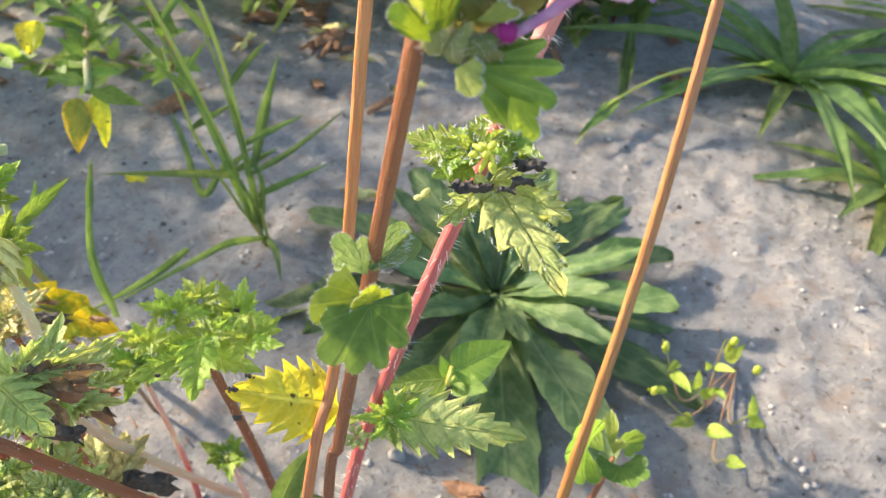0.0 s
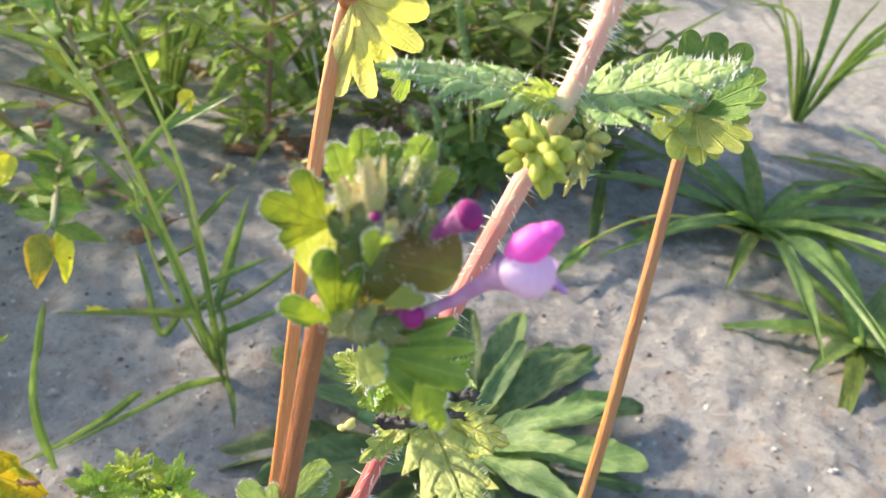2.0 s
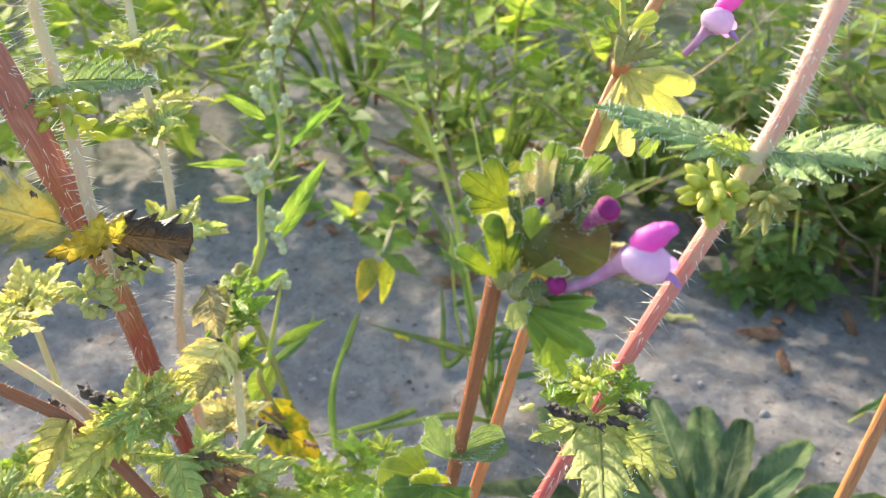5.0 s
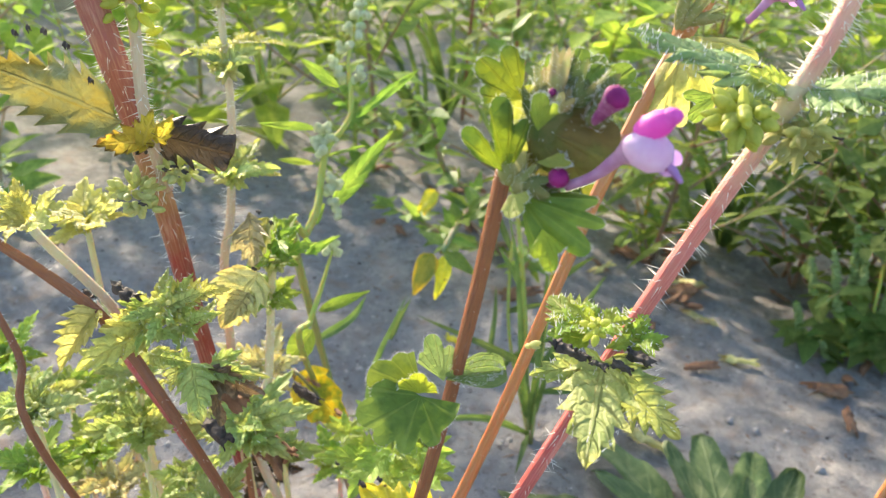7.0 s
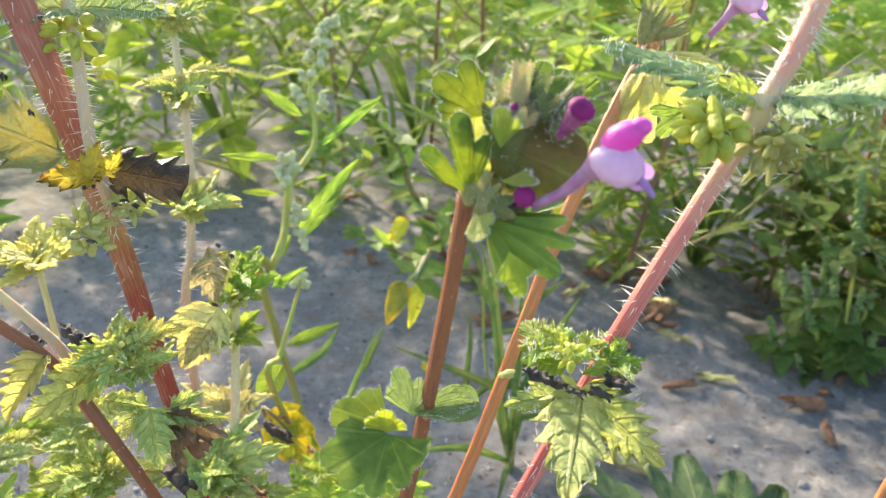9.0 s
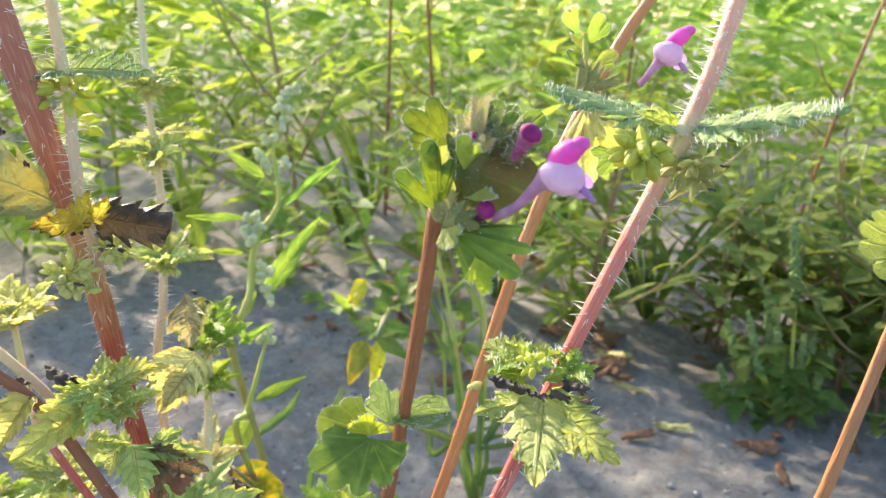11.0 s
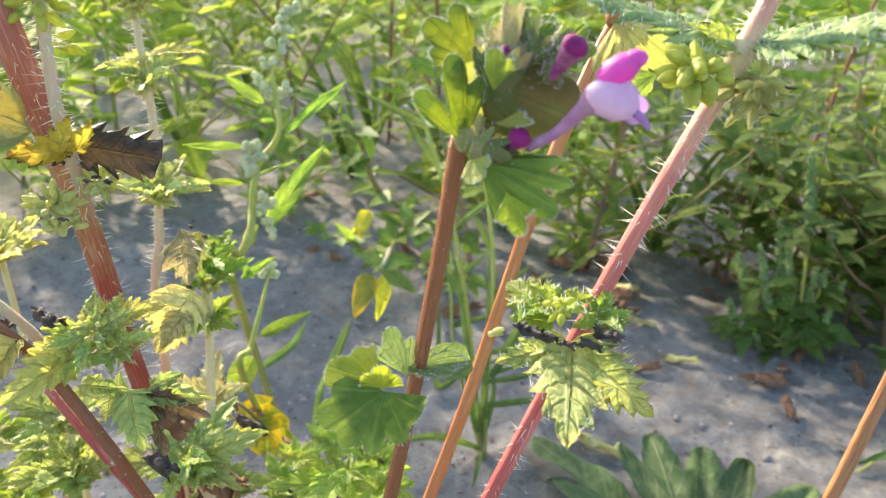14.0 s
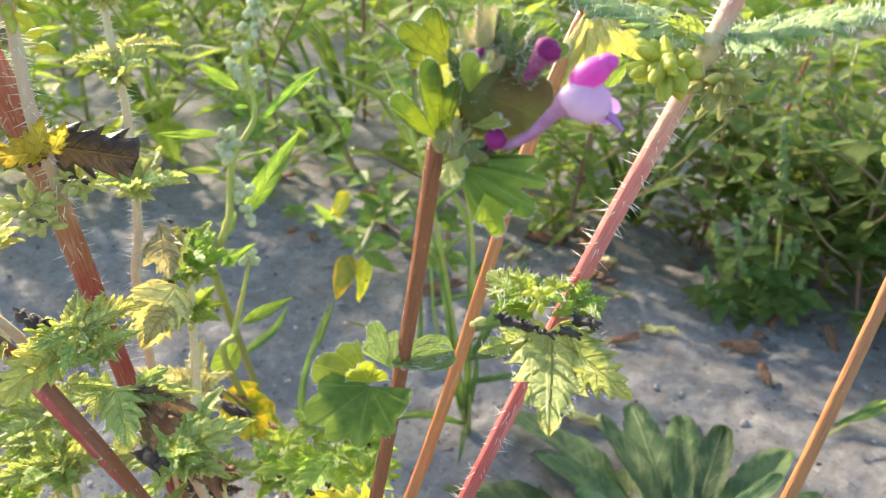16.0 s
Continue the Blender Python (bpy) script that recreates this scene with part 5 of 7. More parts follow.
def leafy_side_nettle():
    """The bushy nettle whose brown and pink stems lean across."""
    rnd = random.Random(81)
    foot = on_soil(-0.029, 0.147)
    plant = thing("stinging_nettle", foot, "bushy nettle with leaning brown stems and pale crinkled leaves", "nettle")
    for pts, r, m in (([foot, (-0.0550, 0.0870, 0.1633), (-0.0594, 0.0781, 0.1889), (-0.0713, 0.0734, 0.2055), (-0.0790, 0.0674, 0.2146), (-0.0875, 0.0578, 0.2256)], 0.0010, M_STEM_BROWN),
                      ([(-0.0704, 0.0795, 0.2006), (-0.0747, 0.0780, 0.2034), (-0.0784, 0.0763, 0.2076), (-0.0837, 0.0738, 0.2124), (-0.0890, 0.0704, 0.2185), (-0.1051, 0.0671, 0.2289)], 0.0009, M_STEM_PALE),
                      ([on_soil(-0.057, 0.126), (-0.0768, 0.0638, 0.1644), (-0.0887, 0.0623, 0.1955), (-0.1032, 0.0596, 0.2142)], 0.0007, M_STEM_BROWN),
                      ([on_soil(-0.045, 0.157), (-0.0942, 0.0957, 0.1595), (-0.0988, 0.0884, 0.1806), (-0.1019, 0.0849, 0.1930)], 0.0009, M_STEM_PINK)):
        s = Shape()
        rr = [r * 1.1] * (len(pts) - 1) + [r * 0.8]
        tube(s, pts, rr, 10, 0.05, 5)
        st = part("stem", s, m, plant)
        h = Shape()
        hairs(h, pts, rr, 70, 0.0013, rnd, 0.00006)
        part("stem_hairs", h, M_HAIR, st, "fine hairs")
    L = (
        ((-0.0727, 0.0722, 0.2085), (-0.0692, 0.0618, 0.2018), .0085, M_NETTLE_SAGE, 7, 0.7), ((-0.0660, 0.0803, 0.2052), (-0.0661, 0.0640, 0.2025), .0110, M_NETTLE_SAGE, 7, 0.3), ((-0.0666, 0.0791, 0.2065), (-0.0700, 0.0705, 0.2061), .0075, M_NETTLE_SAGE, 6, 0.3),
        ((-0.0654, 0.0853, 0.2107), (-0.0571, 0.0914, 0.2130), .0060, M_NETTLE_SAGE, 7, 0.2), ((-0.0647, 0.0854, 0.2101), (-0.0694, 0.0833, 0.2126), .0055, M_NETTLE_SAGE, 5, 0.2), ((-0.0663, 0.0786, 0.1984), (-0.0573, 0.0813, 0.2000), .0055, M_NETTLE_PALE, 4, 0.2),
        ((-0.0590, 0.0832, 0.1981), (-0.0495, 0.0783, 0.1921), .0100, M_NETTLE_PALE, 5, -0.2), ((-0.0571, 0.0852, 0.1969), (-0.0464, 0.0922, 0.1970), .0055, M_NETTLE_PALE, 6, 0.3), ((-0.0599, 0.0821, 0.1964), (-0.0618, 0.0836, 0.2006), .0040, M_NETTLE_PALE, 4, 0.3),
        ((-0.0579, 0.0871, 0.1966), (-0.0550, 0.0924, 0.1990), .0045, M_NETTLE_PALE, 4, 0.3), ((-0.0620, 0.0825, 0.1979), (-0.0590, 0.0779, 0.1939), .0060, M_NETTLE_PALE, 5, 0.1), ((-0.0686, 0.0792, 0.2070), (-0.0722, 0.0806, 0.2101), .0050, M_NETTLE_SAGE, 4, 0.2))
    for a, b, w, m, n, f in L:
        nettle_leaf(plant, a, b, (0.42, -0.70, 0.6), w, m, rnd, n, 14, wave=0.10, quilt=0.34, depth=0.40, fold=f, label="crinkled pale leaf")
    tuft(plant, (-0.0645, 0.0820, 0.2073), (0, -0.4, 1), 7, 0.0065, M_NETTLE_SAGE, rnd, hair=4, teeth=4, wide=0.75)
    tuft(plant, (-0.0621, 0.0874, 0.2044), (0, -0.4, 1), 6, 0.0055, M_NETTLE_PALE, rnd, hair=3, teeth=4, wide=0.75)
    tuft(plant, (-0.0684, 0.0773, 0.2017), (0, -0.4, 1), 6, 0.0055, M_NETTLE_SAGE, rnd, hair=3, teeth=4, wide=0.75)
    for c, n, r in (((-0.0635, 0.0809, 0.2093), 44, .0048), ((-0.0607, 0.0830, 0.2069), 34, .0040), ((-0.0648, 0.0784, 0.2050), 30, .0040), ((-0.0634, 0.0839, 0.2104), 20, .0032)):
        bud_heap(plant, c, n // 2, r, 0.0008, rnd, M_BUDPALE)
        tuft(plant, c, (0.1, -0.5, 0.8), 7, r * 1.7, M_NETTLE_PALE, rnd, hair=3, teeth=4, wide=0.5)
    # dry brown leaf hanging below
    nettle_leaf(plant, (-0.0573, 0.0860, 0.1960), (-0.0457, 0.0901, 0.1936), (0.4, -0.8, 0.4), 0.0075, M_DEADNET, rnd, 5, 0, wave=0.25, quilt=0.5, depth=0.35, label="dry grey-brown shrivelled leaf")
    nettle_leaf(plant, (-0.0567, 0.0862, 0.1955), (-0.0515, 0.0835, 0.1863), (0.4, -0.8, 0.4), 0.0060, M_DEADNET, rnd, 5, 0, wave=0.25, quilt=0.5, depth=0.35, label="dry grey-brown shrivelled leaf")
    for c, k in (((-0.0708, 0.0770, 0.2114), .0036), ((-0.0761, 0.0725, 0.2102), .0020), ((-0.0557, 0.0896, 0.1892), .0055), ((-0.0562, 0.0866, 0.1802), .0045)):
        s = Shape()
        crumple(s, c, k, rnd, 12, (1, 0.6, 0.8))
        part("dried_leaf", s, M_DRYBLACK if k < .005 else M_DEAD, plant, "dry curled dark leaf")


leafy_side_nettle()


def low_nettle(top, size, mat, stem_mat, label, seed, joints=2, pale=None, r=0.0010):
    """A low nettle: joints with drooping toothed leaves and tufts of young ones."""
    rnd = random.Random(seed)
    top = Vector(top)
    foot = on_soil(top.x + rnd.uniform(-0.006, 0.004), top.y + rnd.uniform(0.006, 0.016))
    line = [foot, foot.lerp(top, 0.5) + Vector((0.002, 0, 0)), top]
    js = []
    for k in range(joints):
        c = top.lerp(foot, k * 0.30)
        m = mat if k == 0 or not pale else pale
        js.append((c, size * (0.85 - 0.1 * k), 6, 0, m))
        js.append((c + Vector((0, 0, size * 0.10)), size * 0.5, 9, 16, m))
        js.append((c + Vector((size * 0.28, -size * 0.1, size * 0.05)), size * 0.34, 8, 0, m))
        js.append((c + Vector((-size * 0.28, -size * 0.05, size * 0.03)), size * 0.34, 8, 0, m))
    return nettle_shoot("stinging_nettle", line, [r * 1.2, r, r * 0.8], stem_mat, label, js, rnd, 0.0012, 60)


def crown_nettle():
    """The fresh nettle with a domed crown of small leaves."""
    rnd = random.Random(91)
    top = Vector((-0.0611, 0.1461, 0.1317))
    foot = on_soil(top.x + 0.002, top.y + 0.022)
    line = [foot, foot.lerp(top, 0.5) + Vector((0.001, 0, 0)), top]
    plant = nettle_shoot("stinging_nettle", line, [0.0018, 0.0017, 0.0014], M_STEM_BROWN, "low nettle with a domed crown of fresh green leaves",
                         ((top, 0.0090, 7, 22, M_NETTLE_FRESH),), rnd, 0.0012, 80)
    for q, size, n in (((-0.0685, 0.1511, 0.1392), .0085, 8), ((-0.0523, 0.1541, 0.1366), .0095, 8), ((-0.0637, 0.1572, 0.1379), .0085, 8), ((-0.0454, 0.1444, 0.1379), .0085, 7), ((-0.0717, 0.1407, 0.1390), .0075, 7), ((-0.0547, 0.1419, 0.1420), .0070, 8)):
        tuft(plant, q, (0, -0.2, 1), n, size, M_NETTLE_FRESH, rnd, hair=3, teeth=5, wide=0.62)
    for a, b, w in (((-0.0623, 0.1439, 0.1340), (-0.0813, 0.1414, 0.1405), .0085), ((-0.0606, 0.1417, 0.1346), (-0.0736, 0.1293, 0.1376), .0095), ((-0.0573, 0.1425, 0.1399), (-0.0570, 0.1268, 0.1351), .0135), ((-0.0577, 0.1438, 0.1336), (-0.0389, 0.1496, 0.1385), .0090), ((-0.0569, 0.1420, 0.1346), (-0.0415, 0.1357, 0.1373), .0085), ((-0.0621, 0.1484, 0.1312), (-0.0511, 0.1694, 0.1302), .0090)):
        nettle_leaf(plant, a, b, (0, -0.6, 0.9), w, M_NETTLE_FRESH, rnd, 6, 8, depth=0.34, droop=0.15)
    for q in ((-0.0512, 0.1525, 0.1409), (-0.0671, 0.1324, 0.1357), (-0.0460, 0.1338, 0.1295)):
        s = Shape()
        crumple(s, q, 0.0012, rnd, 6, (0.6, 0.6, 1.3))
        part("dried_tooth", s, M_DRYBLACK, plant)


crown_nettle()
for top, size, mat, stem_mat, label, seed, joints, pale in (
        ((-0.0819, 0.1110, 0.1514), 0.0210, M_NETTLE_PALE, M_STEM_BROWN, "nettle with wilting pale yellow-green leaves", 92, 2, M_WILT),
        ((-0.0724, 0.0949, 0.1410), 0.0160, M_NETTLE_PALE, M_STEM_PINK, "small pale nettle close to the ground", 93, 1, None),
        ((-0.1101, 0.1408, 0.1412), 0.0180, M_WILT, M_STEM_BROWN, "withered nettle with cream and brown leaves", 94, 2, M_DARKLEAF),
        ((-0.1064, 0.0953, 0.1627), 0.0170, M_NETTLE_PALE, M_STEM_PALE, "nettle with crowded pale leaves", 95, 2, None),
        ((-0.1269, 0.0967, 0.2004), 0.0170, M_NETTLE_SAGE, M_STEM_PALE, "nettle with pale spiny leaves in the sun", 96, 3, M_NETTLE_PALE),
        ((-0.0888, 0.1301, 0.1274), 0.0130, M_NETTLE_PALE, M_STEM_PALE, "small nettle with curled dry leaf tips", 97, 2, M_WILT),
        ((-0.1115, 0.0709, 0.1623), 0.0180, M_NETTLE_PALE, M_STEM_PALE, "nettle with pale leaves among the others", 98, 3, None),
        ((-0.1012, 0.0926, 0.1505), 0.0160, M_NETTLE_PALE, M_STEM_PALE, "nettle with small pale leaf clusters", 99, 3, None),
        ((-0.0561, 0.1344, 0.0955), 0.0100, M_NETTLE, M_STEM_PINK, "tiny nettle beside the larger one", 100, 1, None),
        ((-0.1272, 0.0748, 0.1314), 0.0170, M_NETTLE, M_STEM_PINK, "green nettle low among its neighbours", 111, 2, M_NETTLE_PALE),
        ((-0.1330, 0.0932, 0.1228), 0.0170, M_NETTLE, M_STEM_PALE, "green nettle with dark older leaves", 112, 2, M_DARKLEAF),
        ((-0.0874, 0.0964, 0.1392), 0.0120, M_NETTLE_PALE, M_STEM_PALE, "pale nettle shoot with flower buds", 113, 2, None),
        ((-0.1624, 0.0845, 0.1458), 0.0180, M_NETTLE, M_STEM_PALE, "green nettle standing in half shade", 114, 3, M_NETTLE),
        ((-0.1629, 0.0995, 0.1249), 0.0180, M_NETTLE, M_STEM_PALE, "green nettle behind the pale ones", 115, 2, M_NETTLE_PALE),
        ((-0.1072, 0.1290, 0.1260), 0.0120, M_NETTLE, M_STEM_PALE, "small green nettle near the tall stems", 116, 2, M_NETTLE),
        ((-0.0855, 0.1513, 0.1117), 0.0150, M_NETTLE, M_STEM_PINK, "fresh nettle at the edge of the sand", 117, 1, None),
        ((-0.1163, 0.0912, 0.1213), 0.0150, M_WILT, M_STEM_PINK, "drooping nettle with yellowed leaves", 118, 2, M_NETTLE_YELLOW)):
    low_nettle(top, size, mat, stem_mat, label, seed, joints, pale)


def spotted_leaf_plant():
    rnd = random.Random(101)
    c = Vector((-0.1240, 0.1795, 0.1012))
    foot = on_soil(c.x - 0.01, c.y + 0.035)
    plant = thing("yellowing_weed", foot, "small weed with a yellow and green leaf with a brown spot", "weed")
    s = Shape()
    tube(s, [foot, foot.lerp(c, 0.5), (-0.1419, 0.1782, 0.1061), c], [0.0010, 0.0009, 0.0008, 0.0006], 8)
    part("stem", s, M_STEM_WOOD, plant)
    for a, b, w, m in (((-0.1406, 0.1795, 0.1060), (-0.1081, 0.1764, 0.0984), .0230, M_YELLOWGREEN), ((-0.1308, 0.1877, 0.1003), (-0.1421, 0.1814, 0.0939), .012, M_GOOSE)):
        s = Shape()
        leaf(s, a, b, (0.1, -0.7, 0.7), w, ovate, 3, 0.25, wave=0.1, fold=0.1, seed=3)
        part("leaf", s, m, plant, "yellow leaf with a brown blotch")
    for q, half in (((-0.1289, 0.1782, 0.1084), 0.0036), ((-0.1106, 0.1760, 0.1045), 0.0034)):
        s = Shape()
        crumple(s, q, half, rnd, 10, (1.0, 0.5, 0.6))
        part("blotch", s, M_DEAD, plant, "withered brown patch")
    for c2, k in (((-0.1278, 0.1734, 0.1058), .006), ((-0.1307, 0.1567, 0.1018), .004), ((-0.1231, 0.1673, 0.1133), .004)):
        s = Shape()
        crumple(s, c2, k, rnd, 12, (1.2, 0.5, 0.8))
        part("dried_leaf", s, M_DRYBLACK, plant, "dry curled leaf with dark teeth")


spotted_leaf_plant()

s = Shape()
crumple(s, (-0.0771, 0.1162, 0.1452), 0.0100, random.Random(8), 14, (0.9, 0.6, 1.0))
whole("dry_leaf", s, M_DEAD, (-0.0767, 0.1134, 0.1422), "shrivelled grey-brown leaf hanging among the nettles", "dead leaf")
s = Shape()
crumple(s, (-0.0685, 0.1156, 0.1121), 0.0075, random.Random(7), 14, (1, 0.6, 0.9))
curled = whole("dry_leaf", s, M_DRYBLACK, (-0.0682, 0.1135, 0.1099), "curled black dry leaf caught on a leaning stem", "dead leaf")


# ---- plants on the sand ----
def fleabane_rosette(c, size, count, seed, label, mat, lift=0.25, width=0.17):
    rnd = random.Random(seed)
    foot = on_soil(*c)
    plant = thing("fleabane_rosette", foot, label, "rosette weed")
    s = Shape()
    blob(s, foot, (0, 0, 1), size * 0.03, size * 0.03)
    part("crown", s, mat, plant)
    for k in range(count):
        th = k * 2.39996
        q = k / count
        L = size * (1.0 - 0.62 * q) * rnd.uniform(0.85, 1.1)
        rise = lift * (0.15 + 1.5 * q)
        d = Vector((math.cos(th), math.sin(th), rise)).normalized()
        s = Shape()
        leaf(s, foot + d * size * 0.03 + Vector((0, 0, 0.002)), foot + d * L + Vector((0, 0, 0.006)), (-d.x * 0.4, -d.y * 0.4, 1), L * width * rnd.uniform(0.9, 1.25), spoon, 7, 0.12, fold=0.22, droop=0.14 + 0.16 * (1 - q), quilt=0.04, ribs=7, wave=0.07, seed=rnd.uniform(0, 9), rows=18)
        part("leaf", s, mat, plant)
    return plant


fleabane_rosette((0.024, 0.304), 0.145, 28, 201, "dark green rosette of long narrow leaves flat on the sand", M_FLEABANE, 0.50, 0.21)
fleabane_rosette((0.150, 0.172), 0.030, 9, 202, "small grey-green rosette seedling on the sand", M_FLEABANE, 0.2, 0.25)


def long_leaf_weed(c, size, count, seed, label):
    rnd = random.Random(seed)
    foot = on_soil(*c)
    plant = thing("plantain", foot, label, "weed")
    s = Shape()
    blob(s, foot + Vector((0, 0, 0.003)), (0, 0, 1), 0.006, 0.006)
    part("crown", s, M_WEED, plant)
    for k in range(count):
        th = k * 2.39996 + 0.6
        L = size * rnd.uniform(0.55, 1.1)
        rise = rnd.uniform(0.15, 0.85)
        d = Vector((math.cos(th), math.sin(th), rise)).normalized()
        s = Shape()
        p = foot + Vector((0, 0, 0.004))
        leaf(s, p, p + d * L, (-d.x * 0.3, -d.y * 0.3, 1), 0.014 * rnd.uniform(0.7, 1.3), strap, fold=0.3, droop=rnd.uniform(0.3, 0.65), wave=0.03, seed=k, rows=16)
        part("leaf", s, M_GRASS if k % 3 else M_WEED_DARK, plant)
    return plant


long_leaf_weed((0.242, 0.554), 0.165, 24, 211, "clump of long dark green strap leaves spreading over the sand")
long_leaf_weed((0.40, 0.62), 0.15, 20, 212, "clump of long strap leaves at the edge of the sand")
long_leaf_weed((0.272, 0.420), 0.10, 14, 213, "low clump of dark narrow leaves on the sand")


def runner():
    """A thin creeping stalk with narrow leaves lying on the sand."""
    plant = thing("creeping_stalk", on_soil(0.245, 0.53), "thin green stalk creeping over the sand", "weed")
    s = Shape()
    tube(s, [on_soil(0.245, 0.53, 0.01), Vector((0.167, 0.537, 0.0)) + Vector((0, 0, 0.02)), Vector((0.104, 0.494, 0.0)) + Vector((0, 0, 0.016)), Vector((0.073, 0.450, 0.0)) + Vector((0, 0, 0.004))], [0.0016, 0.0013, 0.0011, 0.0006], 8)
    part("stem", s, M_STEM_GREEN, plant)
    for a, b, w in ((Vector((0.106, 0.497, 0.0)), Vector((0.135, 0.667, 0.0)), .010), (Vector((0.104, 0.494, 0.0)), Vector((0.073, 0.446, 0.0)), .009), (Vector((0.131, 0.633, 0.0)), Vector((0.194, 0.663, 0.0)), .008), (Vector((0.130, 0.644, 0.0)), Vector((0.087, 0.672, 0.0)), .009)):
        s = Shape()
        leaf(s, a + Vector((0, 0, 0.014)), b + Vector((0, 0, 0.010)), (0, -0.2, 1), w, strap, fold=0.3, droop=-0.05, wave=0.05, seed=w)
        part("leaf", s, M_GRASS, plant)


runner()


def spurge():
    rnd = random.Random(221)
    foot = on_soil(0.148, 0.270)
    plant = thing("spurge_seedling", foot, "small branching weed with pale yellow-green leaves on the sand", "weed")
    for pts in (([foot, (0.1209, 0.2290, 0.0152), (0.1194, 0.2329, 0.0422), (0.1202, 0.2353, 0.0544)]), ([foot, (0.1118, 0.2300, 0.0169), (0.1021, 0.2321, 0.0332), (0.0966, 0.2350, 0.0463)]), ([foot, (0.1316, 0.2257, 0.0106), (0.1381, 0.2227, 0.0201)]), ([foot, (0.1141, 0.2243, 0.0143), (0.0949, 0.2221, 0.0325)]), ([foot, (0.1247, 0.2141, 0.0024), (0.1298, 0.2084, 0.0053)])):
        s = Shape()
        tube(s, pts, [0.0007, 0.0006, 0.0005, 0.0004][:len(pts)], 7)
        part("stem", s, M_STEM_WOOD, plant)
    for a, b, w in (((0.1209, 0.2289, 0.0474), (0.1259, 0.2297, 0.0574), .0060), ((0.1208, 0.2305, 0.0492), (0.1228, 0.2347, 0.0573), .0042), ((0.1171, 0.2286, 0.0434), (0.1225, 0.2226, 0.0498), .0050), ((0.0972, 0.2334, 0.0446), (0.0949, 0.2356, 0.0509), .0040), ((0.0985, 0.2227, 0.0329), (0.0888, 0.2188, 0.0368), .0042),
                    ((0.1021, 0.2321, 0.0332), (0.1068, 0.2196, 0.0383), .0070), ((0.1133, 0.2218, 0.0155), (0.1027, 0.2144, 0.0195), .0075), ((0.1201, 0.2190, 0.0119), (0.1279, 0.2121, 0.0190), .0080), ((0.1382, 0.2218, 0.0192), (0.1363, 0.2244, 0.0318), .0060), ((0.1370, 0.2208, 0.0183), (0.1422, 0.2159, 0.0220), .0070),
                    ((0.1156, 0.2273, 0.0250), (0.1195, 0.2231, 0.0354), .0055), ((0.1129, 0.2288, 0.0269), (0.1125, 0.2290, 0.0385), .0055), ((0.1191, 0.2246, 0.0332), (0.1220, 0.2185, 0.0360), .0050), ((0.1285, 0.2083, 0.0053), (0.1349, 0.2037, 0.0093), .0070), ((0.1149, 0.2275, 0.0426), (0.1130, 0.2290, 0.0462), .0040), ((0.1024, 0.2313, 0.0420), (0.0973, 0.2244, 0.0442), .0045)):
        s = Shape()
        leaf(s, a, b, (0.1, -0.5, 0.9), w * 0.9, ovate, fold=0.3, droop=0.12, wave=0.06, seed=w * 900, rows=10, nv=3)
        part("leaf", s, M_CHICK, plant)
    for c in ((0.1318, 0.2234, 0.0500), (0.0963, 0.2345, 0.0477), (0.0923, 0.2195, 0.0355), (0.1229, 0.2331, 0.0556)):
        s = Shape()
        blob(s, c, (0.1, 0, 1), 0.0026, 0.0017)
        part("flower_bud", s, M_BUDGREEN, plant)


spurge()


def grass_tuft(name, foot, blades, label, seed, culm=True):
    rnd = random.Random(seed)
    plant = thing(name, foot, label, "grass")
    for pts, w in blades:
        s = Shape()
        line = frames_along(spline(pts, 8))
        n = len(line) - 1
        verts, faces, uvs = [], [], []
        for i, (p, t, a, b) in enumerate(line):
            u = i / n
            side = t.cross(Vector((0.25, -0.75, 0.6))).normalized()
            up = side.cross(t)
            h = w / 2 * strap(u)
            for j in range(5):
                v = (j - 2) / 2
                verts.append(p + side * (v * h) + up * (abs(v) * h * 0.35))
                uvs.append((u, v * 0.5 + 0.5))
        for i in range(n):
            for j in range(4):
                k = i * 5 + j
                faces.append((k, k + 1, k + 6, k + 5))
        s.put(verts, faces, uvs)
        part("blade", s, M_GRASS, plant)
    return plant


g0 = on_soil(-0.117, 0.340)
gt = grass_tuft("grass_tuft", g0, (
    ([g0, (-0.1193, 0.3257, 0.0456), (-0.1262, 0.3269, 0.0766), (-0.1363, 0.3296, 0.1096), (-0.1477, 0.3298, 0.1402)], 0.0040),
    ([g0, (-0.1112, 0.3266, 0.0458), (-0.1150, 0.3322, 0.0741), (-0.1207, 0.3381, 0.1030), (-0.1319, 0.3504, 0.1319)], 0.0036),
    ([(-0.1128, 0.3305, 0.0503), (-0.0947, 0.3487, 0.0539), (-0.0676, 0.3759, 0.0664)], 0.0036),
    ([(-0.1183, 0.3296, 0.0497), (-0.1376, 0.3125, 0.0619), (-0.1674, 0.2854, 0.0791)], 0.0046),
    ([(-0.1263, 0.3334, 0.0543), (-0.1333, 0.3135, 0.0480), (-0.1438, 0.3275, 0.0713), (-0.1504, 0.3345, 0.0866)], 0.0040),
    ([(-0.1110, 0.3327, 0.0525), (-0.1080, 0.3517, 0.0727), (-0.1043, 0.3569, 0.0854), (-0.0996, 0.3671, 0.1033)], 0.0060),
    ([g0, (-0.1057, 0.3270, 0.0460), (-0.1097, 0.3309, 0.0577)], 0.0035),
    ([g0, (-0.1110, 0.3203, 0.0391), (-0.1199, 0.3279, 0.0552)], 0.0035)), "tuft of slender grass growing out of the sand", 231)
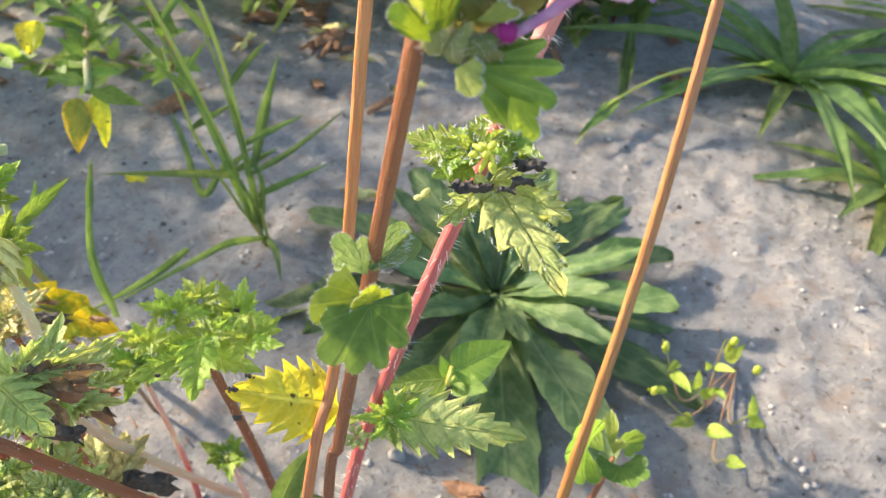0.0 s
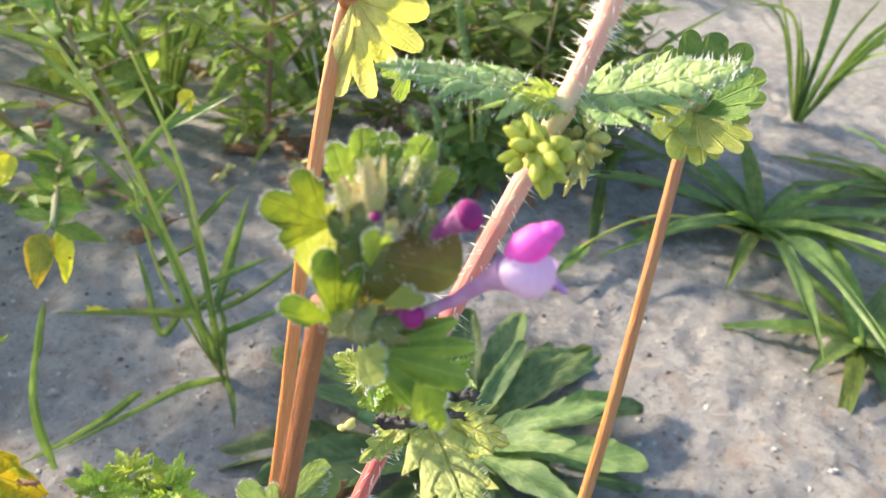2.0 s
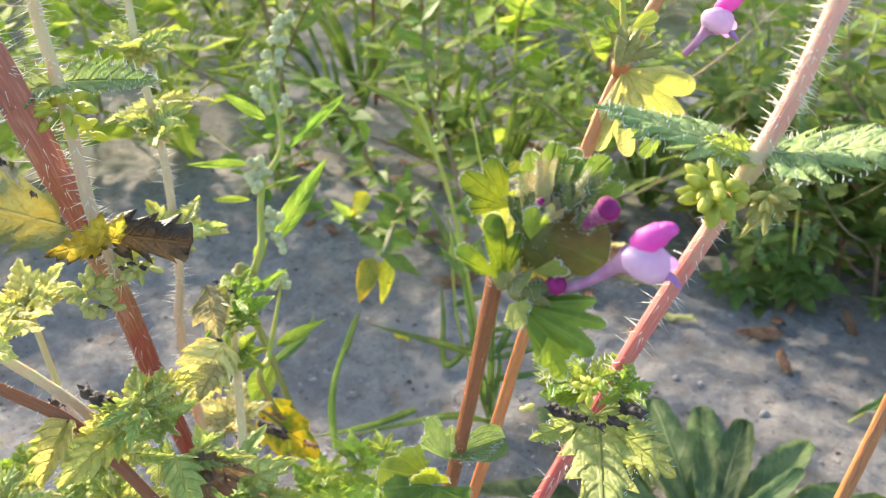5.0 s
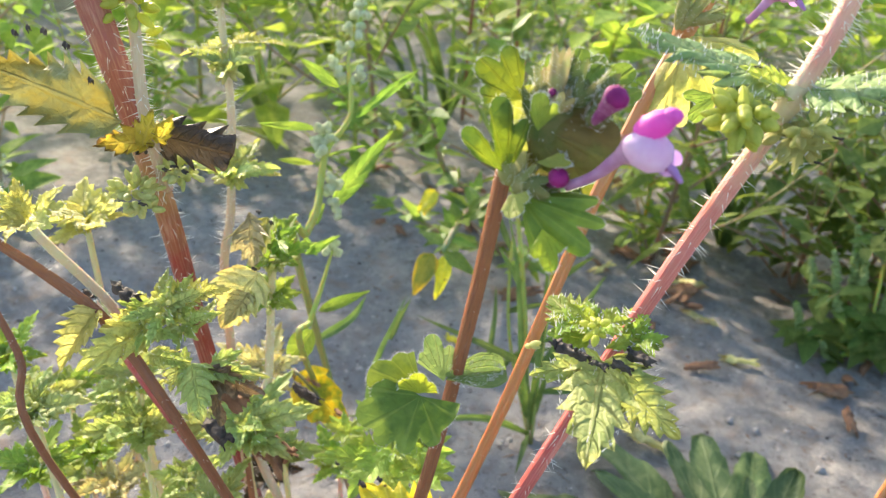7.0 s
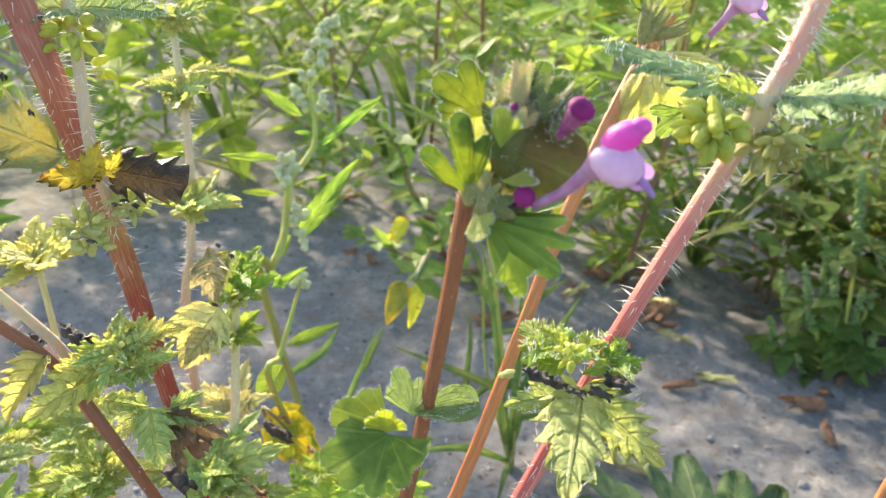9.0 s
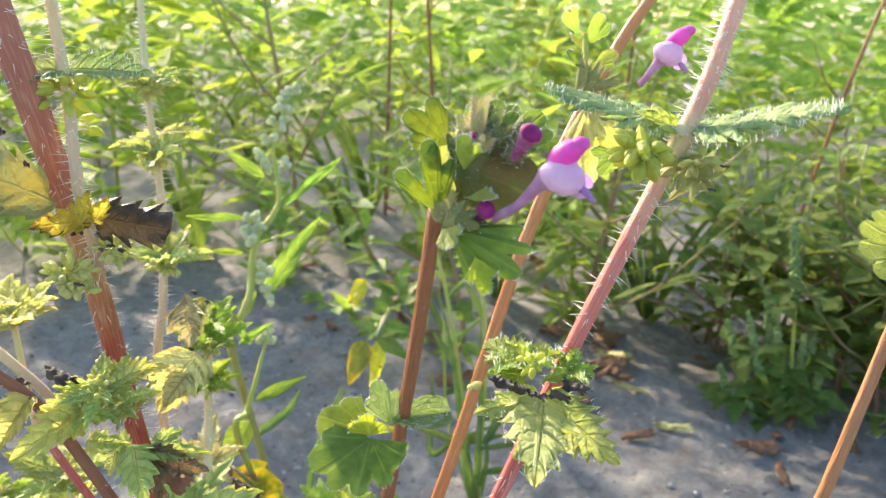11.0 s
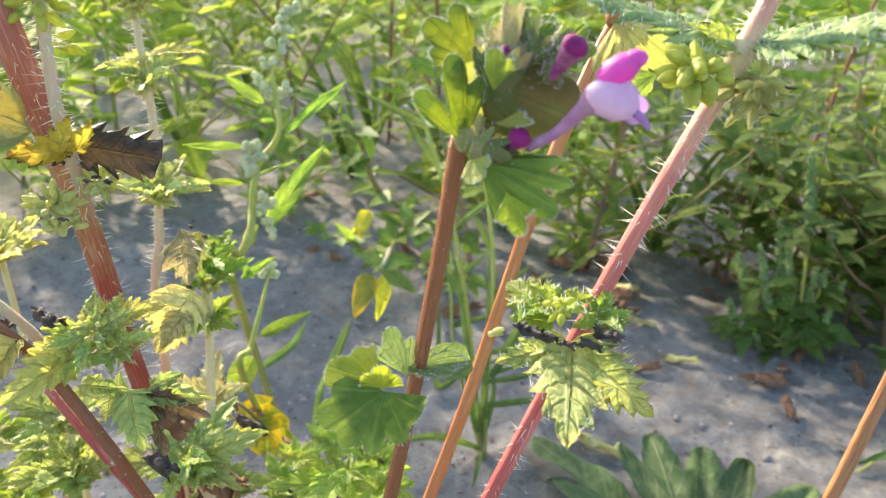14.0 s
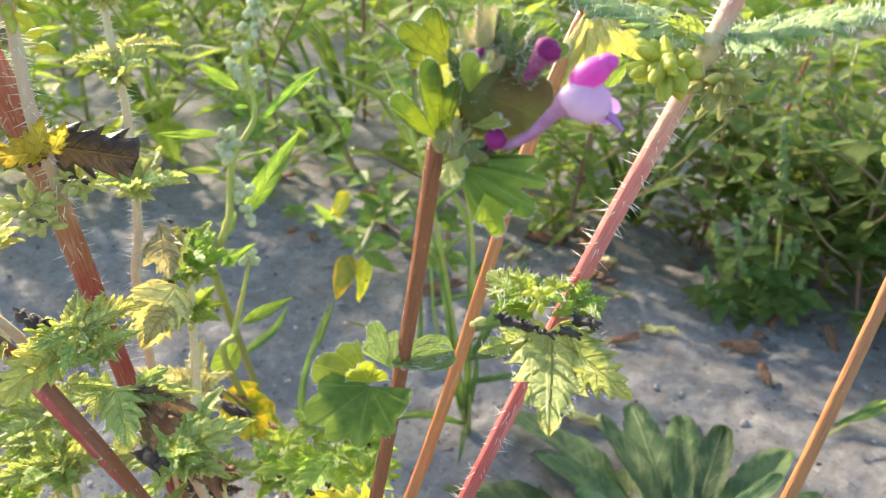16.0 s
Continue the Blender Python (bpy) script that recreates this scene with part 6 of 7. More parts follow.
def grass_culm(foot, pts, r, seed):
    """A tall jointed grass stalk with narrow blades."""
    rnd = random.Random(seed)
    plant = thing("grass_stalk", foot, "tall thin green grass stalk rising from the sand", "grass", "grass stalks")
    line = [Vector(p) for p in pts]
    s = Shape()
    tube(s, [foot] + line, [r] * len(line) + [r * 0.5], 8)
    part("culm", s, M_STEM_GREEN, plant)
    way = spline([foot] + line, 8)
    for k in range(6, len(way) - 2, 5):
        side = Vector((rnd.choice((-1, 1)) * rnd.uniform(0.5, 1), rnd.uniform(-0.4, 0.4), rnd.uniform(0.3, 1.0))).normalized()
        L = rnd.uniform(0.025, 0.05)
        s = Shape()
        leaf(s, way[k], way[k] + side * L, (0.2, -0.7, 0.6), 0.0040, strap, fold=0.4, droop=rnd.uniform(0.05, 0.3), rows=10, nv=2)
        part("blade", s, M_GRASS, plant)


grass_culm(on_soil(-0.111, 0.330), [(-0.1264, 0.3350, 0.0656), (-0.1451, 0.3380, 0.1312), (-0.1653, 0.3400, 0.1760), (-0.1830, 0.3450, 0.1994)], 0.0012, 235)
grass_culm(on_soil(-0.109, 0.331), [(-0.1129, 0.3330, 0.0464), (-0.1169, 0.3370, 0.1002), (-0.1242, 0.3400, 0.1384), (-0.1403, 0.3450, 0.1844)], 0.0011, 236)
grass_culm(on_soil(-0.112, 0.333), [(-0.1393, 0.3400, 0.0529), (-0.1491, 0.3450, 0.0916), (-0.1538, 0.3500, 0.1115)], 0.0009, 237)
g1 = on_soil(-0.108, 0.324)
grass_tuft("grass_tuft", g1, (
    ([g1 + Vector((0, 0, 0.012)), (-0.1122, 0.2877, 0.0390), (-0.1217, 0.2618, 0.0486), (-0.1474, 0.2319, 0.0478)], 0.0040),
    ([(-0.1313, 0.2802, 0.0398), (-0.1354, 0.2488, 0.0503), (-0.1492, 0.2155, 0.0596)], 0.0040),
    ([g1 + Vector((0, 0, 0.012)), (-0.0878, 0.2834, 0.0399), (-0.0812, 0.2662, 0.0357)], 0.0040),
    ([(-0.1398, 0.2224, 0.0517), (-0.1476, 0.2326, 0.0780), (-0.1467, 0.2518, 0.1132)], 0.0040)), "low arching grass blades over the sand", 232)
g2 = on_soil(-0.010, 0.169)
grass_tuft("grass_tuft", g2, (([(-0.0383, 0.1230, 0.0912), (-0.0337, 0.1268, 0.1025), (-0.0277, 0.1300, 0.1129)], 0.0080), ([g2, (-0.0305, 0.1280, 0.0886), (-0.0285, 0.1311, 0.0993)], 0.004)), "short green grass blade behind the stems", 233)
g3 = on_soil(-0.160, 0.323)
grass_tuft("grass_tuft", g3, (([(-0.1547, 0.2509, 0.0845), (-0.1543, 0.2568, 0.0946), (-0.1532, 0.2632, 0.1047)], 0.0035), ([(-0.1846, 0.2292, 0.0789), (-0.1742, 0.2424, 0.0909), (-0.1719, 0.2502, 0.1023)], 0.005)), "single grass shoot standing in the sand", 234)


def broad_seedling():
    foot = on_soil(0.011, 0.258)
    plant = thing("broadleaf_seedling", foot, "seedling with broad smooth green leaves", "weed")
    s = Shape()
    tube(s, [foot, (0.0064, 0.1829, 0.0764), (0.0071, 0.1819, 0.0872)], [0.0012, 0.001, 0.0008], 8)
    part("stem", s, M_STEM_GREEN, plant)
    for a, b, w, f in (((0.0073, 0.1814, 0.0848), (0.0272, 0.1904, 0.0933), .0150, (0, -0.6, 0.8)), ((0.0064, 0.1813, 0.0815), (-0.0140, 0.1761, 0.0824), .0110, (0, -0.4, 0.9)), ((0.0064, 0.1816, 0.0819), (0.0029, 0.1842, 0.0900), .0050, (0, -0.8, 0.5)), ((0.0075, 0.1807, 0.0808), (0.0194, 0.1741, 0.0863), .010, (0, -0.5, 0.9))):
        s = Shape()
        leaf(s, a, b, f, w, ovate, fold=0.2, droop=0.08, quilt=0.03, ribs=4)
        part("leaf", s, M_GOOSE, plant)


broad_seedling()


def seed_goosefoot():
    """Goosefoot with knobbly seed clusters up a bending stem, and a second lower shoot."""
    rnd = random.Random(241)
    foot = on_soil(-0.170, 0.245)
    plant = thing("goosefoot", foot, "goosefoot with knobbly grey-green seed spikes and narrow leaves", "goosefoot")
    for line, r in (([foot, (-0.1311, 0.1708, 0.1663), (-0.1310, 0.1750, 0.1736), (-0.1313, 0.1800, 0.1807), (-0.1359, 0.1856, 0.1866), (-0.1385, 0.1891, 0.1938), (-0.1401, 0.1931, 0.2002), (-0.1392, 0.1979, 0.2048), (-0.1392, 0.2024, 0.2100), (-0.1419, 0.2055, 0.2160), (-0.1462, 0.2082, 0.2237), (-0.1495, 0.2107, 0.2294), (-0.1537, 0.2200, 0.2410), (-0.1556, 0.2267, 0.2487)], 0.0014),
                    ([foot, (-0.1243, 0.1684, 0.1291), (-0.1265, 0.1736, 0.1397), (-0.1290, 0.1804, 0.1487), (-0.1311, 0.1854, 0.1554), (-0.1332, 0.1904, 0.1622)], 0.0012)):
        s = Shape()
        n = len(line) - 1
        tube(s, line, [r * (1.1 - 0.75 * (k / n) ** 1.5) for k in range(n + 1)], 10)
        part("stem", s, M_STEM_GREEN, plant, "smooth yellow-green stem")
    # separate mealy clusters sitting close to the stem, a few knobs each
    for c in ((-0.1576, 0.2256, 0.2490), (-0.1547, 0.2277, 0.2499), (-0.1568, 0.2235, 0.2457), (-0.1560, 0.2202, 0.2421), (-0.1532, 0.2223, 0.2431), (-0.1528, 0.2187, 0.2395), (-0.1550, 0.2154, 0.2378), (-0.1509, 0.2161, 0.2360), (-0.1541, 0.2112, 0.2317), (-0.1503, 0.2125, 0.2321),
              (-0.1542, 0.2067, 0.2266), (-0.1506, 0.2067, 0.2240), (-0.1478, 0.2063, 0.2215), (-0.1426, 0.2087, 0.2224), (-0.1421, 0.2100, 0.2249), (-0.1442, 0.1924, 0.2054), (-0.1422, 0.1942, 0.2067), (-0.1431, 0.1904, 0.2017), (-0.1409, 0.1922, 0.2026), (-0.1397, 0.1945, 0.2032), (-0.1407, 0.1897, 0.1989),
              (-0.1350, 0.1901, 0.1905), (-0.1327, 0.1907, 0.1882), (-0.1329, 0.1874, 0.1864), (-0.1304, 0.1877, 0.1830), (-0.1285, 0.1874, 0.1792), (-0.1336, 0.1909, 0.1642), (-0.1347, 0.1890, 0.1611), (-0.1317, 0.1910, 0.1613), (-0.1349, 0.1712, 0.1738), (-0.1333, 0.1712, 0.1710)):
        for _ in range(5):
            s = Shape()
            d = Vector((rnd.gauss(0, 1), rnd.gauss(0, 1), rnd.gauss(0, 1))).normalized()
            k = rnd.uniform(0.0011, 0.0017)
            blob(s, Vector(c) + d * 0.0014, d, k, k)
            part("seed_knob", s, M_SEED, plant)
    for a, b, w in (((-0.1438, 0.2008, 0.2201), (-0.1574, 0.1931, 0.2293), .0046), ((-0.1359, 0.2023, 0.2107), (-0.1204, 0.2172, 0.2301), .0042), ((-0.1349, 0.1903, 0.1778), (-0.1229, 0.2071, 0.2079), .0084), ((-0.1467, 0.1932, 0.2052), (-0.1635, 0.1799, 0.2052), .0034), ((-0.1445, 0.1900, 0.1930), (-0.1548, 0.1810, 0.1935), .0028), ((-0.1399, 0.2012, 0.2147), (-0.1434, 0.1966, 0.2149), .0017),
                    ((-0.1290, 0.1771, 0.1337), (-0.1323, 0.1672, 0.1198), .0109), ((-0.1292, 0.1797, 0.1407), (-0.1139, 0.1913, 0.1516), .0050), ((-0.1405, 0.1939, 0.1966), (-0.1286, 0.2012, 0.2023), .0019), ((-0.1395, 0.1849, 0.1714), (-0.1361, 0.1880, 0.1804), .0054), ((-0.1347, 0.1838, 0.1606), (-0.1406, 0.1808, 0.1691), .0029), ((-0.1385, 0.1813, 0.1604), (-0.1285, 0.1889, 0.1698), .0038)):
        s = Shape()
        leaf(s, a, b, (0.40, -0.75, 0.50), w, lance, fold=0.3, droop=0.05, wave=0.05, seed=w * 300)
        part("leaf", s, M_GOOSE, plant)


seed_goosefoot()


def yellow_leaf_weed():
    """The sprawling weed whose lowest leaves have turned yellow."""
    rnd = random.Random(251)
    foot = on_soil(-0.338, 0.557)
    plant = thing("goosefoot", foot, "sprawling goosefoot with green leaves and a few yellow ones", "goosefoot")
    runs = ([foot, (-0.2429, 0.4508, 0.0774), (-0.2259, 0.3751, 0.1252), (-0.2344, 0.3635, 0.1604), (-0.2494, 0.3436, 0.1869)],
            [foot, (-0.2167, 0.4749, 0.0248), (-0.2191, 0.4693, 0.0895), (-0.2408, 0.4650, 0.1483), (-0.2492, 0.4648, 0.2032)],
            [(-0.2691, 0.5316, 0.0082), (-0.2565, 0.4406, 0.0413), (-0.2768, 0.4220, 0.0558), (-0.3199, 0.4217, 0.0586)],
            [(-0.2429, 0.4508, 0.0774), (-0.2100, 0.3800, 0.1000), (-0.1860, 0.3270, 0.0975)])
    for pts in runs:
        s = Shape()
        tube(s, pts, [0.0024, 0.0022, 0.0018, 0.0014, 0.0008][:len(pts)], 8)
        part("stem", s, M_STEM_WOOD, plant)
        line = spline(pts, 8)
        for k in range(4, len(line), 1):
            for _ in range(2):
                d = Vector((rnd.gauss(0, 1), rnd.gauss(0, 1) - 0.3, rnd.uniform(-0.3, 0.8))).normalized()
                L = rnd.uniform(0.010, 0.026)
                s = Shape()
                leaf(s, line[k], line[k] + d * L, (0, -0.4, 1), L * rnd.uniform(0.35, 0.6), rhomb, fold=0.2, droop=0.15, rows=8, nv=2)
                part("leaf", s, M_GOOSE if rnd.random() < 0.8 else M_WEED_LIGHT, plant)
    for a, b, w, m in (((-0.1898, 0.3232, 0.0960), (-0.1915, 0.3092, 0.0719), .0150, M_TURNING), ((-0.1823, 0.3280, 0.0965), (-0.1797, 0.3164, 0.0718), .0105, M_NETTLE_YELLOW), ((-0.2781, 0.4290, 0.0809), (-0.2746, 0.4150, 0.0657), .0135, M_NETTLE_YELLOW), ((-0.2261, 0.3661, 0.1138), (-0.2273, 0.3516, 0.1017), .011, M_NETTLE_YELLOW),
                       ((-0.1866, 0.5005, 0.1023), (-0.1821, 0.4945, 0.0881), .012, M_NETTLE_YELLOW), ((-0.2184, 0.4647, 0.0024), (-0.2121, 0.4458, -0.0183), .009, M_YELLOWGREEN), ((-0.2351, 0.4339, 0.0509), (-0.2610, 0.4179, 0.0517), .012, M_GOOSE), ((-0.2515, 0.4551, 0.0589), (-0.2335, 0.4514, 0.0697), .014, M_GOOSE), ((-0.2475, 0.4303, 0.0479), (-0.2651, 0.4223, 0.0568), .012, M_WEED_DARK)):
        s = Shape()
        leaf(s, a, b, (0.1, -0.8, 0.5), w, ovate, fold=0.15, droop=0.05, wave=0.08, seed=w * 99)
        part("leaf", s, m, plant, "yellowing leaf" if m is not M_GOOSE else "")


yellow_leaf_weed()
s = Shape()
crumple(s, on_soil(-0.205, 0.375, 0.004), 0.0075, random.Random(9), 14, (0.8, 0.5, 0.6))
whole("dead_leaf", s, M_NETTLE_YELLOW, on_soil(-0.205, 0.375), "curled yellow dead leaf lying on the sand", "dead leaf", "dead leaves")


def spike_weed():
    """Upright dark weed with knobbly green flower spikes at the edge of the sand."""
    rnd = random.Random(261)
    foot = on_soil(0.016, 0.585)
    plant = thing("pigweed", foot, "bushy dark green weed with knobbly upright flower spikes", "weed")
    for top, low, r in (((-0.0102, 0.6100, 0.1511), (0.0034, 0.6000, 0.0925), .0038), ((-0.0239, 0.5750, 0.0833), (-0.0085, 0.5750, 0.0364), .0036), ((-0.0388, 0.5800, 0.0708), (-0.0283, 0.5800, 0.0454), .0032), ((-0.0061, 0.5900, 0.0821), (0.0051, 0.5850, 0.0312), .0036), ((-0.0364, 0.5700, 0.0366), (-0.0268, 0.5750, 0.0129), .0032), ((0.0150, 0.6000, 0.0681), (0.0170, 0.5900, 0.0273), .0034),
                        ((-0.0180, 0.6000, 0.0981), (-0.0059, 0.5900, 0.0542), .0034), ((0.0171, 0.6200, 0.0984), (0.0213, 0.6000, 0.0532), .0032), ((-0.0122, 0.5700, 0.0143), (-0.0029, 0.5750, -0.0022), .0030), ((0.0355, 0.6000, 0.0630), (0.0301, 0.5900, 0.0261), .0032)):
        top, low = Vector(top), Vector(low)
        s = Shape()
        tube(s, [foot, foot.lerp(low, 0.55) + Vector((0, 0, 0.006)), low, top], [0.0016, 0.0014, 0.0012, 0.0006], 7, steps=6)
        part("stem", s, M_STEM_GREEN, plant)
        n = int((top - low).length / 0.0042) + 2
        for k in range(n):
            q = low.lerp(top, k / n)
            fat = r * (1.0 - 0.55 * k / n)
            s = Shape()
            for _ in range(9):
                d = Vector((rnd.gauss(0, 1), rnd.gauss(0, 1), rnd.gauss(0, 0.6))).normalized()
                blob(s, q + d * fat * rnd.uniform(0.5, 1), d, 0.0019, 0.0016)
            part("flower_knot", s, M_SPIKE, plant)
        for k in range(9):
            d = Vector((rnd.gauss(0, 1), rnd.gauss(0, 1) - 0.4, rnd.uniform(-0.4, 0.5))).normalized()
            q, L = foot.lerp(low, rnd.uniform(0.35, 1.15)), rnd.uniform(0.016, 0.034)
            s = Shape()
            leaf(s, q, q + d * L, (0, -0.5, 1), L * 0.5, rhomb, fold=0.2, droop=0.2, wave=0.05, seed=k, rows=8, nv=2)
            part("leaf", s, M_WEED_DARK, plant)


spike_weed()


# ---- weeds behind ----
def bush_weed(height, leaves, leaf_len, mat, seed, label, form=rhomb, slim=0.45, branches=7, name="goosefoot", spikes=0, stem_mat=None, flop=0.5):
    """An upright branching weed: one stem, side branches, one mesh of foliage."""
    rnd = random.Random(seed)
    plant = thing(name, (0, 0, 0), label, "weed")
    lines = [[Vector((0, 0, -0.005)), Vector((rnd.uniform(-0.02, 0.02), 0, height * 0.5)), Vector((rnd.uniform(-0.04, 0.04), rnd.uniform(-0.04, 0.04), height))]]
    for k in range(branches):
        q = 0.06 + 0.75 * k / branches
        p = spline(lines[0], 8)[int(q * 15)]
        th = k * 2.4 + rnd.uniform(-0.5, 0.5)
        reach = height * (0.62 - 0.42 * q) * rnd.uniform(0.7, 1.2)
        d = Vector((math.cos(th), math.sin(th), 0))
        lines.append([p, p + d * reach * 0.5 + Vector((0, 0, reach * 0.35)), p + d * reach + Vector((0, 0, reach * rnd.uniform(flop, 1.1)))])
    f, sp = Shape(), Shape()
    for k, pts in enumerate(lines):
        r = 0.0024 if k == 0 else 0.0013
        s = Shape()
        tube(s, pts, [r, r * 0.8, r * 0.4], 6, steps=6)
        part("stem" if k == 0 else "branch", s, stem_mat or M_STEM_WOOD, plant)
    per = max(1, leaves // len(lines))
    for k, pts in enumerate(lines):
        line = spline(pts, 10)
        for _ in range(per * (2 if k == 0 else 1)):
            q = rnd.uniform(0.15, 1.0)
            p = line[int(q * (len(line) - 1))]
            th = rnd.uniform(0, 6.283)
            d = Vector((math.cos(th), math.sin(th), rnd.uniform(-0.5, 0.7))).normalized()
            L = leaf_len * rnd.uniform(0.5, 1.2) * (1.15 - 0.5 * q)
            leaf(f, p + d * L * 0.15, p + d * L * 1.15, (rnd.uniform(-0.4, 0.4), rnd.uniform(-0.6, 0.2), 1), L * slim * rnd.uniform(0.8, 1.2), form, fold=0.25, droop=rnd.uniform(0.0, 0.3), rows=6, nv=1)
        if spikes and k:
            for j in range(spikes):
                q = line[-1].lerp(line[len(line) // 2], rnd.random() ** 1.5)
                blob(sp, q + Vector((rnd.gauss(0, 1), rnd.gauss(0, 1), rnd.gauss(0, 1))) * 0.002, (0, 0, 1), 0.0019, 0.0016)
    tagged(part("foliage", f, mat, plant), kind="stuff")
    if spikes:
        tagged(part("seed_spray", sp, M_SEED, plant), kind="stuff")
    return plant


def scatter():
    rnd = random.Random(301)
    makers = (
        dict(height=0.24, leaves=80, leaf_len=0.044, slim=0.55, mat=M_WEED, seed=1, label="leafy green goosefoot growing on the sand", spikes=8),
        dict(height=0.32, leaves=95, leaf_len=0.052, slim=0.55, mat=M_WEED_LIGHT, seed=2, stem_mat=M_STEM_GREEN, label="tall bright green goosefoot in the sun", spikes=10),
        dict(height=0.20, leaves=110, leaf_len=0.034, mat=M_WEED_DARK, seed=3, label="dark green bushy weed with toothed leaves", slim=0.62, branches=10, flop=0.3),
        dict(height=0.28, leaves=90, leaf_len=0.050, mat=M_WEED, seed=4, label="weed with long narrow green leaves", form=lance, slim=0.22, name="tall_weed"),
        dict(height=0.38, leaves=100, leaf_len=0.056, slim=0.5, mat=M_WEED_LIGHT, seed=5, stem_mat=M_STEM_GREEN, label="tall sunlit weed with bright leaves", spikes=14, name="tall_weed"),
        dict(height=0.15, leaves=120, leaf_len=0.028, mat=M_WEED, seed=6, stem_mat=M_STEM_GREEN, label="low sprawling green weed", branches=11, flop=0.1, name="low_weed"))
    kinds = [bush_weed(**m) for m in makers]
    spots = []
    # fixed places round the sand
    fixed = [(3, -0.17, 0.62, 0.95), (0, -0.33, 0.63, 1.0), (2, -0.06, 0.68, 0.95), (5, 0.02, 0.70, 1.0), (0, 0.09, 0.78, 1.0),
             (5, -0.46, 0.53, 0.9), (1, -0.62, 0.56, 1.25), (5, -0.66, 0.42, 1.0), (3, -0.52, 0.62, 1.3), (1, -0.75, 0.42, 1.0),
             (5, -0.2, 0.66, 1.0), (1, -0.30, 0.74, 1.0), (0, -0.22, 0.80, 1.1), (2, 0.08, 0.68, 0.8), (2, 0.02, 0.76, 0.95),
             (2, 0.075, 0.625, 0.85), (2, 0.045, 0.655, 0.95), (2, -0.015, 0.650, 0.85), (2, 0.115, 0.650, 0.85), (2, 0.015, 0.700, 1.0), (2, -0.075, 0.700, 0.9), (2, 0.10, 0.72, 1.0)]
    spots.extend(fixed)
    tries = 0
    while len(spots) < 250 and tries < 9000:
        tries += 1
        r = 0.66 + 3.2 * rnd.random() ** 1.1
        # the arc runs past the view: unseen western weeds, added to shade the sand
        a = radians(rnd.uniform(-42, 125))
        x, y = -r * math.sin(a), r * math.cos(a)
        if x > 0.14 and (r < 1.7 or rnd.random() < 0.5):
            continue
        if any((x - q[1]) ** 2 + (y - q[2]) ** 2 < (0.135 + 0.045 * r) ** 2 for q in spots):
            continue
        k = rnd.choice((0, 0, 1, 1, 2, 3, 4, 5, 5))
        # western weeds are enlarged so that their shadows reach the sand
        spots.append((k, x, y, rnd.uniform(0.75, 1.15) * (1.15 if x < -0.35 else 1.0)))
    used = set()
    for k, x, y, size in spots:
        m = Matrix.LocRotScale(on_soil(x, y), Euler((rnd.uniform(-0.12, 0.12), rnd.uniform(-0.12, 0.12), rnd.uniform(0, 6.28))), (size,) * 3)
        if k in used:
            o = copy_thing(kinds[k], pose(0, 0, 0))
            o.matrix_basis = m
        else:
            used.add(k)
            kinds[k].matrix_basis = m
    # far belt of the same weeds
    s = Shape()
    for _ in range(24000):
        r = 1.7 + 11.0 * rnd.random() ** 1.8
        a = radians(rnd.uniform(-60, 125))
        h = rnd.random() ** 0.8 * (0.27 + 0.095 * r)
        p = Vector((-r * math.sin(a), r * math.cos(a), h))
        th = rnd.uniform(0, 6.283)
        d = Vector((math.cos(th), math.sin(th), rnd.uniform(-0.2, 0.8))).normalized()
        L = rnd.uniform(0.05, 0.10) * (0.7 + 0.16 * r)
        leaf(s, p, p + d * L, (0, -0.5, 1), L * 0.45, rhomb, rows=3, nv=1)
    whole("far_weeds", s, M_WEED, (0, 0, 0), "distant belt of sunlit green weeds", "weeds", kind="stuff")


scatter()


def grass_clumps():
    rnd = random.Random(311)
    spots = [(-0.36, 0.70), (-0.28, 0.66), (-0.48, 0.66), (-0.14, 0.72), (-0.7, 0.6), (-0.05, 0.80), (-0.6, 0.85), (-0.33, 0.95), (0.12, 0.70), (0.35, 0.8), (-0.9, 0.9), (-0.1, 1.1)]
    for x, y in spots:
        foot = on_soil(x, y)
        blades = []
        for _ in range(16):
            th, L = rnd.uniform(0, 6.283), rnd.uniform(0.10, 0.24)
            d = Vector((math.cos(th), math.sin(th), 0))
            blades.append(([foot + d * 0.004, foot + d * L * 0.25 + Vector((0, 0, L * 0.5)), foot + d * L * 0.6 + Vector((0, 0, L * rnd.uniform(0.5, 0.95)))], rnd.uniform(0.004, 0.007)))
        grass_tuft("grass_tuft", foot, blades, "clump of green grass among the weeds", 0)


grass_clumps()


def dry_stalk(pts, r, twigs, seed):
    rnd = random.Random(seed)
    plant = thing("dry_stalk", pts[0], "bare brown stalk rising among the weeds", "dry stalk", "dry stalks")
    s = Shape()
    tube(s, pts, [r, r * 0.9, r * 0.7], 8)
    part("stem", s, M_STEM_BROWN, plant)
    line = spline(pts, 8)
    for k in range(twigs):
        p = line[4 + k * 3 % 12]
        d = Vector((rnd.uniform(-1, 1), rnd.uniform(-1, 1), 0.9)).normalized()
        s = Shape()
        tube(s, [p, p + d * 0.03, p + d * 0.06 + Vector((0, 0, 0.02))], [r * 0.5, r * 0.4, r * 0.2], 6)
        part("twig", s, M_STEM_BROWN, plant)
        for j in range(3):
            s = Shape()
            q = p + d * (0.02 + 0.015 * j)
            e = Vector((rnd.uniform(-1, 1), rnd.uniform(-1, 1), 0.4)).normalized()
            leaf(s, q, q + e * 0.022, (0.2, -0.5, 0.9), 0.008, lance, rows=6, nv=2)
            part("leaf", s, M_WEED_LIGHT, plant)


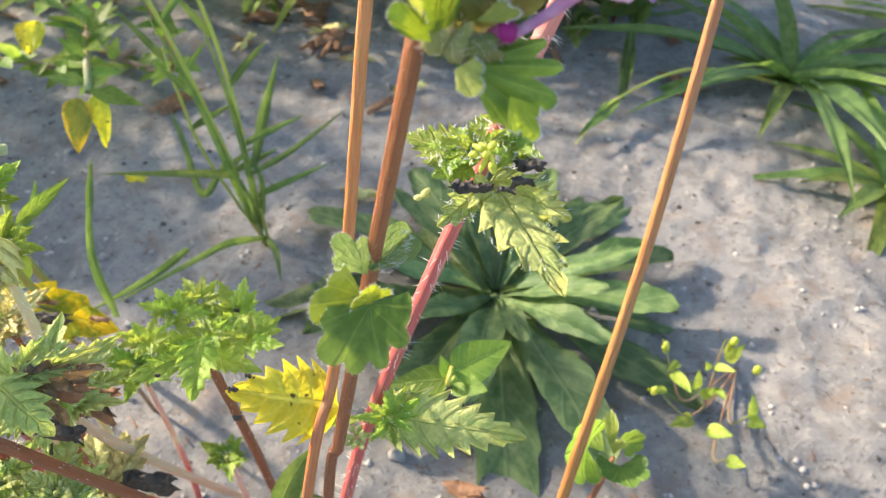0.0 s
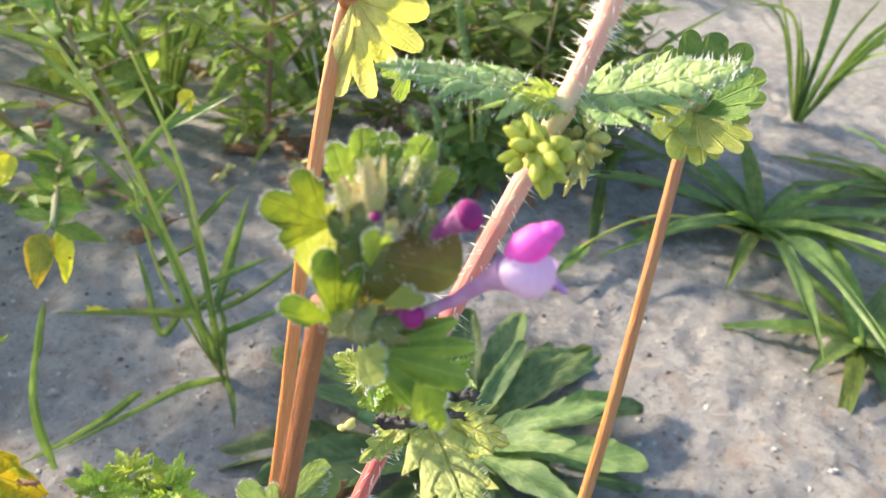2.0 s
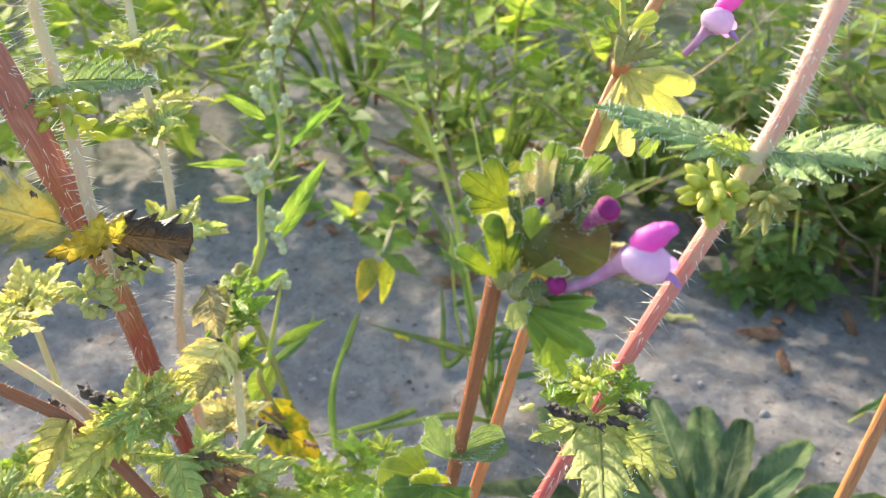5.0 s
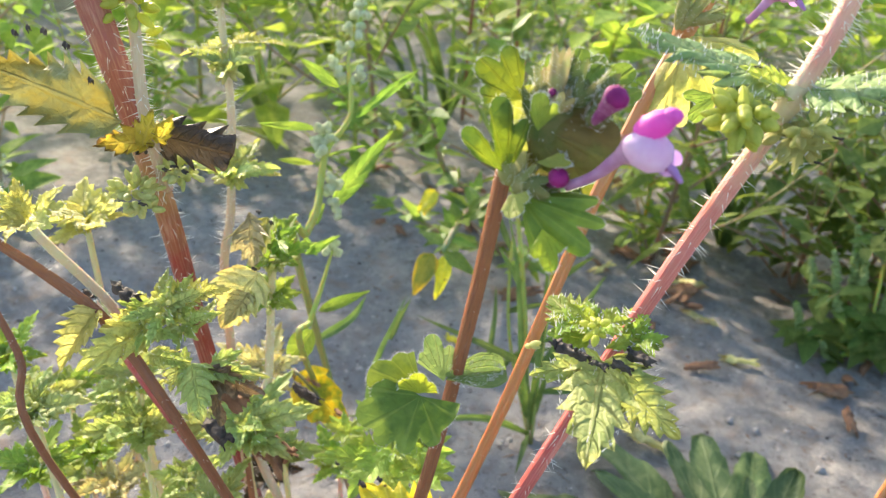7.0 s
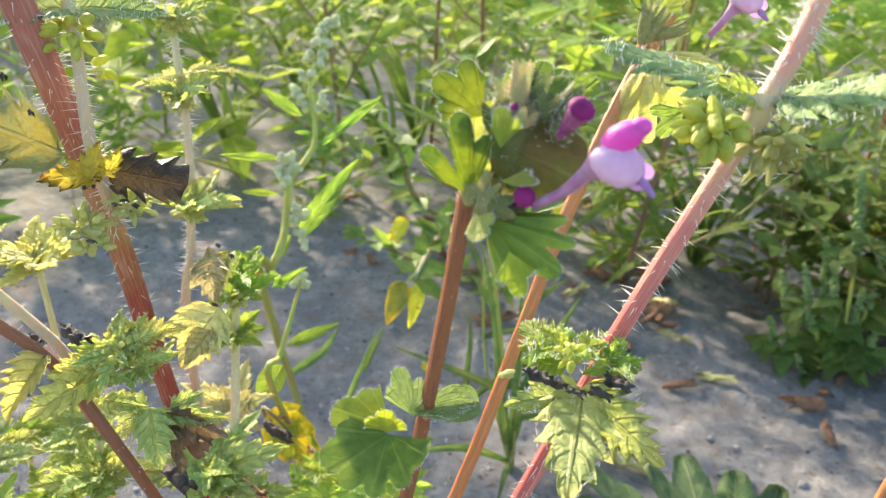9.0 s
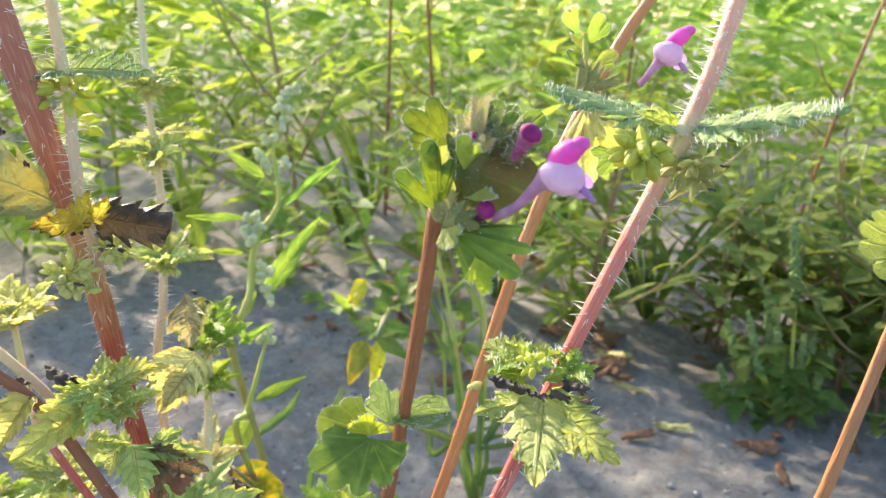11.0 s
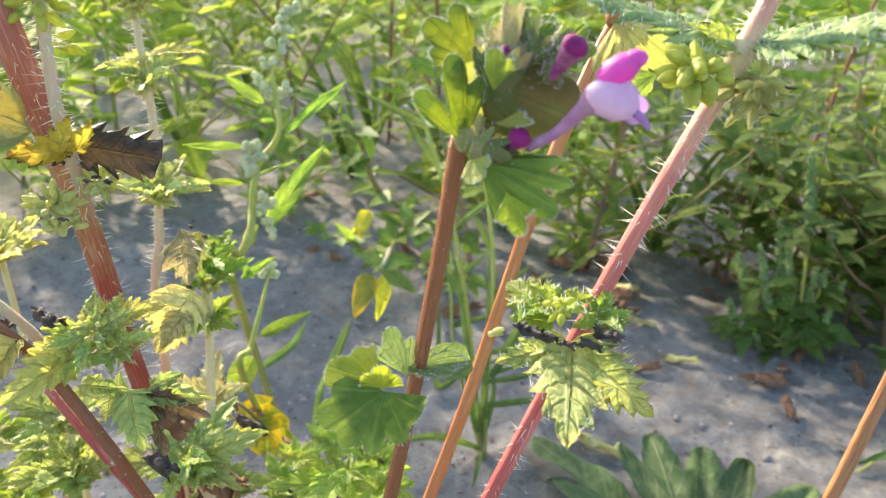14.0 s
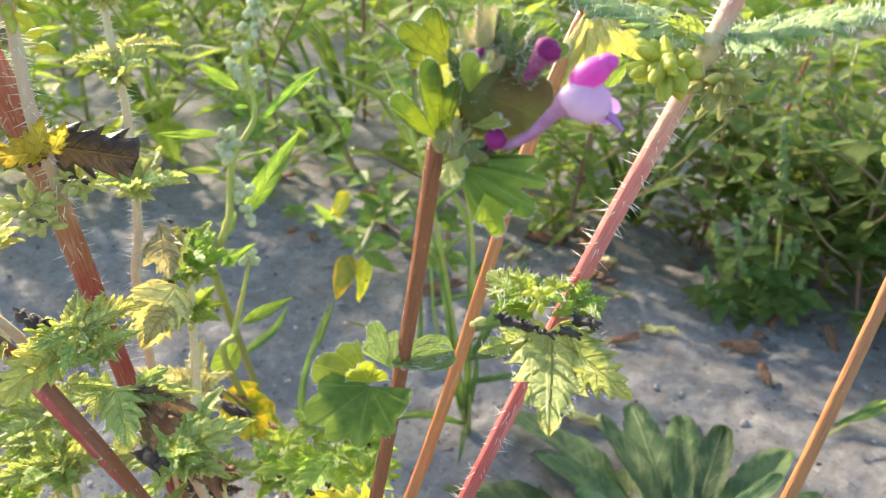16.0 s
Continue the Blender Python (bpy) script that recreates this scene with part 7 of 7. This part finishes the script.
for seed, (x, y, tx, ty, h) in enumerate(((-0.56, 0.83, -0.01, 0.0, 0.55), (-0.30, 1.02, 0.01, 0.0, 0.6), (-0.05, 0.90, 0.08, 0.02, 0.5), (-0.40, 0.72, -0.05, 0.0, 0.42))):
    b = on_soil(x, y)
    dry_stalk([b, b + Vector((tx * 0.4, ty, h * 0.5)), b + Vector((tx, ty, h))], 0.0022, 4, 500 + seed)


# ---- litter ----
def litter():
    rnd = random.Random(401)
    protos = []
    for k in range(4):
        s = Shape()
        crumple(s, (0, 0, 0.004), 0.009 + 0.002 * k, rnd, 12, (1, 0.7, 0.45))
        protos.append(whole("dead_leaf", s, M_DEAD if k != 2 else M_WILT, (0, 0, 0), "curled brown dead leaf lying on the sand", "dead leaf", "dead leaves"))
    spots = [Vector((0.027, 0.490, 0.0)), Vector((-0.067, 0.485, 0.0)), Vector((-0.050, 0.513, 0.0)), Vector((0.007, 0.521, 0.0)), Vector((-0.375, 0.472, 0.0)), Vector((-0.347, 0.471, 0.0)), Vector((-0.095, 0.542, 0.0)), Vector((-0.125, 0.576, 0.0)), Vector((-0.192, 0.561, 0.0)), Vector((-0.187, 0.609, 0.0)), Vector((-0.124, 0.590, 0.0)), Vector((-0.144, 0.620, 0.0)), Vector((0.152, 0.554, 0.0)), Vector((0.062, 0.575, 0.0)), Vector((0.059, 0.250, 0.0)), Vector((-0.209, 0.463, 0.0)), Vector((0.016, 0.186, 0.0)), Vector((-0.030, 0.266, 0.0)),
             Vector((0.062, 0.252, 0.0)), Vector((0.057, 0.257, 0.0)), Vector((0.024, 0.180, 0.0)), Vector((-0.181, 0.608, 0.0)), Vector((-0.189, 0.559, 0.0)), Vector((-0.133, 0.597, 0.0)), Vector((-0.166, 0.648, 0.0)), Vector((-0.116, 0.568, 0.0)), Vector((-0.061, 0.380, 0.0))]
    for _ in range(46):
        spots.append(Vector((rnd.uniform(-0.75, 0.2), rnd.uniform(0.5, 0.9), 0)))
    for i, q in enumerate(spots):
        m = Matrix.LocRotScale(on_soil(q[0], q[1], 0.001), Euler((rnd.uniform(-0.4, 0.4), rnd.uniform(-0.4, 0.4), rnd.uniform(0, 6.28))), (rnd.uniform(0.8, 1.4) if i < 27 else rnd.uniform(0.55, 1.1),) * 3)
        if i < 4:
            protos[i].matrix_basis = m
        else:
            o = copy_thing(protos[i % 4], pose(0, 0, 0))
            o.matrix_basis = m


litter()


def debris():
    """Bits of straw and rotted stalk strewn over the soil."""
    rnd = random.Random(411)
    s = Shape()
    for _ in range(700):
        p = on_soil(rnd.uniform(-0.5, 0.42), rnd.uniform(0.14, 0.75), 0.0006)
        th = rnd.uniform(0, 6.283)
        cone(s, p, Vector((math.cos(th), math.sin(th), rnd.uniform(-0.05, 0.15))).normalized(), rnd.uniform(0.002, 0.011), rnd.uniform(0.0002, 0.0006))
    whole("plant_debris", s, M_DEAD, (0, 0, 0), "bits of brown straw strewn over the sand", "debris", kind="stuff")


debris()
